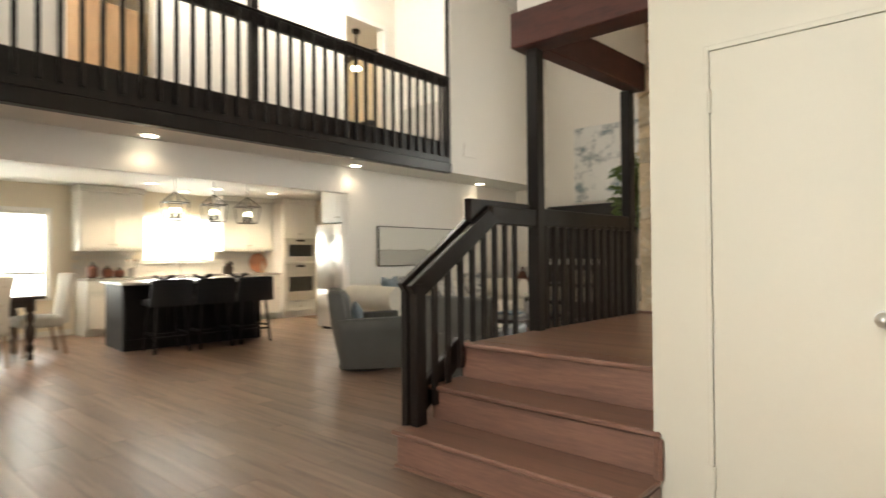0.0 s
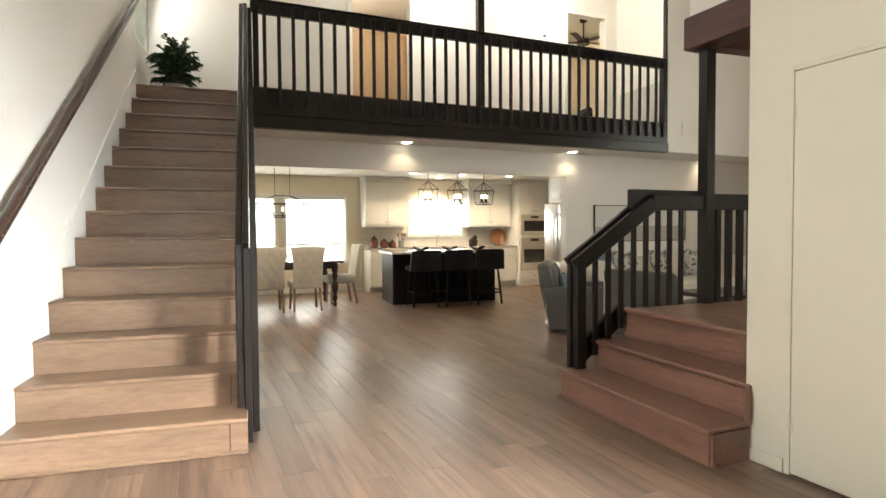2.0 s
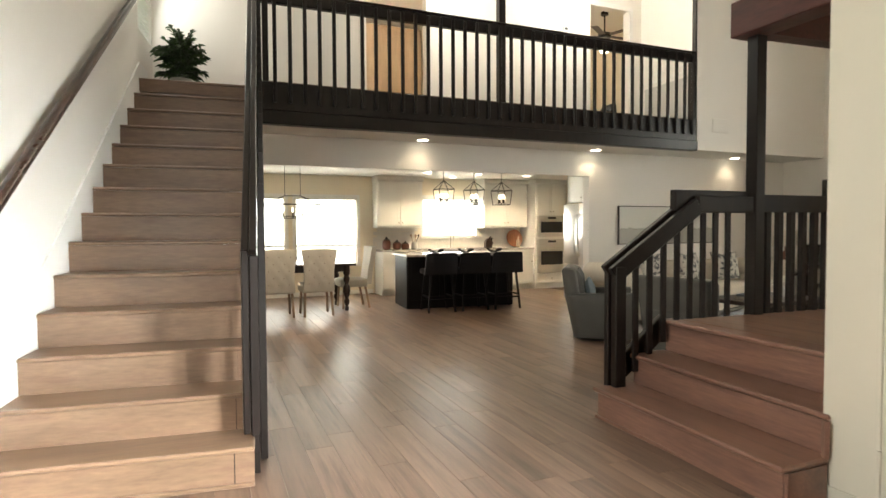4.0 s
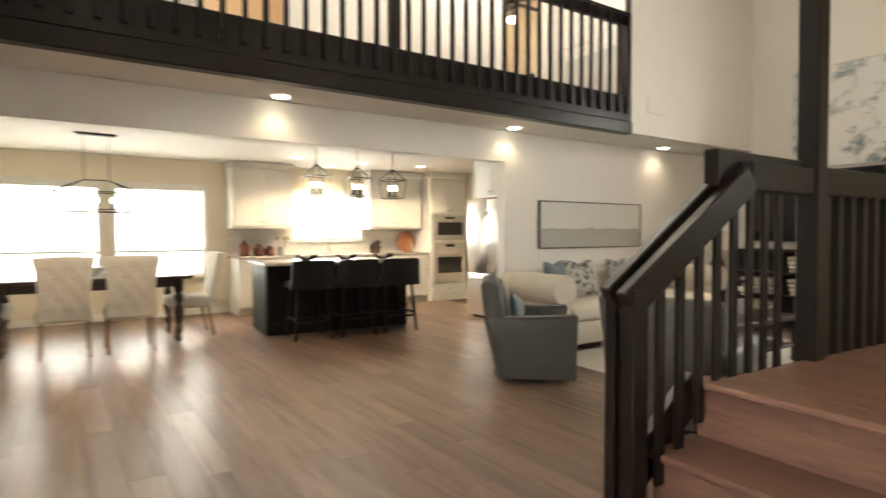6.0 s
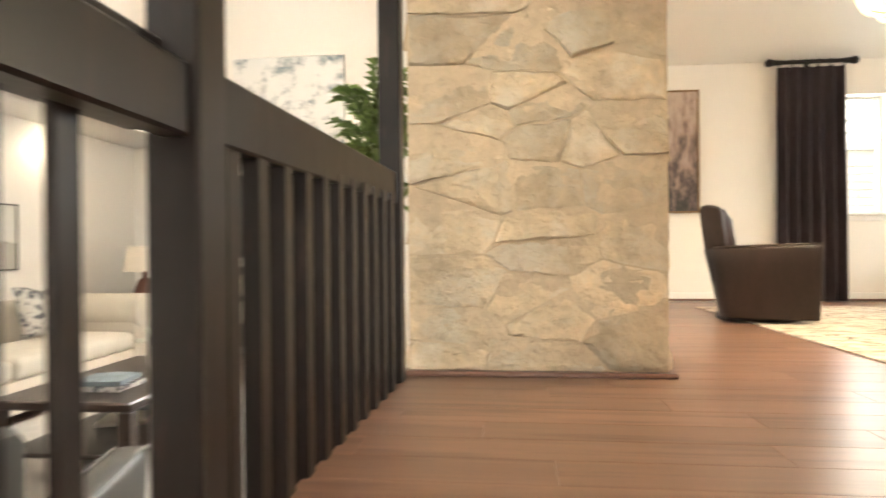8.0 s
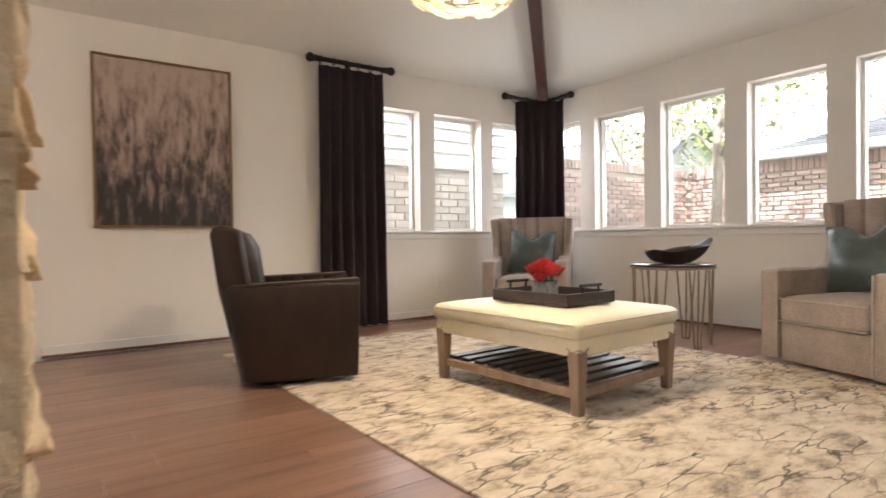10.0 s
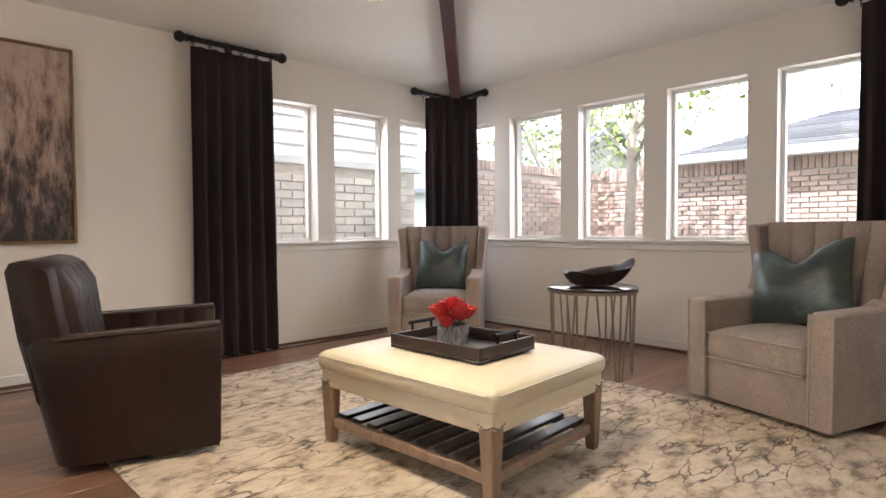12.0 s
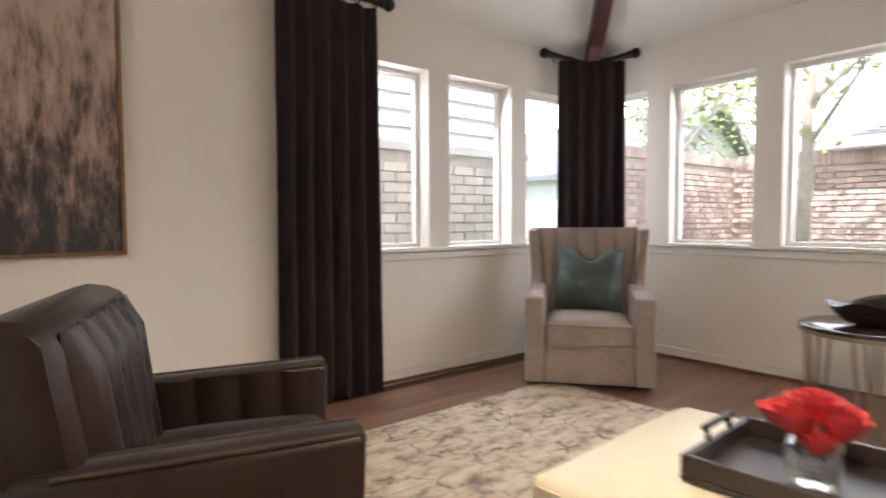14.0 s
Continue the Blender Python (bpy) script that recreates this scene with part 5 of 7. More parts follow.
def brick_run(parent, along, a0, a1, z0, z1, c, face, mat, bw=0.2, bh=0.067, joint=0.011, keep=300):
    """Bricks proud of a backing: the nearest as pieces, the rest joined."""
    rn = random.Random(int(a0 * 10))
    bm = B()
    box(bm, 0, bw - joint, 0, 0.03, 0, bh - joint, bevel=0.003)
    if along == "y":
        bm.transform(Matrix.Rotation(math.pi / 2, 4, "Z"))
    me = bpy.data.meshes.new("brick")
    bm.to_mesh(me)
    bm.free()
    me.materials.append(mat)
    spots = []
    rows = int((z1 - z0) / bh)
    for j in range(rows):
        u = a0 - (bw / 2 if j % 2 else 0)
        while u < a1 - 0.02:
            if u >= a0 - 0.001 and u + bw <= a1 + 0.02:
                spots.append((u, z0 + j * bh))
            u += bw
    spots.sort(key=lambda s: -s[1])
    rest = B()
    for i, (u, z) in enumerate(spots):
        pr = rn.uniform(0, 0.006)
        off = c + face * pr - (0.03 if face > 0 else 0) if along == "x" else c + face * pr + (0.03 if face > 0 else 0)
        loc = (u, off, z) if along == "x" else (off, u, z)
        if i < keep:
            ob = new("brick", me)
            ob.location = loc
            ob.parent = parent
        else:
            if along == "x":
                box(rest, u, u + bw - joint, off, off + 0.03, z, z + bh - joint)
            else:
                box(rest, off - 0.03, off, u, u + bw - joint, z, z + bh - joint)
    if len(rest.verts):
        tagged(part("brickwork", rest, mat, parent), kind="stuff")
    else:
        rest.free()


FZ = 2.50
fence = thing("brick_garden_wall", pose(0, 0, 0), "red brick garden wall with a soldier-course top", "brick wall", "garden walls")
bm = B()
box(bm, 7.915, 8.1, 2.0, 9.1, -0.3, FZ)
part("core", bm, JOINT, fence)
fence2 = thing("brick_garden_wall", pose(0, 0, 0), "red brick return of the garden wall", "brick wall", "garden walls")
bm = B()
box(bm, 4.9, 7.9, 9.015, 9.2, -0.3, FZ)
part("core", bm, JOINT, fence2)
house_n = thing("neighbour_house", pose(0, 0, 0), "cream painted brick house with pale lap siding above", "house")
bm = B()
box(bm, -3.0, 4.8, 10.02, 10.3, -0.3, 2.45)
part("wall", bm, JOINT, house_n)
for k in range(9):
    bm = B()
    z = 2.50 + k * 0.165
    prism(bm, [(10.0, z), (9.965, z), (9.99, z + 0.175), (10.02, z + 0.175)], "x", -3.0, 4.85)
    part("siding_board", bm, SIDING, house_n)
bm = B()
box(bm, -3.0, 4.85, 9.93, 10.02, 2.43, 2.505, bevel=0.005)
part("fascia", bm, SIDING, house_n)
house_e = thing("neighbour_house", pose(0, 0, 0), "brick house with a grey shingle roof beyond the garden wall", "house")
bm = B()
box(bm, 8.11, 12.2, -2.0, 7.6, -0.3, 2.5)
part("wall", bm, BRICK, house_e)
bm = B()
ev = [bm.verts.new(p) for p in ((7.62, -2.4, 2.62), (7.62, 7.95, 2.62), (12.4, 7.95, 2.62), (12.4, -2.4, 2.62))]
rg = [bm.verts.new(p) for p in ((10.0, -2.4, 3.42), (10.0, 6.2, 3.42))]
bm.faces.new((ev[0], ev[1], rg[1], rg[0])), bm.faces.new((ev[1], ev[2], rg[1])), bm.faces.new((ev[2], ev[3], rg[0], rg[1])), bm.faces.new((ev[0], rg[0], ev[3])), bm.faces.new(ev[::-1])
bmesh.ops.recalc_face_normals(bm, faces=bm.faces[:])
part("roof", bm, SHINGLE, house_e)
for k in range(17):
    f = (k + 0.3) / 17
    bm = B()
    bar(bm, (7.62 + 2.38 * f, -2.4, 2.632 + 0.8 * f), (7.62 + 2.38 * f, 7.9 - 1.7 * f, 2.632 + 0.8 * f), 0.155, 0.012, up=(-0.22, 0, 0.97))
    part("shingle_course", bm, SHINGLE, house_e)
bm = B()
box(bm, 7.54, 7.64, -2.4, 7.97, 2.53, 2.66, bevel=0.02)
part("gutter", bm, SIDING, house_e)
house_ne = thing("neighbour_house", pose(0, 0, 0), "pale gabled house with a grey shingle roof", "house")
bm = B()
prism(bm, [(10.6, -0.3), (10.6, 2.9), (13.0, 4.2), (15.5, 2.9), (15.5, -0.3)], "y", 12.0, 20.0)
part("wall", bm, SIDING, house_ne)
for s, x in ((1, 10.3), (-1, 15.8)):
    bm = B()
    prism(bm, [(x, 2.7), (x, 2.82), (13.0, 4.42), (13.0, 4.28)], "y", 11.6, 20.0)
    part("roof", bm, SHINGLE, house_ne)


def tree(at, h, crown_r, seed, label, lean=0.0):
    rt = random.Random(seed)
    t = thing("tree", pose(*at), label, "tree", "garden trees")
    bm = B()
    prev, r = Vector((0, 0, 0)), 0.085
    n = 6
    for i in range(n):
        nxt = prev + Vector((rt.uniform(-0.05, 0.05) + lean, rt.uniform(-0.05, 0.05), h * 0.55 / n))
        rod(bm, prev, nxt, r, 10, r * 0.93)
        prev, r = nxt, r * 0.93
    tips = []
    def limb(p, d, ln, r, depth):
        q = p + d * ln
        rod(bm, p, q, r, 6, r * 0.6)
        if depth == 0:
            tips.append(q)
            return
        for _ in range(3):
            nd = (d + Vector((rt.uniform(-0.7, 0.7), rt.uniform(-0.7, 0.7), rt.uniform(-0.1, 0.5)))).normalized()
            limb(q, nd, ln * rt.uniform(0.6, 0.85), r * 0.6, depth - 1)
        tips.append(q)
    for k in range(5):
        a = 2 * math.pi * k / 5 + rt.uniform(-0.4, 0.4)
        limb(prev - Vector((0, 0, rt.uniform(0, h * 0.18))), Vector((math.cos(a) * 0.8, math.sin(a) * 0.8, rt.uniform(0.5, 1.0))).normalized(), h * 0.17, r * 0.6, 2)
    part("trunk", bm, BARK, t, smooth=True)
    verts, faces = [], []
    for tip in tips:
        for _ in range(30):
            c = tip + Vector((rt.gauss(0, 1), rt.gauss(0, 1), rt.gauss(0, 0.8))) * crown_r * 0.2
            d = Vector((rt.uniform(-1, 1), rt.uniform(-1, 1), rt.uniform(-1, 0.4))).normalized()
            s = d.cross(Vector((rt.uniform(-1, 1), rt.uniform(-1, 1), rt.uniform(-1, 1)))).normalized()
            ln, wd = rt.uniform(0.06, 0.12), rt.uniform(0.025, 0.045)
            i = len(verts)
            verts += [tuple(c), tuple(c + d * ln * 0.5 + s * wd), tuple(c + d * ln), tuple(c + d * ln * 0.5 - s * wd)]
            faces.append((i, i + 1, i + 2, i + 3))
    me = bpy.data.meshes.new("crown")
    me.from_pydata(verts, [], faces)
    me.materials.append(TREELEAF)
    cr = new("crown", me)
    cr.parent = t
    return t


tree((6.25, 7.55, 0.3), 5.2, 1.7, 2, "slim pale-barked garden tree with light green leaves")
tree((8.8, 10.6, -0.3), 6.5, 2.2, 4, "leafy tree behind the garden wall")
tree((13.5, 11.0, -0.3), 6.8, 2.4, 6, "leafy tree behind the garden wall")
# glowing panels stand in for the overbright white sky
for args in ((45, 45.2, -60, 80, -2, 40), (-60, 45, 45, 45.2, -2, 40)):
    bm = B()
    box(bm, *args)
    tagged(obj("backdrop", bm, material("sky_glow", (0.9, 0.93, 0.95), 1.0, emit=(0.95, 0.98, 1.0), strength=2.3)), kind="structure")
tree((17.5, 9.2, -0.3), 9.5, 3.4, 9, "tall tree beyond the neighbouring roofs")


# ---- hall: closet door, plant, stair things ----
door = tagged(new("door_1"), "flush cream painted closet door with a round knob", "door", kind="structure")
bm = B()
box(bm, -0.575, 0.060, 1.996, 2.032, 0.012, 2.073, bevel=0.003)
part("leaf", bm, CREAM, door)
bm = B()
for args in ((-0.60, -0.579, 1.9975, 2.05, 0, 2.10), (0.064, 0.085, 1.9975, 2.05, 0, 2.10), (-0.579, 0.064, 1.9975, 2.05, 2.077, 2.10)):
    box(bm, *args, bevel=0.002)
part("jamb", bm, CREAM, door)
for z in (0.27, 1.86):
    bm = B()
    rod(bm, (-0.577, 1.992, z - 0.05), (-0.577, 1.992, z + 0.05), 0.008, 10), box(bm, -0.60, -0.56, 1.9935, 1.9955, z - 0.05, z + 0.05)
    part("hinge", bm, CREAM, door, smooth=True)
bm = B()
rod(bm, (0.0, 1.994, 0.976), (0.0, 1.97, 0.976), 0.012, 12), ball(bm, (0.0, 1.95, 0.976), 0.028, 16), rod(bm, (0.0, 1.996, 0.976), (0.0, 1.991, 0.976), 0.032, 18)
part("knob", bm, NICKEL, door, smooth=True)
# unseen glazed door further along, added as the opening for the entry lamp
entry = tagged(new("door_2"), "unseen glazed door added beside the closet to let in light", "door", kind="structure")
for args in ((0.95, 1.02, 0, 2.1), (1.88, 1.95, 0, 2.1), (1.02, 1.88, 0, 0.12), (1.02, 1.88, 2.02, 2.1)):
    bm = B()
    box(bm, args[0], args[1], 2.03, 2.07, args[2], args[3], bevel=0.003)
    part("door_stile", bm, CREAM, entry)
bm = B()
box(bm, 1.02, 1.88, 2.047, 2.053, 0.12, 2.02)
g = part("pane", bm, PANE, entry)
g.visible_shadow = False


def palm(m, label, n, reach, up, seed, leaf_mat, pot=None, stem=0.0):
    rp = random.Random(seed)
    t = thing("potted_plant", m, label, "plant")
    if pot:
        bm = B()
        lathe(bm, [(pot[0] * 0.72, 0.0), (pot[0], pot[1]), (pot[0] * 1.06, pot[1]), (pot[0] * 1.06, pot[1] + 0.015), (pot[0] * 0.9, pot[1] + 0.015), (pot[0] * 0.88, pot[1] - 0.03)], 20)
        part("pot", bm, CERAMIC, t, smooth=True)
    if stem:
        bm = B()
        for k in range(3):
            rod(bm, (0.02 * k - 0.02, 0, 0.1), (0.03 * k - 0.03, 0.02 * k, stem), 0.014, 8, 0.009)
        part("stem", bm, BARK, t, smooth=True)
    verts, faces = [], []
    for k in range(n):
        a = rp.uniform(0, 2 * math.pi)
        el = rp.uniform(0.05, 1.25)
        ln = reach * rp.uniform(0.65, 1.1)
        prev = Vector((0, 0, max(stem, pot[1] if pot else 0) + rp.uniform(0, up)))
        d = Vector((math.cos(a) * math.cos(el), math.sin(a) * math.cos(el), math.sin(el)))
        for s in range(5):
            nxt = prev + d * ln / 5
            side = d.cross(Vector((0, 0, 1))).normalized()
            for sd in (-1, 1, 0):
                ld = (d + side * sd * 0.9 + Vector((0, 0, rp.uniform(-0.3, 0.2)))).normalized()
                ll, lw = ln * rp.uniform(0.30, 0.5), rp.uniform(0.010, 0.018)
                sv = ld.cross(Vector((rp.uniform(-0.3, 0.3), rp.uniform(-0.3, 0.3), 1))).normalized()
                i = len(verts)
                mid = nxt + ld * ll * 0.45
                verts += [tuple(nxt), tuple(mid + sv * lw + Vector((0, 0, 0.012))), tuple(nxt + ld * ll + Vector((0, 0, -0.02))), tuple(mid - sv * lw + Vector((0, 0, 0.012)))]
                faces += [(i, i + 1, i + 2), (i, i + 2, i + 3)]
            prev = nxt
            d = (d + Vector((0, 0, -0.11))).normalized()
    me = bpy.data.meshes.new("foliage")
    me.from_pydata(verts, [], faces)
    me.materials.append(leaf_mat)
    f = new("foliage", me)
    f.parent = t
    return t


palm(pose(-6.05, -0.98, U), "bushy green parlour palm at the top of the stairs", 130, 0.22, 0.34, 4, LEAF, pot=(0.11, 0.08))
palm(pose(-2.36, 5.5, 0.0), "tall leafy green plant beside the stone pier", 90, 0.24, 0.72, 12, YOUNGLEAF, pot=(0.17, 0.30), stem=1.45)

# blinds of the stair window
bl = thing("window_blind", SW, "white slatted blind in the stair window", "blind", "window blinds")
for k in range(28):
    bm = B()
    z = 3.50 + k * 0.05
    bar(bm, (-4.2, -0.035, z), (-3.66, -0.035, z), 0.045, 0.003, up=(0, 0.5, 0.86))
    part("slat", bm, BLIND, bl)

# recessed lamps
for group, cans, zc in (("gallery downlights", CANS_LOW, 2.445), ("kitchen downlights", CANS_KITCHEN, 2.40)):
    for cx, cy in cans:
        t = thing("recessed_light", pose(cx, cy, zc), "lit recessed ceiling downlight", "ceiling light", group)
        bm = B()
        lathe(bm, [(0.055, -0.002), (0.09, -0.006), (0.092, 0.0)], 24)
        part("trim_ring", bm, TRIM, t, smooth=True)
        bm = B()
        lathe(bm, [(0.066, -0.010), (0.068, -0.007)], 24)
        part("lens", bm, LENS, t)

# upstairs: doors, thermostat, fan, wainscot rail
for i, (y0, y1, zt2, ang) in enumerate(((1.26, 2.12, 4.95, 78), (4.88, 5.65, 4.83, 84))):
    d = tagged(new("door_%d" % (3 + i)), "open honey-oak bedroom door", "door", kind="structure")
    bm = B()
    for args in ((y0 - 0.07, y0, U, zt2 + 0.07), (y1, y1 + 0.07, U, zt2 + 0.07), (y0, y1, zt2, zt2 + 0.07)):
        box(bm, -6.5, -6.482, args[0], args[1], args[2], args[3], bevel=0.003)
    part("casing", bm, TRIM, d)
    bm = B()
    w = y1 - y0 - 0.02
    box(bm, 0, w, -0.02, 0.02, U + 0.012, zt2 - 0.01, bevel=0.003)
    for zz0, zz1 in ((U + 0.2, U + 0.85), (U + 1.0, zt2 - 0.15)):
        for xx0, xx1 in ((0.1, w / 2 - 0.05), (w / 2 + 0.05, w - 0.1)):
            box(bm, xx0, xx1, 0.021, 0.028, zz0, zz1, bevel=0.003), box(bm, xx0, xx1, -0.028, -0.021, zz0, zz1, bevel=0.003)
    bm.transform(Matrix.Translation((-6.66, y0 + 0.02, 0)) @ Matrix.Rotation(radians(90 + ang), 4, "Z"))
    leaf = part("leaf", bm, HONEY, d)
    bm = B()
    p = Matrix.Translation((-6.66, y0 + 0.02, 0)) @ Matrix.Rotation(radians(90 + ang), 4, "Z") @ Vector((w - 0.07, 0.055, U + 0.95))
    ball(bm, p, 0.03, 12)
    part("knob", bm, BLACKMETAL, leaf, smooth=True)
wr = thing("bedroom_wardrobe", pose(-9.6, 2.2, U), "honey-oak panelled wardrobe in the far bedroom", "wardrobe")
bm = B()
box(bm, -0.3, 0.3, -1.1, 0.9, 0.0, 2.2, bevel=0.01)
part("body", bm, HONEY, wr)
for y in (-1.05, -0.4, 0.25):
    bm = B()
    box(bm, 0.301, 0.325, y, y + 0.6, 0.06, 2.12, bevel=0.004)
    part("door", bm, HONEY, wr)
th = thing("thermostat", pose(-6.498, 4.42, 4.38), "white thermostat with a dark display on the gallery wall", "thermostat")
bm = B()
box(bm, 0, 0.025, -0.055, 0.055, -0.05, 0.05, bevel=0.006)
part("case", bm, TRIM, th)
bm = B()
box(bm, 0.0251, 0.027, -0.03, 0.03, -0.01, 0.032)
part("display", bm, BLACKBAR, th)
fan = thing("ceiling_fan", pose(-7.9, 6.27, 4.90), "dark ceiling fan with a lit glass bowl", "ceiling fan")
bm = B()
rod(bm, (0, 0, -0.2), (0, 0, 0.49), 0.015, 8), rod(bm, (0, 0, 0.44), (0, 0, 0.495), 0.07, 16), lathe(bm, [(0.06, -0.02), (0.12, 0.0), (0.12, 0.09), (0.05, 0.12)], 18)
part("motor", bm, BLACKMETAL, fan, smooth=True)
for k in range(5):
    a = 2 * math.pi * k / 5 + 0.3
    bm = B()
    bar(bm, (0.12 * math.cos(a), 0.12 * math.sin(a), 0.05), (0.62 * math.cos(a), 0.62 * math.sin(a), 0.05), 0.13, 0.01, up=(0.1, 0, 1), bevel=0.003)
    part("blade", bm, TABLEWOOD, fan)
bm = B()
ball(bm, (0, 0, -0.22), 0.09, 16, 0.6)
part("glass_bowl", bm, BULB, fan, smooth=True)
bm = B()
box(bm, -6.48, -5.42, 5.882, 5.90, U + 0.72, U + 0.76, bevel=0.004), box(bm, -6.48, -5.42, 5.882, 5.90, U + 0.84, U + 0.86, bevel=0.004)
fixed("trim", bm, TRIM)
# low panel in a darker grey than the wall
bm = B()
box(bm, -6.40, -5.5, 5.886, 5.90, U + 0.02, U + 0.66, bevel=0.004)
fixed("trim_panel", bm, material("grey_wainscot", (0.55, 0.53, 0.49), 0.5, vary=0.04), "grey wainscot panel")
bm = B()
prism(bm, [(-0.20, 0.0), (-0.19, 0.14), (0.02, 0.22), (0.10, 0.33), (0.17, 0.34), (0.20, 0.0)], "x", -0.14, 0.14, bevel=0.03)
single("floor_bag", bm, STOOL, "slumped black bag on the gallery floor beside a door", "bag", smooth=True, m=pose(-6.25, 4.93, U))
vent = thing("air_vent", pose(-5.258, 6.28, 2.82), "white slotted air vent on the upper wall", "vent")
bm = B()
box(bm, 0, 0.012, -0.16, 0.16, -0.10, 0.10, bevel=0.003)
part("frame", bm, WALL, vent)
for k in range(6):
    bm = B()
    box(bm, 0.0122, 0.016, -0.14, 0.14, -0.078 + k * 0.028, -0.066 + k * 0.028)
    part("slat", bm, WALL, vent)

# ---- den ----
ART2 = picture("pale_abstract", [(0.31, (0.02, 0.024, 0.03)), (0.39, (0.16, 0.22, 0.25)), (0.44, (0.45, 0.46, 0.46)), (0.50, (0.74, 0.73, 0.70))], 2.2, (1, 1, 1.2))
framed("large_abstract_canvas", "large pale abstract canvas with grey and black blots", "x", -4.70, -3.38, 2.13, 3.44, NW - 0.003, -1, TRIM, ART2, t=0.04, w=0.004)
ART3 = picture("misty_landscape", [(0.30, (0.64, 0.62, 0.55)), (0.485, (0.60, 0.58, 0.50)), (0.52, (0.14, 0.13, 0.11)), (0.56, (0.40, 0.375, 0.32))], 5.0, (0.4, 0.9, 0.5), level=(-0.29, 0.29, 1.7, -2.4))
framed("landscape_painting", "wide misty grey-green landscape in a thin dark frame", "y", 4.98, 6.90, 1.07, 1.655, -5.947, 1, material("worn_dark_frame", (0.06, 0.05, 0.04), 0.5), ART3, t=0.035, w=0.012)


GREYPIPE = material("grey_piping", (0.10, 0.097, 0.09), 0.5, vary=0.1)
tub_chair(pose(-4.69, 3.61, 0, 0, 0, 141) @ Matrix.Scale(0.955, 4, (0, 0, 1)), GREYLEATHER, GREYPIPE, "charcoal leather swivel tub chair on the den floor", "charcoal tub chairs")
tub_chair(pose(-3.13, 3.55, 0, 0, 0, 193) @ Matrix.Scale(0.955, 4, (0, 0, 1)), GREYLEATHER, GREYPIPE, "charcoal leather swivel tub chair behind the platform railing", "charcoal tub chairs")
single("lumbar_cushion", cushion(0.42, 0.26, 0.12, 0.02), BLUECUSH, "blue-grey lumbar cushion on a swivel chair", "cushion", smooth=True, m=pose(-4.69, 3.61, 0.46, 0, 0, 141) @ pose(0, 0.03, 0, -12, 0, 0))

sofa = thing("rolled_arm_sofa", pose(-5.43, 5.88, 0, 0, 0, 90), "cream fabric rolled-arm sofa against the den wall", "sofa")
bm = B()
box(bm, -1.42, 1.42, -0.40, 0.42, 0.08, 0.32, bevel=0.02, seg=2)
part("base", bm, SOFA, sofa, smooth=True)
bm = B()
box(bm, -1.42, 1.42, 0.24, 0.46, 0.322, 0.82, bevel=0.07, seg=3)
part("backrest", bm, SOFA, sofa, smooth=True)
for s in (-1, 1):
    bm = B()
    box(bm, s * 1.40 - 0.09, s * 1.40 + 0.09, -0.42, 0.44, 0.08, 0.66, bevel=0.03, seg=2)
    rod(bm, (s * 1.43, -0.45, 0.67), (s * 1.43, 0.44, 0.67), 0.16, 24)
    part("rolled_arm", bm, SOFA, sofa, smooth=True)
    bm = B()
    soft_box(bm, min(0.012 * s, 1.305 * s), max(0.012 * s, 1.305 * s), -0.43, 0.235, 0.323, 0.48, 0.05, 0.03)
    part("seat_cushion", bm, SOFA, sofa, smooth=True)
    for q in (-1, 1):
        bm = B()
        lathe(bm, [(0.02, 0.0), (0.035, 0.05), (0.03, 0.079)], 12, at=(s * 1.33, q * 0.36, 0))
        part("foot", bm, TABLEWOOD, sofa)
for (dx, dy, rz, mt, lb) in ((-1.0, 0.02, 18, BLUECUSH, "blue-grey chevron cushion on the sofa"), (-0.58, 0.08, -8, PATTERN, "grey and cream patterned cushion on the sofa"), (0.15, 0.08, 5, PATTERN, "grey and cream patterned cushion on the sofa"), (0.85, 0.05, -12, PATTERN, "grey and cream patterned cushion on the sofa")):
    single("sofa_cushion", cushion(0.46, 0.44, 0.16, 0.05), mt, lb, "cushion", "sofa cushions", True, pose(-5.43, 5.88, 0, 0, 0, 90) @ pose(dx, dy, 0.515, -16, 0, rz))
bm = B()
box(bm, -1.3, 1.3, -1.5, 1.5, 0.0, 0.012, bevel=0.003)
single("den_rug", bm, material("pale_den_rug", (0.55, 0.52, 0.47), 0.95, vary=0.15, big=3, fine=150, bump=0.4), "pale woven rug under the coffee table", "rug", m=pose(-3.75, 5.7, 0.001))
ct = thing("coffee_table", pose(-3.9, 5.55, 0.013), "dark wooden coffee table with a lower shelf", "coffee table")
bm = B()
box(bm, -0.4, 0.4, -0.62, 0.62, 0.40, 0.45, bevel=0.008)
part("tabletop", bm, TABLEWOOD, ct)
bm = B()
box(bm, -0.36, 0.36, -0.58, 0.58, 0.14, 0.165, bevel=0.004)
part("shelf", bm, TABLEWOOD, ct)
for sx in (-1, 1):
    for sy in (-1, 1):
        bm = B()
        box(bm, sx * 0.36 - 0.035, sx * 0.36 + 0.035, sy * 0.58 - 0.035, sy * 0.58 + 0.035, 0.0, 0.399, bevel=0.005)
        part("leg", bm, TABLEWOOD, ct)
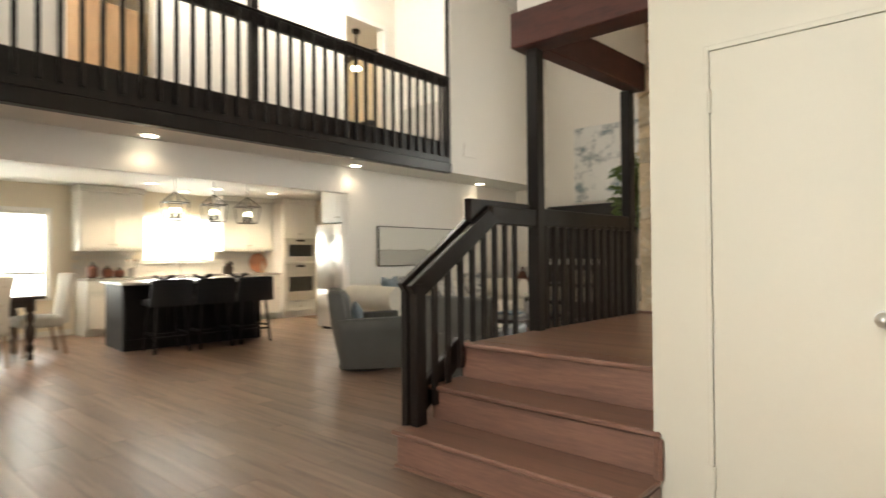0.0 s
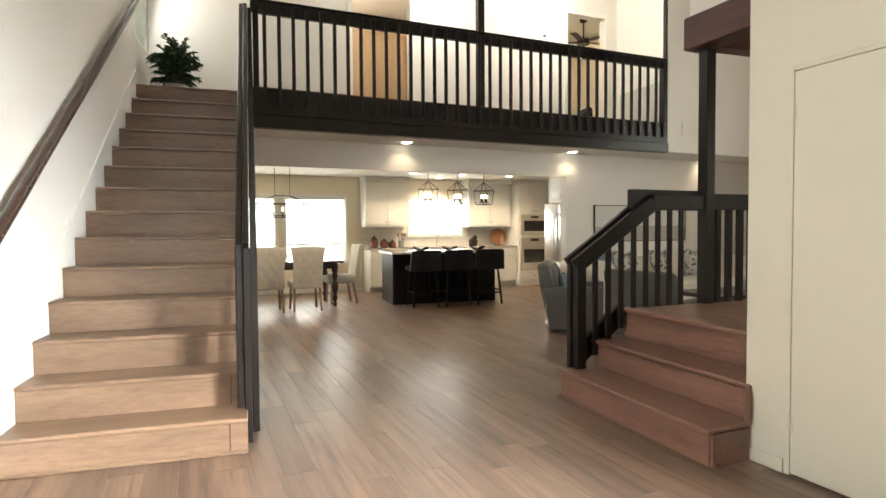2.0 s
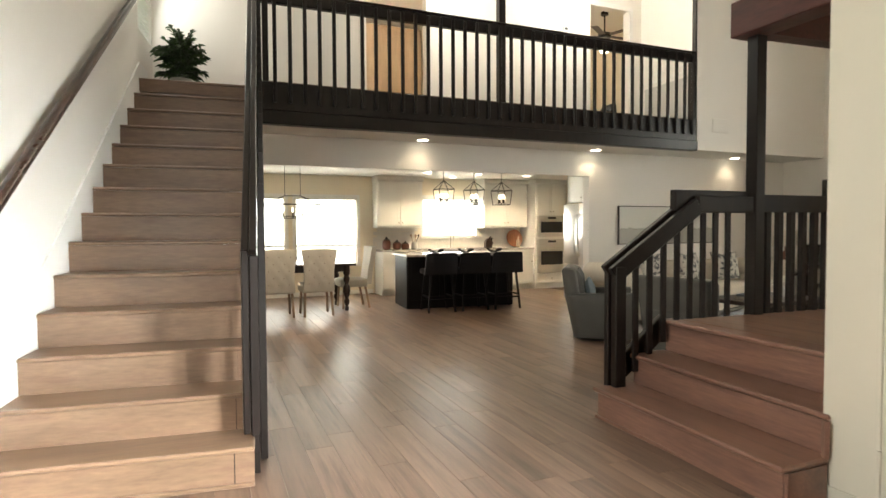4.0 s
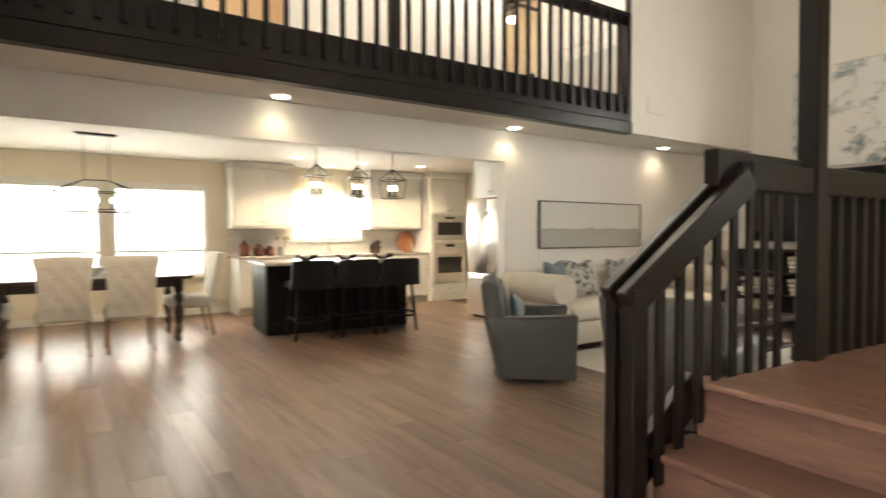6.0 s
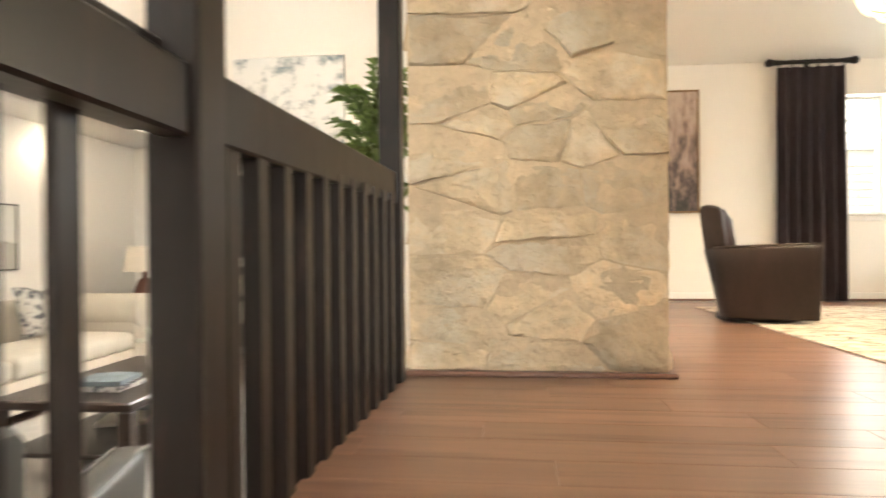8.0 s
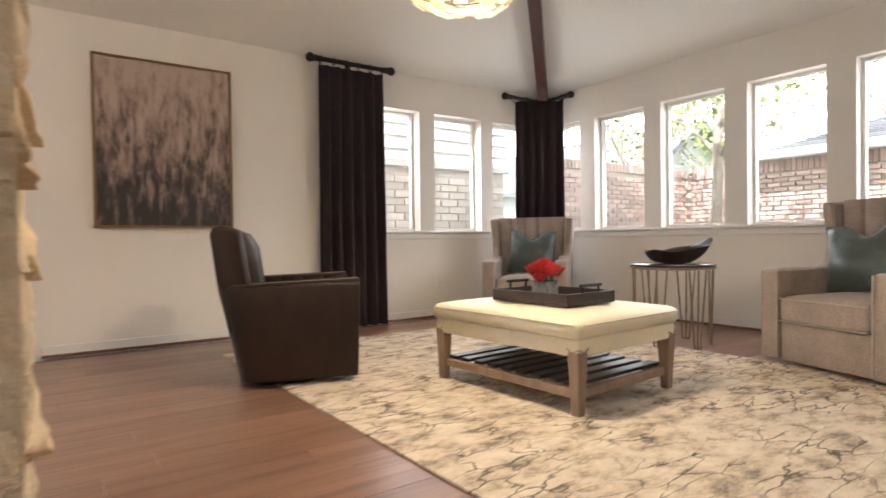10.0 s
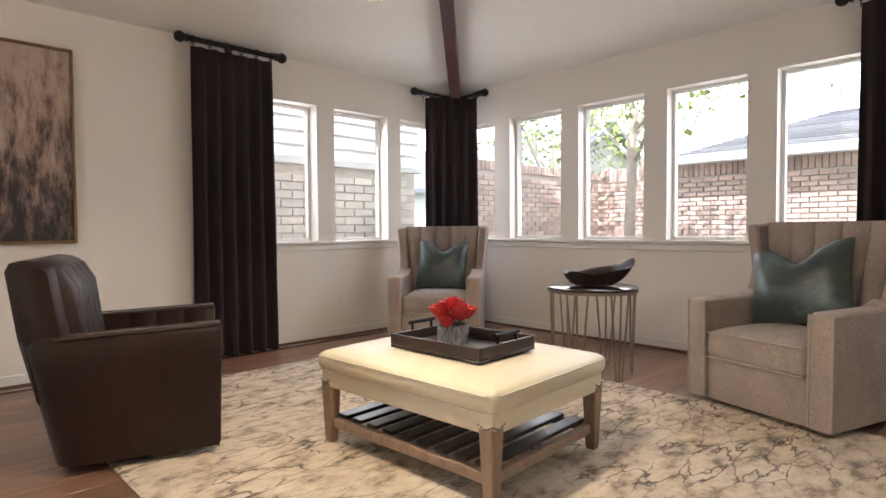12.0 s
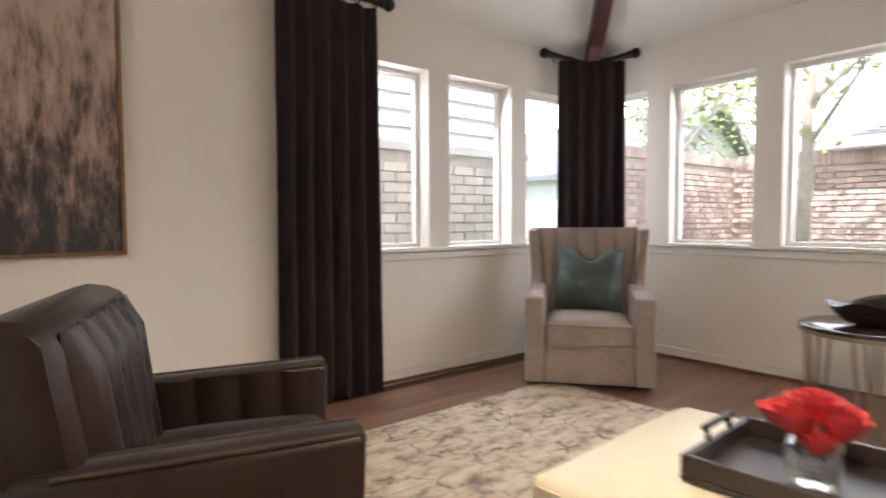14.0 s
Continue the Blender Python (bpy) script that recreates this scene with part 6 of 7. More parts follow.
for k, (dx, dy, w, z) in enumerate(((0.05, -0.3, 0.15, 0.451), (0.05, -0.3, 0.13, 0.481), (-0.05, 0.0, 0.14, 0.166))):
    bm = B()
    box(bm, -w, w, -0.12, 0.12, 0, 0.028, bevel=0.003)
    single("book", bm, (PATTERN, BLUECUSH, SOFA)[k], "closed hardback book on the coffee table", "book", "coffee table books", m=pose(-3.9 + dx, 5.55 + dy, 0.013 + z, 0, 0, 8 * k))
fl = thing("flower_vase", pose(-3.88, 5.75, 0.464), "white flowers in a small glass vase on the coffee table", "vase")
bm = B()
lathe(bm, [(0.05, 0.0), (0.065, 0.08), (0.05, 0.13), (0.055, 0.14)], 18)
part("vase_body", bm, CERAMIC, fl, smooth=True)
bm = B()
rb = random.Random(3)
for k in range(16):
    a, e = rb.uniform(0, 6.28), rb.uniform(0.1, 1.4)
    c = (0.10 * math.cos(a) * math.cos(e), 0.10 * math.sin(a) * math.cos(e), 0.17 + 0.09 * math.sin(e))
    for q in range(5):
        b = 2 * math.pi * q / 5
        ball(bm, (c[0] + 0.016 * math.cos(b), c[1] + 0.016 * math.sin(b), c[2] + 0.004 * (q % 2)), 0.014, 6, 0.6)
part("blossoms", bm, material("white_petal", (0.75, 0.74, 0.62), 0.7), fl)
dl = thing("table_lamp", pose(-5.35, 7.85, 0.0), "table lamp with a pale shade on an end table", "table lamp")
bm = B()
lathe(bm, [(0.07, 0.60), (0.10, 0.62), (0.13, 0.75), (0.06, 0.92), (0.02, 0.95), (0.02, 1.02)], 20)
part("lamp_body", bm, COPPER, dl, smooth=True)
bm = B()
lathe(bm, [(0.20, 1.02), (0.16, 1.28)], 24)
part("shade", bm, SOFA, dl, smooth=True)
bm = B()
box(bm, -0.25, 0.25, -0.25, 0.25, 0.56, 0.60, bevel=0.005)
for sx in (-0.21, 0.21):
    for sy in (-0.21, 0.21):
        box(bm, sx - 0.02, sx + 0.02, sy - 0.02, sy + 0.02, 0, 0.56)
part("end_table", bm, TABLEWOOD, dl)

# media wall: wall-mounted screen over a dark open console
SCREEN = material("dark_screen_glass", (0.010, 0.009, 0.009), 0.12, vary=0.1)
tv = thing("television", pose(-4.40, NW - 0.035, 1.14), "large black flat screen mounted on the den wall", "television")
bm = B()
box(bm, -0.84, 0.84, -0.02, 0.032, 0.0, 0.95, bevel=0.006)
part("frame", bm, BLACKBAR, tv)
bm = B()
box(bm, -0.825, 0.825, -0.025, -0.0205, 0.018, 0.935)
part("screen", bm, SCREEN, tv)
mc = thing("media_console", pose(-4.36, NW - 0.235, 0.0), "near-black open media console with pale baskets on its shelves", "console")
bm = B()
box(bm, -0.98, 0.98, -0.22, 0.22, 1.0, 1.04, bevel=0.005)
part("top", bm, TABLEWOOD, mc)
for x in (-0.94, -0.32, 0.32, 0.94):
    bm = B()
    box(bm, x - 0.03, x + 0.03, -0.20, 0.20, 0.0, 0.999, bevel=0.004)
    part("upright", bm, TABLEWOOD, mc)
bm = B()
box(bm, -0.91, 0.91, 0.201, 0.22, 0.05, 0.999)
part("back_panel", bm, TABLEWOOD, mc)
for z in (0.08, 0.40, 0.70):
    for x in (-0.63, 0.0, 0.63):
        bm = B()
        box(bm, x - 0.279, x + 0.279, -0.195, 0.20, z, z + 0.025, bevel=0.003)
        part("shelf", bm, TABLEWOOD, mc)
for k, (x, z) in enumerate(((-0.63, 0.105), (-0.63, 0.425), (0.0, 0.425), (0.63, 0.105), (0.0, 0.725), (0.63, 0.425))):
    bk = thing("storage_basket", pose(-4.36 + x, NW - 0.245, z + 0.001), "pale woven storage basket on a console shelf", "basket", "console baskets")
    for q in range(4):
        bm = B()
        box(bm, -0.2 - 0.006 * q, 0.2 + 0.006 * q, -0.15 - 0.004 * q, 0.15 + 0.004 * q, 0.056 * q, 0.056 * q + 0.050, bevel=0.012)
        part("band", bm, SOFA, bk)

# ---- kitchen and dining ----
def shaker(parent, x, y0, y1, z0, z1, handle=None):
    """A shaker door or drawer front looking along +x."""
    bm = B()
    box(bm, x, x + 0.018, y0 + 0.003, y1 - 0.003, z0 + 0.003, z1 - 0.003, bevel=0.002)
    d = part("door", bm, WHITECAB, parent)
    bm = B()
    w = min(0.055, (z1 - z0) * 0.28)
    for args in ((y0 + 0.004, y0 + w, z0 + 0.004, z1 - 0.004), (y1 - w, y1 - 0.004, z0 + 0.004, z1 - 0.004), (y0 + w, y1 - w, z0 + 0.004, z0 + w), (y0 + w, y1 - w, z1 - w, z1 - 0.004)):
        box(bm, x + 0.0181, x + 0.026, *args, bevel=0.002)
    part("rail_frame", bm, WHITECAB, d)
    if handle:
        bm = B()
        ball(bm, (x + 0.042, handle[0], handle[1]), 0.014, 8), rod(bm, (x + 0.026, handle[0], handle[1]), (x + 0.04, handle[0], handle[1]), 0.006, 6)
        part("knob", bm, BRONZE, d)


def upper(y0, y1, label):
    c = thing("wall_cabinet", pose(0, 0, 0), label, "kitchen cabinet", "white wall cabinets")
    bm = B()
    box(bm, -10.398, -10.06, y0, y1, 1.365, 2.30)
    part("body", bm, WHITECAB, c)
    bm = B()
    box(bm, -10.398, -10.0, y0 - 0.02, y1 + 0.02, 2.301, 2.395, bevel=0.012)
    part("crown", bm, WHITECAB, c)
    m = (y0 + y1) / 2
    shaker(c, -10.06, y0 + 0.01, m, 1.38, 2.28, (m - 0.04, 1.45))
    shaker(c, -10.06, m, y1 - 0.01, 1.38, 2.28, (m + 0.04, 1.45))
    bm = B()
    box(bm, -10.398, -10.04, y0, y1, 1.345, 1.3645, bevel=0.003)
    part("light_rail", bm, WHITECAB, c)


upper(2.41, 3.38, "white shaker wall cabinet with two doors")
upper(4.79, 5.87, "white shaker wall cabinet with two doors beside the oven tower")
for i, (y0, y1) in enumerate(((2.45, 3.02), (3.022, 3.62), (3.622, 4.50), (4.502, 5.19), (5.192, 5.89))):
    c = thing("base_cabinet", pose(0, 0, 0), "white shaker base cabinet with a drawer", "kitchen cabinet", "white base cabinets")
    bm = B()
    box(bm, -10.398, -9.82, y0, y1, 0.10, 0.868), box(bm, -10.398, -9.88, y0, y1, 0.0, 0.10)
    part("body", bm, WHITECAB, c)
    shaker(c, -9.82, y0 + 0.01, y1 - 0.01, 0.69, 0.85, ((y0 + y1) / 2, 0.77))
    shaker(c, -9.82, y0 + 0.01, y1 - 0.01, 0.12, 0.68, (y1 - 0.06, 0.60))
bm = B()
box(bm, -10.398, -9.79, 2.43, 5.89, 0.87, 0.905, bevel=0.005)
single("back_worktop", bm, GRANITE, "speckled granite worktop along the wall", "worktop")
# backsplash tiles
splash = fixed("backsplash", box(B(), -10.3995, -10.396, 2.41, 5.88, 0.906, 1.16), JOINT, "white subway tile backsplash")
bm = B()
box(bm, 0, 0.006, 0, 0.147, 0, 0.069, bevel=0.002)
tile_me = bpy.data.meshes.new("tile")
bm.to_mesh(tile_me)
bm.free()
tile_me.materials.append(TILE)
for j in range(6):
    for k in range(24):
        y = 2.42 + k * 0.15 - (0.075 if j % 2 else 0)
        z = 0.908 + j * 0.0735
        if y < 2.41 or y > 5.72 or (z > 1.09 and 3.25 < y < 4.80):
            continue
        ob = new("tile", tile_me)
        ob.location, ob.parent = (-10.3955, y, z), splash
# oven tower
ov = thing("oven_tower", pose(0, 0, 0), "white oven tower with a microwave over a wall oven", "oven")
bm = B()
box(bm, -10.39, -9.75, 5.895, 6.70, 0.0, 2.30), box(bm, -10.39, -9.70, 5.875, 6.70, 2.301, 2.395, bevel=0.012)
part("body", bm, WHITECAB, ov)
shaker(ov, -9.75, 5.92, 6.30, 1.63, 2.28, (6.26, 1.69)), shaker(ov, -9.75, 6.30, 6.68, 1.63, 2.28, (6.34, 1.69)), shaker(ov, -9.75, 5.92, 6.68, 0.12, 0.32, (6.30, 0.22))
for z0, z1, gz0, gz1, lb in ((1.14, 1.60, 1.23, 1.47, "microwave"), (0.34, 1.085, 0.52, 0.82, "wall_oven")):
    bm = B()
    box(bm, -9.75, -9.71, 5.945, 6.655, z0, z1, bevel=0.004)
    o = part(lb, bm, STEEL, ov, "stainless steel " + lb.replace("_", " "))
    bm = B()
    box(bm, -9.7099, -9.704, 6.02, 6.58, gz0, gz1, bevel=0.002)
    part("oven_glass", bm, BLACKGLASS, o)
    bm = B()
    rod(bm, (-9.67, 5.99, gz1 + 0.05), (-9.67, 6.61, gz1 + 0.05), 0.011, 8)
    for y in (6.03, 6.57):
        rod(bm, (-9.71, y, gz1 + 0.05), (-9.67, y, gz1 + 0.05), 0.008, 6)
    part("handle", bm, STEEL, o, smooth=True)
    bm = B()
    box(bm, -9.7099, -9.705, 6.20, 6.40, z1 - 0.075, z1 - 0.03)
    part("control_display", bm, BLACKGLASS, o)
# fridge, facing south
fr = thing("refrigerator", pose(-7.36, 5.72, 0), "stainless steel french-door refrigerator", "refrigerator")
bm = B()
box(bm, -0.44, 0.44, -0.36, 0.38, 0.05, 1.75, bevel=0.008)
part("body", bm, STEEL, fr)
for x0, x1, z0, z1 in ((-0.44, -0.004, 0.68, 1.75), (0.004, 0.44, 0.68, 1.75), (-0.44, 0.44, 0.06, 0.67)):
    bm = B()
    box(bm, x0, x1, -0.43, -0.362, z0, z1, bevel=0.012, seg=2)
    d = part("door", bm, STEEL, fr, smooth=True)
    bm = B()
    if z0 > 0.5:
        x = -0.05 if x0 < -0.1 else 0.05
        pts = [(x, -0.435, 0.82), (x, -0.475, 0.95), (x, -0.485, 1.2), (x, -0.475, 1.45), (x, -0.435, 1.58)]
    else:
        pts = [(-0.34, -0.435, 0.60), (-0.3, -0.475, 0.60), (0.3, -0.475, 0.60), (0.34, -0.435, 0.60)]
    for a, b in zip(pts, pts[1:]):
        rod(bm, a, b, 0.012, 8)
    part("handle", bm, STEEL, d, smooth=True)
bm = B()
box(bm, -0.42, 0.42, -0.33, 0.36, 0.0, 0.049)
part("plinth", bm, BLACKGLASS, fr)
oc = thing("over_fridge_cabinet", pose(-7.36, 5.72, 0), "white two-door cabinet above the refrigerator", "kitchen cabinet")
bm = B()
box(bm, -0.46, 0.46, -0.30, 0.38, 1.79, 2.39)
part("body", bm, WHITECAB, oc)
for x0, x1 in ((-0.45, -0.003), (0.003, 0.45)):
    bm = B()
    box(bm, x0, x1, -0.32, -0.301, 1.81, 2.30, bevel=0.003)
    d = part("door", bm, WHITECAB, oc)
    bm = B()
    for args in ((x0 + 0.002, x0 + 0.05, 1.812, 2.298), (x1 - 0.05, x1 - 0.002, 1.812, 2.298), (x0 + 0.05, x1 - 0.05, 1.812, 1.86), (x0 + 0.05, x1 - 0.05, 2.25, 2.298)):
        box(bm, args[0], args[1], -0.328, -0.3201, args[2], args[3], bevel=0.002)
    part("rail_frame", bm, WHITECAB, d)
    bm = B()
    ball(bm, (-0.04 if x0 < -0.1 else 0.04, -0.34, 1.87), 0.013, 8)
    part("knob", bm, BRONZE, d)
# island
isl = thing("kitchen_island", pose(-8.17, 3.25, 0, 0, 0, -5), "black painted kitchen island with end panel", "kitchen island")
bm = B()
box(bm, -0.45, 0.40, -0.95, 0.95, 0.0, 0.868, bevel=0.004)
part("body", bm, ISLAND, isl)
for k in range(3):
    bm = B()
    y = -0.94 + k * 0.63
    for args in ((y + 0.01, y + 0.07, 0.08, 0.85), (y + 0.55, y + 0.61, 0.08, 0.85), (y + 0.07, y + 0.55, 0.08, 0.15), (y + 0.07, y + 0.55, 0.78, 0.85)):
        box(bm, 0.4001, 0.415, *args, bevel=0.002)
    part("panel_frame", bm, ISLAND, isl)
bm = B()
box(bm, -0.47, 0.58, -1.0, 1.0, 0.87, 0.905, bevel=0.005)
single("island_worktop", bm, GRANITE, "speckled granite worktop of the island", "worktop", m=pose(-8.17, 3.25, 0, 0, 0, -5))


def bar_stool(m):
    c = thing("bar_stool", m, "black leather counter stool with a curved back", "stool", "island stools")
    bm = B()
    soft_box(bm, -0.25, 0.25, -0.22, 0.22, 0.60, 0.68, 0.03, 0.015)
    part("seat", bm, STOOL, c, smooth=True)
    bm = B()
    def g(side):
        return lambda u, v: (0.262 * math.sin((u - 0.5) * 2.3) / math.sin(1.15) * (1.06 - 0.10 * v), 0.17 + 0.10 * math.cos((u - 0.5) * 2.3) - 0.04 + side + 0.04 * v, 0.60 + 0.345 * v * (1 - 0.06 * (2 * u - 1) ** 6))
    o, n = grid_mesh(bm, 15, 7, g(0.0)), grid_mesh(bm, 15, 7, g(0.04))
    for i in range(14):
        bm.faces.new((o[-1][i], o[-1][i + 1], n[-1][i + 1], n[-1][i])), bm.faces.new((o[0][i], o[0][i + 1], n[0][i + 1], n[0][i]))
    for j in range(6):
        bm.faces.new((o[j][0], o[j + 1][0], n[j + 1][0], n[j][0])), bm.faces.new((o[j][-1], o[j + 1][-1], n[j + 1][-1], n[j][-1]))
    bmesh.ops.recalc_face_normals(bm, faces=bm.faces[:])
    part("backrest", bm, STOOL, c, smooth=True)
    for sx in (-1, 1):
        for sy in (-1, 1):
            bm = B()
            bar(bm, (sx * 0.22, sy * 0.22, 0.0), (sx * 0.17, sy * 0.17, 0.60), 0.03, 0.03, up=(1, 0, 0), bevel=0.003)
            part("leg", bm, STOOL, c)
    for s in (-1, 1):
        bm = B()
        bar(bm, (-0.20, s * 0.20, 0.2), (0.20, s * 0.20, 0.2), 0.02, 0.025), bar(bm, (s * 0.20, -0.20, 0.24), (s * 0.20, 0.20, 0.24), 0.02, 0.025)
        part("footrest", bm, STOOL, c)
    return c


s0 = bar_stool(pose(-7.50, 2.68, 0, 0, 0, -95))
for y in (3.25, 3.82):
    copy_thing(s0, pose(-7.50 + (y - 2.68) * 0.06, y, 0, 0, 0, -95))
for k, (x, y) in enumerate(((-7.75, 2.75), (-7.72, 3.28), (-7.68, 3.8))):
    bm = B()
    lathe(bm, [(0.06, 0.0), (0.13, 0.012), (0.14, 0.018), (0.05, 0.012)], 20)
    single("dinner_plate", bm, CERAMIC, "grey plate set on the island", "plate", "island plates", True, pose(x, y, 0.906))
    bm = B()
    def nap(u, v):
        a, b = u * 2 - 1, v * 2 - 1
        return (a * 0.12, b * 0.05 * (0.5 + abs(a)), 0.02 + 0.06 * max(0, abs(a) - 0.15) + 0.02 * math.sin(b * 6 + a * 3))
    grid_mesh(bm, 13, 7, nap)
    grid_mesh(bm, 13, 7, lambda u, v: tuple(Vector(nap(u, v)) - Vector((0, 0, 0.006))))
    single("napkin", bm, STOOL, "dark folded napkin on a plate", "napkin", "island napkins", True, pose(x, y, 0.912, 0, 0, 85))


def lantern(m, label, w, l, h, n, group):
    """A tapered open cage of thin iron bars with candle bulbs; l is along y."""
    c = thing("lantern_pendant", m, label, "pendant lamp", group)
    r = 0.006
    lo = [(sx * w * 0.38, sy * l * 0.42, 0) for sx, sy in ((-1, -1), (1, -1), (1, 1), (-1, 1))]
    hi = [(sx * w * 0.5, sy * l * 0.5, h * 0.62) for sx, sy in ((-1, -1), (1, -1), (1, 1), (-1, 1))]
    tp = [(0, sy * max(0, l - w) * 0.22, h) for sy in (-1, -1, 1, 1)]
    for i in range(4):
        j = (i + 1) % 4
        for a, b in ((lo[i], lo[j]), (hi[i], hi[j]), (lo[i], hi[i]), (hi[i], tp[i])):
            part("cage_bar", rod(B(), a, b, r, 5), BLACKMETAL, c)
    if l > w:
        part("cage_bar", rod(B(), tp[0], tp[2], r, 5), BLACKMETAL, c)
    bm = B()
    for sy in ((-1, 1) if l > w else (0,)):
        y = sy * max(0, l - w) * 0.22
        rod(bm, (0, y, h), (0, y, 2.40 - m.translation.z - 0.02), 0.004, 5)
    box(bm, -0.05, 0.05, -0.06 - max(0, l - w) * 0.25, 0.06 + max(0, l - w) * 0.25, 2.40 - m.translation.z - 0.022, 2.40 - m.translation.z, bevel=0.004)
    part("chain", bm, BLACKMETAL, c)
    bm = B()
    for k in range(n):
        if l > w:
            x, y = 0, -l * 0.36 + l * 0.72 * k / (n - 1)
        else:
            x, y = 0.05 * math.cos(6.283 * k / n), 0.05 * math.sin(6.283 * k / n)
        rod(bm, (x, y, 0.03), (x, y, 0.10), 0.011, 8)
        part("bulb", lathe(B(), [(0.006, 0.0), (0.016, 0.025), (0.006, 0.06), (0.001, 0.07)], 10, at=(x, y, 0.10)), BULB, c, smooth=True)
    rod(bm, (0, -l * 0.36, 0.03), (0, l * 0.36, 0.03), 0.006, 6)
    rod(bm, (-w * 0.36, 0, 0.0), (w * 0.36, 0, 0.0), 0.006, 6), rod(bm, (0, 0, 0), (0, 0, 0.03), 0.01, 6)
    part("candle_holders", bm, BLACKMETAL, c)
    return c


for y in (2.79, 3.33, 3.84):
    lantern(pose(-7.5, y, 1.72), "black iron lantern pendant over the island", 0.26, 0.26, 0.38, 4, "island pendants")
lantern(pose(-8.5, 0.55, 1.51), "long black iron lantern chandelier over the dining table", 0.30, 0.86, 0.36, 5, "dining lantern")

# sink tap, jars, knife block, board
bm = B()
rod(bm, (0, 0, 0), (0, 0, 0.3), 0.012, 10)
for k in range(8):
    a, b = math.pi * k / 8, math.pi * (k + 1) / 8
    rod(bm, (0.07 - 0.07 * math.cos(a), 0, 0.3 + 0.07 * math.sin(a)), (0.07 - 0.07 * math.cos(b), 0, 0.3 + 0.07 * math.sin(b)), 0.011, 8)
rod(bm, (0.14, 0, 0.3), (0.14, 0, 0.2), 0.013, 8)
single("sink_tap", bm, NICKEL, "tall nickel gooseneck tap at the sink", "tap", smooth=True, m=pose(-10.25, 4.10, 0.906))
for y, h in ((2.62, 0.24), (2.84, 0.18), (3.02, 0.15)):
    j = thing("canister", pose(-10.12, y, 0.906), "copper-brown lidded glass canister", "jar", "kitchen canisters")
    bm = B()
    lathe(bm, [(0.06, 0), (0.085, 0.03), (0.085, h * 0.7), (0.06, h * 0.8)], 18)
    part("jar", bm, COPPER, j, smooth=True)
    bm = B()
    lathe(bm, [(0.062, h * 0.8), (0.066, h * 0.86), (0.02, h * 0.92), (0.026, h), (0.005, h + 0.02)], 18)
    part("lid", bm, BLACKMETAL, j, smooth=True)
cr = thing("utensil_crock", pose(-10.12, 3.22, 0.906), "ceramic crock of wooden utensils", "utensil crock")
bm = B()
lathe(bm, [(0.055, 0), (0.065, 0.02), (0.06, 0.14), (0.063, 0.145)], 16)
part("crock", bm, CERAMIC, cr, smooth=True)
for k in range(5):
    bm = B()
    a = 1.25 * k
    rod(bm, (0, 0, 0.02), (0.08 * math.cos(a), 0.08 * math.sin(a), 0.27), 0.006, 6)
    ball(bm, (0.085 * math.cos(a), 0.085 * math.sin(a), 0.28), 0.022, 8, 1.4)
    part("utensil", bm, TABLEWOOD if k % 2 else OAKLEG, cr)
kb = thing("knife_block", pose(-10.1, 4.93, 0.906), "dark wooden knife block", "knife block")
bm = B()
prism(bm, [(-0.09, 0), (0.06, 0), (0.09, 0.12), (-0.02, 0.21), (-0.09, 0.14)], "x", -0.05, 0.05, bevel=0.004)
part("block", bm, TABLEWOOD, kb)
for k in range(6):
    bm = B()
    x = -0.03 + 0.03 * (k % 3)
    rod(bm, (x, 0.0 + 0.04 * (k // 3), 0.17 - 0.03 * (k // 3)), (x, 0.05 + 0.04 * (k // 3), 0.24 - 0.03 * (k // 3)), 0.01, 8)
    part("knife_handle", bm, BLACKMETAL, kb)
bm = B()
rod(bm, (0, 0, 0), (0.02, 0, 0), 0.20, 32)
single("round_board", bm, CUTBOARD, "round red-brown wooden board leaning on the backsplash", "board", m=pose(-10.33, 5.70, 0.906 + 0.197, 0, -10, 0))
bm = B()
lathe(bm, [(0.035, 0), (0.045, 0.02), (0.045, 0.14), (0.015, 0.19), (0.015, 0.24)], 14)
single("oil_bottle", bm, HONEY, "amber oil bottle by the round board", "bottle", smooth=True, m=pose(-10.15, 5.70, 0.906))

# glowing panel added to give the bright daylight beyond the kitchen windows
bm = B()
box(bm, -13.05, -13.0, -4.0, 8.0, -0.3, 4.5)
tagged(obj("backdrop", bm, material("daylight_glow", (0.9, 0.92, 0.9), 1.0, emit=(1.0, 1.0, 0.94), strength=2.6)), kind="structure")
# dining blinds
for i, (y0, y1, z0, z1) in enumerate(((-0.52, 0.63, 0.65, 1.93), (0.89, 2.05, 0.65, 1.93), (3.55, 4.74, 1.19, 1.95))):
    b = thing("window_blind", pose(0, 0, 0), "white slatted blind lowered in the window", "blind", "window blinds")
    n = int((z1 - z0) / 0.05)
    for k in range(n):
        bm = B()
        z = z0 + 0.02 + k * 0.05
        bar(bm, (-10.425, y0, z), (-10.425, y1, z), 0.045, 0.0025, up=(0.02, 0, 1.0))
        part("slat", bm, BLIND, b)
    bm = B()
    box(bm, -10.45, -10.40, y0, y1, z1 - 0.015, z1 + 0.03, bevel=0.003)
    part("head_rail", bm, BLIND, b)
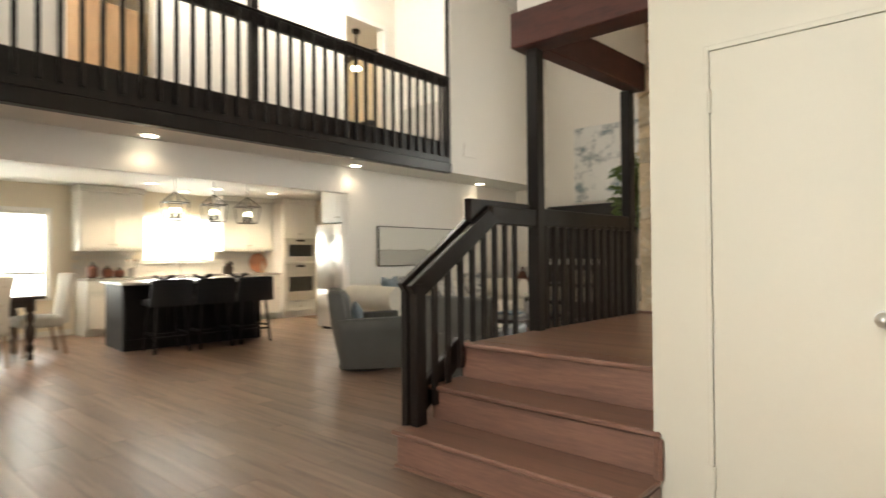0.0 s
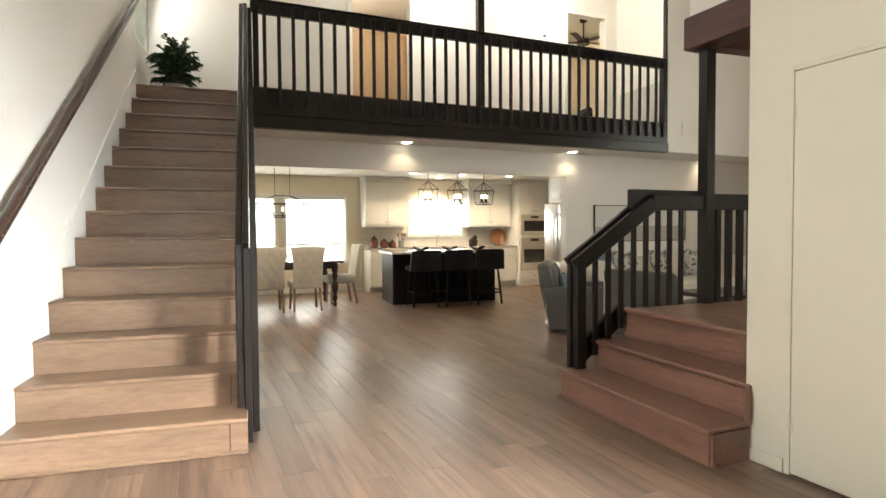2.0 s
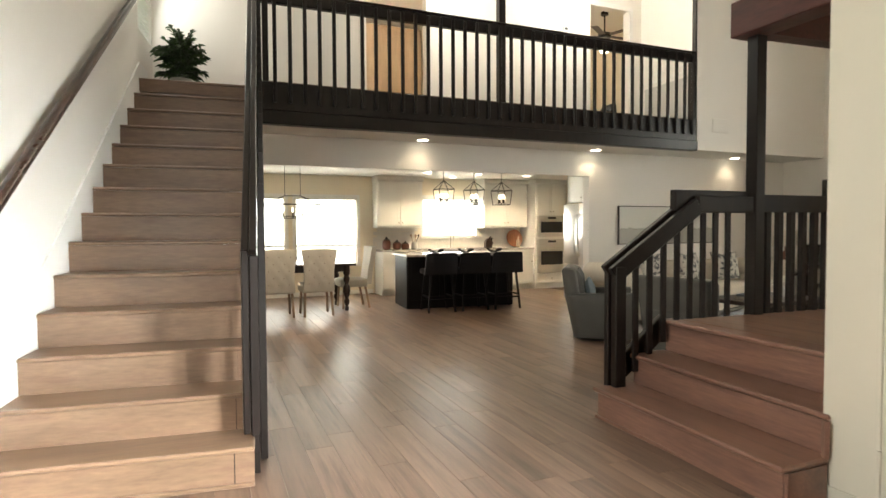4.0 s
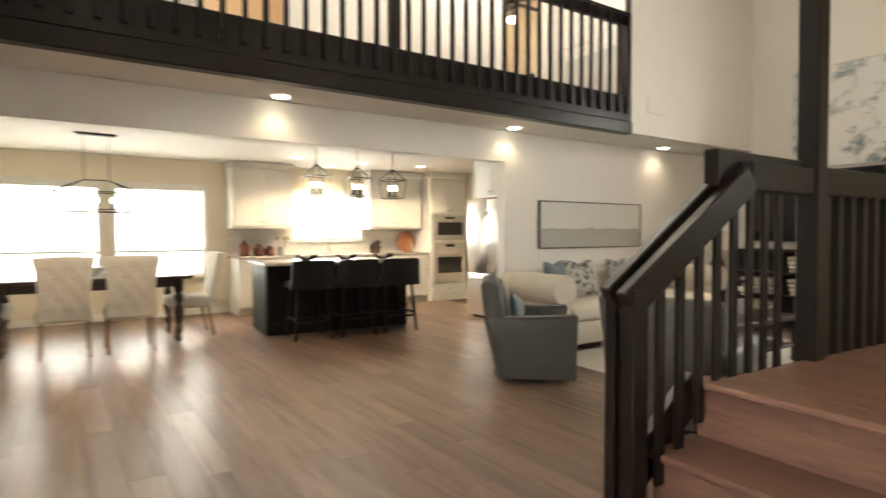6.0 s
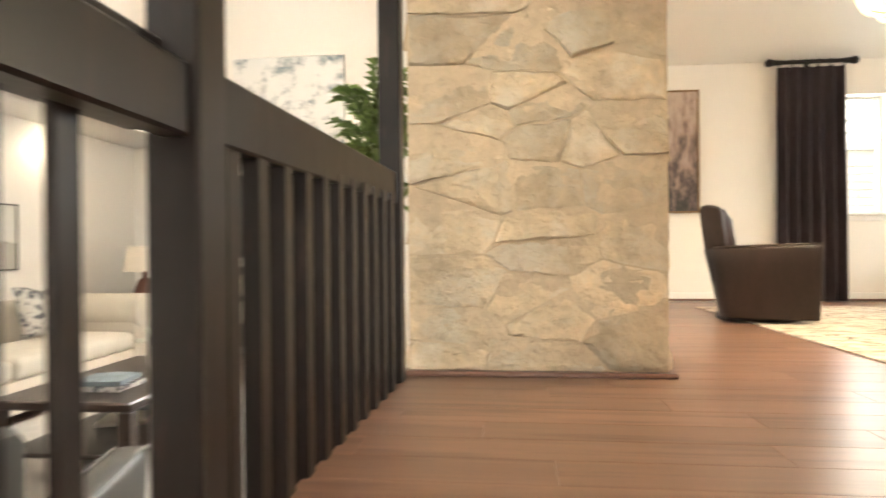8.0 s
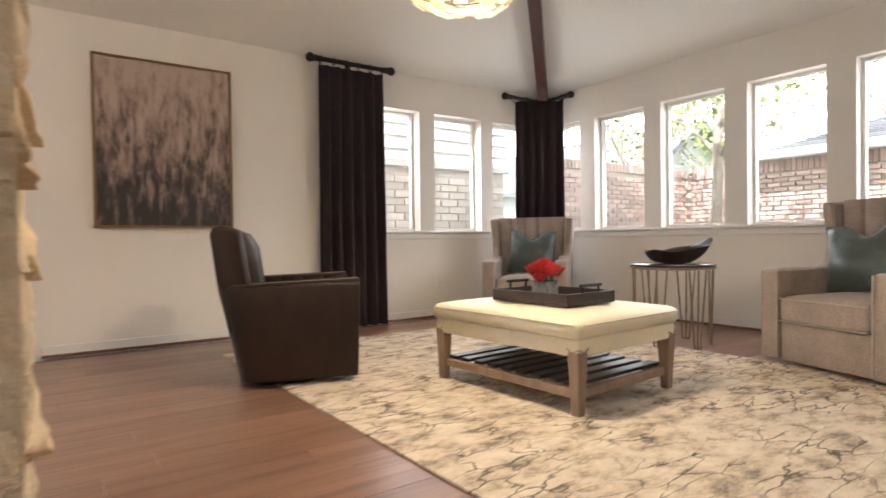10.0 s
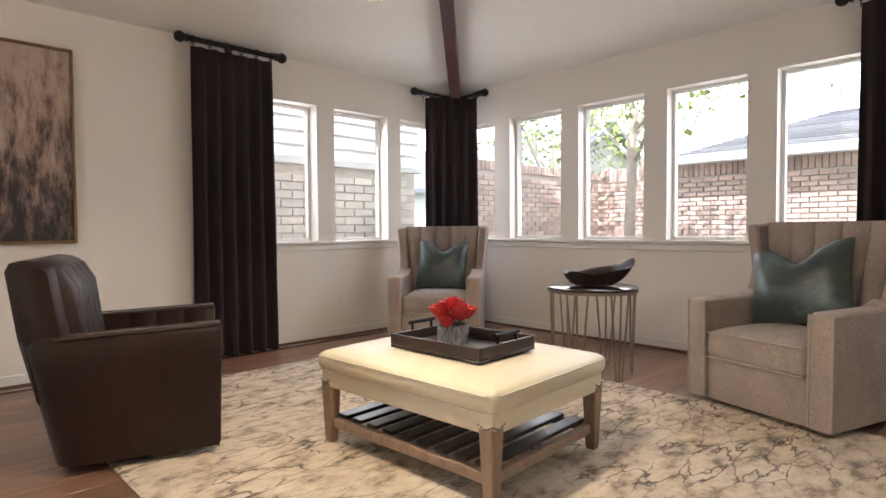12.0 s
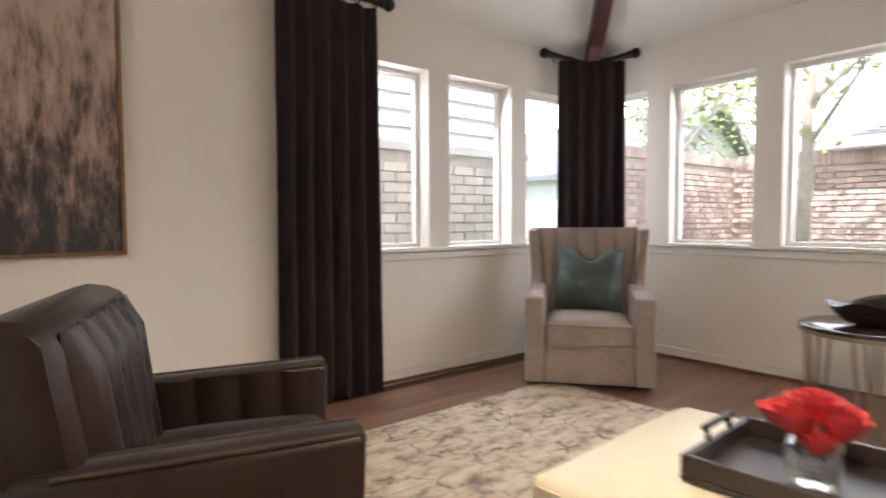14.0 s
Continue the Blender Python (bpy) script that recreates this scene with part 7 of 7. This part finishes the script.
for i, (a, b2, z0, z1) in enumerate(((-0.55, 0.66, 0.62, 1.96), (0.86, 2.08, 0.62, 1.96), (3.52, 4.77, 1.16, 1.98))):
    bm = B()
    for args in ((a - 0.06, a, z0 - 0.02, z1 + 0.06), (b2, b2 + 0.06, z0 - 0.02, z1 + 0.06), (a, b2, z1, z1 + 0.06)):
        box(bm, -10.4, -10.385, *args, bevel=0.003)
    box(bm, -10.4, -10.35, a - 0.07, b2 + 0.07, z0 - 0.045, z0 - 0.021, bevel=0.004)
    fixed("window_trim", bm, TRIM)

# dining table and chairs
dt = thing("dining_table", pose(-8.55, 0.50, 0), "dark walnut dining table on turned legs", "dining table")
bm = B()
box(bm, -0.5, 0.5, -0.98, 0.98, 0.735, 0.775, bevel=0.008)
part("tabletop", bm, TABLEWOOD, dt)
bm = B()
box(bm, -0.42, 0.42, -0.88, 0.88, 0.64, 0.734)
part("apron", bm, TABLEWOOD, dt)
for sx in (-1, 1):
    for sy in (-1, 1):
        bm = B()
        lathe(bm, [(0.03, 0), (0.035, 0.05), (0.022, 0.08), (0.045, 0.13), (0.045, 0.17), (0.025, 0.2), (0.05, 0.27), (0.06, 0.34), (0.05, 0.4), (0.028, 0.44), (0.05, 0.5), (0.05, 0.54), (0.035, 0.57), (0.055, 0.6), (0.055, 0.735)], 18, at=(sx * 0.4, sy * 0.84, 0))
        part("leg", bm, TABLEWOOD, dt, smooth=True)


def dining_chair(m, label):
    c = thing("dining_chair", m, label, "chair", "dining chairs")
    bm = B()
    soft_box(bm, -0.25, 0.25, -0.25, 0.22, 0.36, 0.49, 0.03, 0.015)
    part("seat", bm, TUFT, c, smooth=True)
    bm = B()
    def wd(v):
        return 0.235 + 0.035 * v - 0.03 * math.sin(v * 3.1)
    o = grid_mesh(bm, 13, 13, lambda u, v: ((2 * u - 1) * wd(v), 0.28 + 0.09 * v - 0.02 * math.cos((u - 0.5) * 3), 0.40 + 0.62 * v + 0.015 * math.cos((u - 0.5) * 3) * v))
    n = grid_mesh(bm, 13, 13, lambda u, v: ((2 * u - 1) * wd(v), 0.20 + 0.09 * v - 0.02 * math.cos((u - 0.5) * 3), 0.40 + 0.62 * v + 0.015 * math.cos((u - 0.5) * 3) * v))
    for i in range(12):
        bm.faces.new((o[-1][i], o[-1][i + 1], n[-1][i + 1], n[-1][i])), bm.faces.new((o[0][i], o[0][i + 1], n[0][i + 1], n[0][i]))
        bm.faces.new((o[i][0], o[i + 1][0], n[i + 1][0], n[i][0])), bm.faces.new((o[i][-1], o[i + 1][-1], n[i + 1][-1], n[i][-1]))
    for j in range(13):
        for i in range(13):
            if 0 < i < 12 and 1 < j < 12:
                o[j][i].co.y += -0.012 if (i % 4 == (2 if (j // 2) % 2 else 0)) and j % 2 == 0 else 0.012
    bmesh.ops.recalc_face_normals(bm, faces=bm.faces[:])
    back = part("tufted_back", bm, TUFT, c, smooth=True)
    for j in range(2, 12, 2):
        for i in range(1, 12):
            if i % 4 == (2 if (j // 2) % 2 else 0):
                v = j / 12
                part("button", ball(B(), ((2 * i / 12 - 1) * wd(v), 0.268 + 0.09 * v, 0.40 + 0.62 * v), 0.011, 6), PIPING, back)
    for sx in (-1, 1):
        for sy in (-1, 1):
            bm = B()
            bar(bm, (sx * 0.215, sy * 0.20 + (0.05 if sy > 0 else 0), 0), (sx * 0.20, sy * 0.18, 0.37), 0.034, 0.034, up=(1, 0, 0), bevel=0.004)
            part("leg", bm, OAKLEG, c)
    return c


d0 = dining_chair(pose(-7.95, 0.22, 0, 0, 0, -90), "pale linen button-tufted dining chair")
copy_thing(d0, pose(-7.95, 0.81, 0, 0, 0, -90))
copy_thing(d0, pose(-8.55, 1.52, 0, 0, 0, 0))
copy_thing(d0, pose(-8.55, -0.50, 0, 0, 0, 180))
bm = B()
lathe(bm, [(0.05, 0), (0.12, 0.06), (0.13, 0.10), (0.12, 0.10)], 18)
single("table_bowl", bm, CERAMIC, "low ceramic bowl on the dining table", "bowl", smooth=True, m=pose(-8.55, 0.5, 0.776))

# ---- bricks of the garden walls, planks of the floors ----
brick_run(fence, "y", 3.4, 9.0, 1.03, FZ - 0.12, 7.885, -1, BRICK)
brick_run(fence2, "x", 4.9, 7.9, 1.23, FZ - 0.08, 8.985, -1, BRICK, keep=240)
brick_run(house_n, "x", -1.0, 4.8, 1.13, 2.42, 9.99, -1, WHITEBRICK, bw=0.29, bh=0.1, joint=0.014, keep=240)
for par, along, a0, a1, c in ((fence, "y", 3.4, 9.0, 7.885), (fence2, "x", 4.9, 7.9, 8.985)):
    n = int((a1 - a0) / 0.075)
    bm = B()
    for k in range(n):
        u = a0 + k * 0.075
        if along == "y":
            box(bm, c - 0.012, c + 0.25, u, u + 0.065, FZ - 0.11, FZ + 0.09, bevel=0.003)
        else:
            box(bm, u, u + 0.065, c - 0.012, c + 0.25, FZ - 0.07, FZ + 0.05, bevel=0.003)
    tagged(part("soldier_course", bm, BRICK, par), kind="stuff")


def planks(parent, spans, z, mat, keep, near, wide=0.17, long=1.22, seed=1):
    """Laminate planks along x; spans(y) gives the stretches of x to lay at that row."""
    rn = random.Random(seed)
    bm = B()
    box(bm, 0, long - 0.0014, 0, wide - 0.0014, -0.02, 0.0, bevel=0.0007)
    me = bpy.data.meshes.new("plank")
    bm.to_mesh(me)
    bm.free()
    me.materials.append(mat)
    whole, cut = [], []
    row = 0
    y = spans["y0"]
    while y + wide <= spans["y1"] + 0.001:
        for x0, x1 in spans["at"](y, y + wide):
            x = x0 - rn.uniform(0, long)
            while x < x1:
                a, b = max(x, x0), min(x + long, x1)
                if b - a > long - 0.001:
                    whole.append((a, y))
                elif b - a > 0.02:
                    cut.append((a, b, y))
                x += long
        y += wide
        row += 1
    whole.sort(key=lambda p: math.hypot(p[0] + long / 2 - near[0], p[1] - near[1]))
    for a, y in whole[:keep]:
        ob = new("plank", me)
        ob.location, ob.parent = (a, y, z), parent
    rest = B()
    for a, y in whole[keep:]:
        box(rest, a, a + long - 0.0014, y, y + wide - 0.0014, z - 0.02, z)
    for a, b, y in cut:
        box(rest, a, b - 0.0014, y, y + wide - 0.0014, z - 0.02, z)
    tagged(part("planking", rest, mat, parent), kind="stuff")


def hall_rows(y0, y1):
    m = (y0 + y1) / 2
    if m > 2.1:
        return [(-10.4, -2.29 + (min(m, 4.7) - 2.36) * 0.058)] if m < 6.2 else [(-5.95, -2.0)]
    if m < -0.98:
        return [(-2.2, 3.55)]
    return [(-10.4, 3.55)]


planks(floor, {"y0": -2.44, "y1": 8.5, "at": hall_rows}, 0.0, WOODFLOOR, 290, (-1.5, 0.6), seed=3)


def living_rows(y0, y1):
    m = (y0 + y1) / 2
    if m < 3.0:
        return [(-2.2 + (m - 2.4) * 0.058, -0.84)]
    if m < 4.9:
        return [(-2.21 + (m - 2.4) * 0.058, 4.19)]
    if m < 5.7:
        return [(-0.88, 4.19)]
    return [(-2.0, 4.19)]


planks(floor_2, {"y0": 2.475, "y1": 8.58, "at": living_rows}, P, UPFLOOR, 200, (-0.5, 4.0), seed=5)
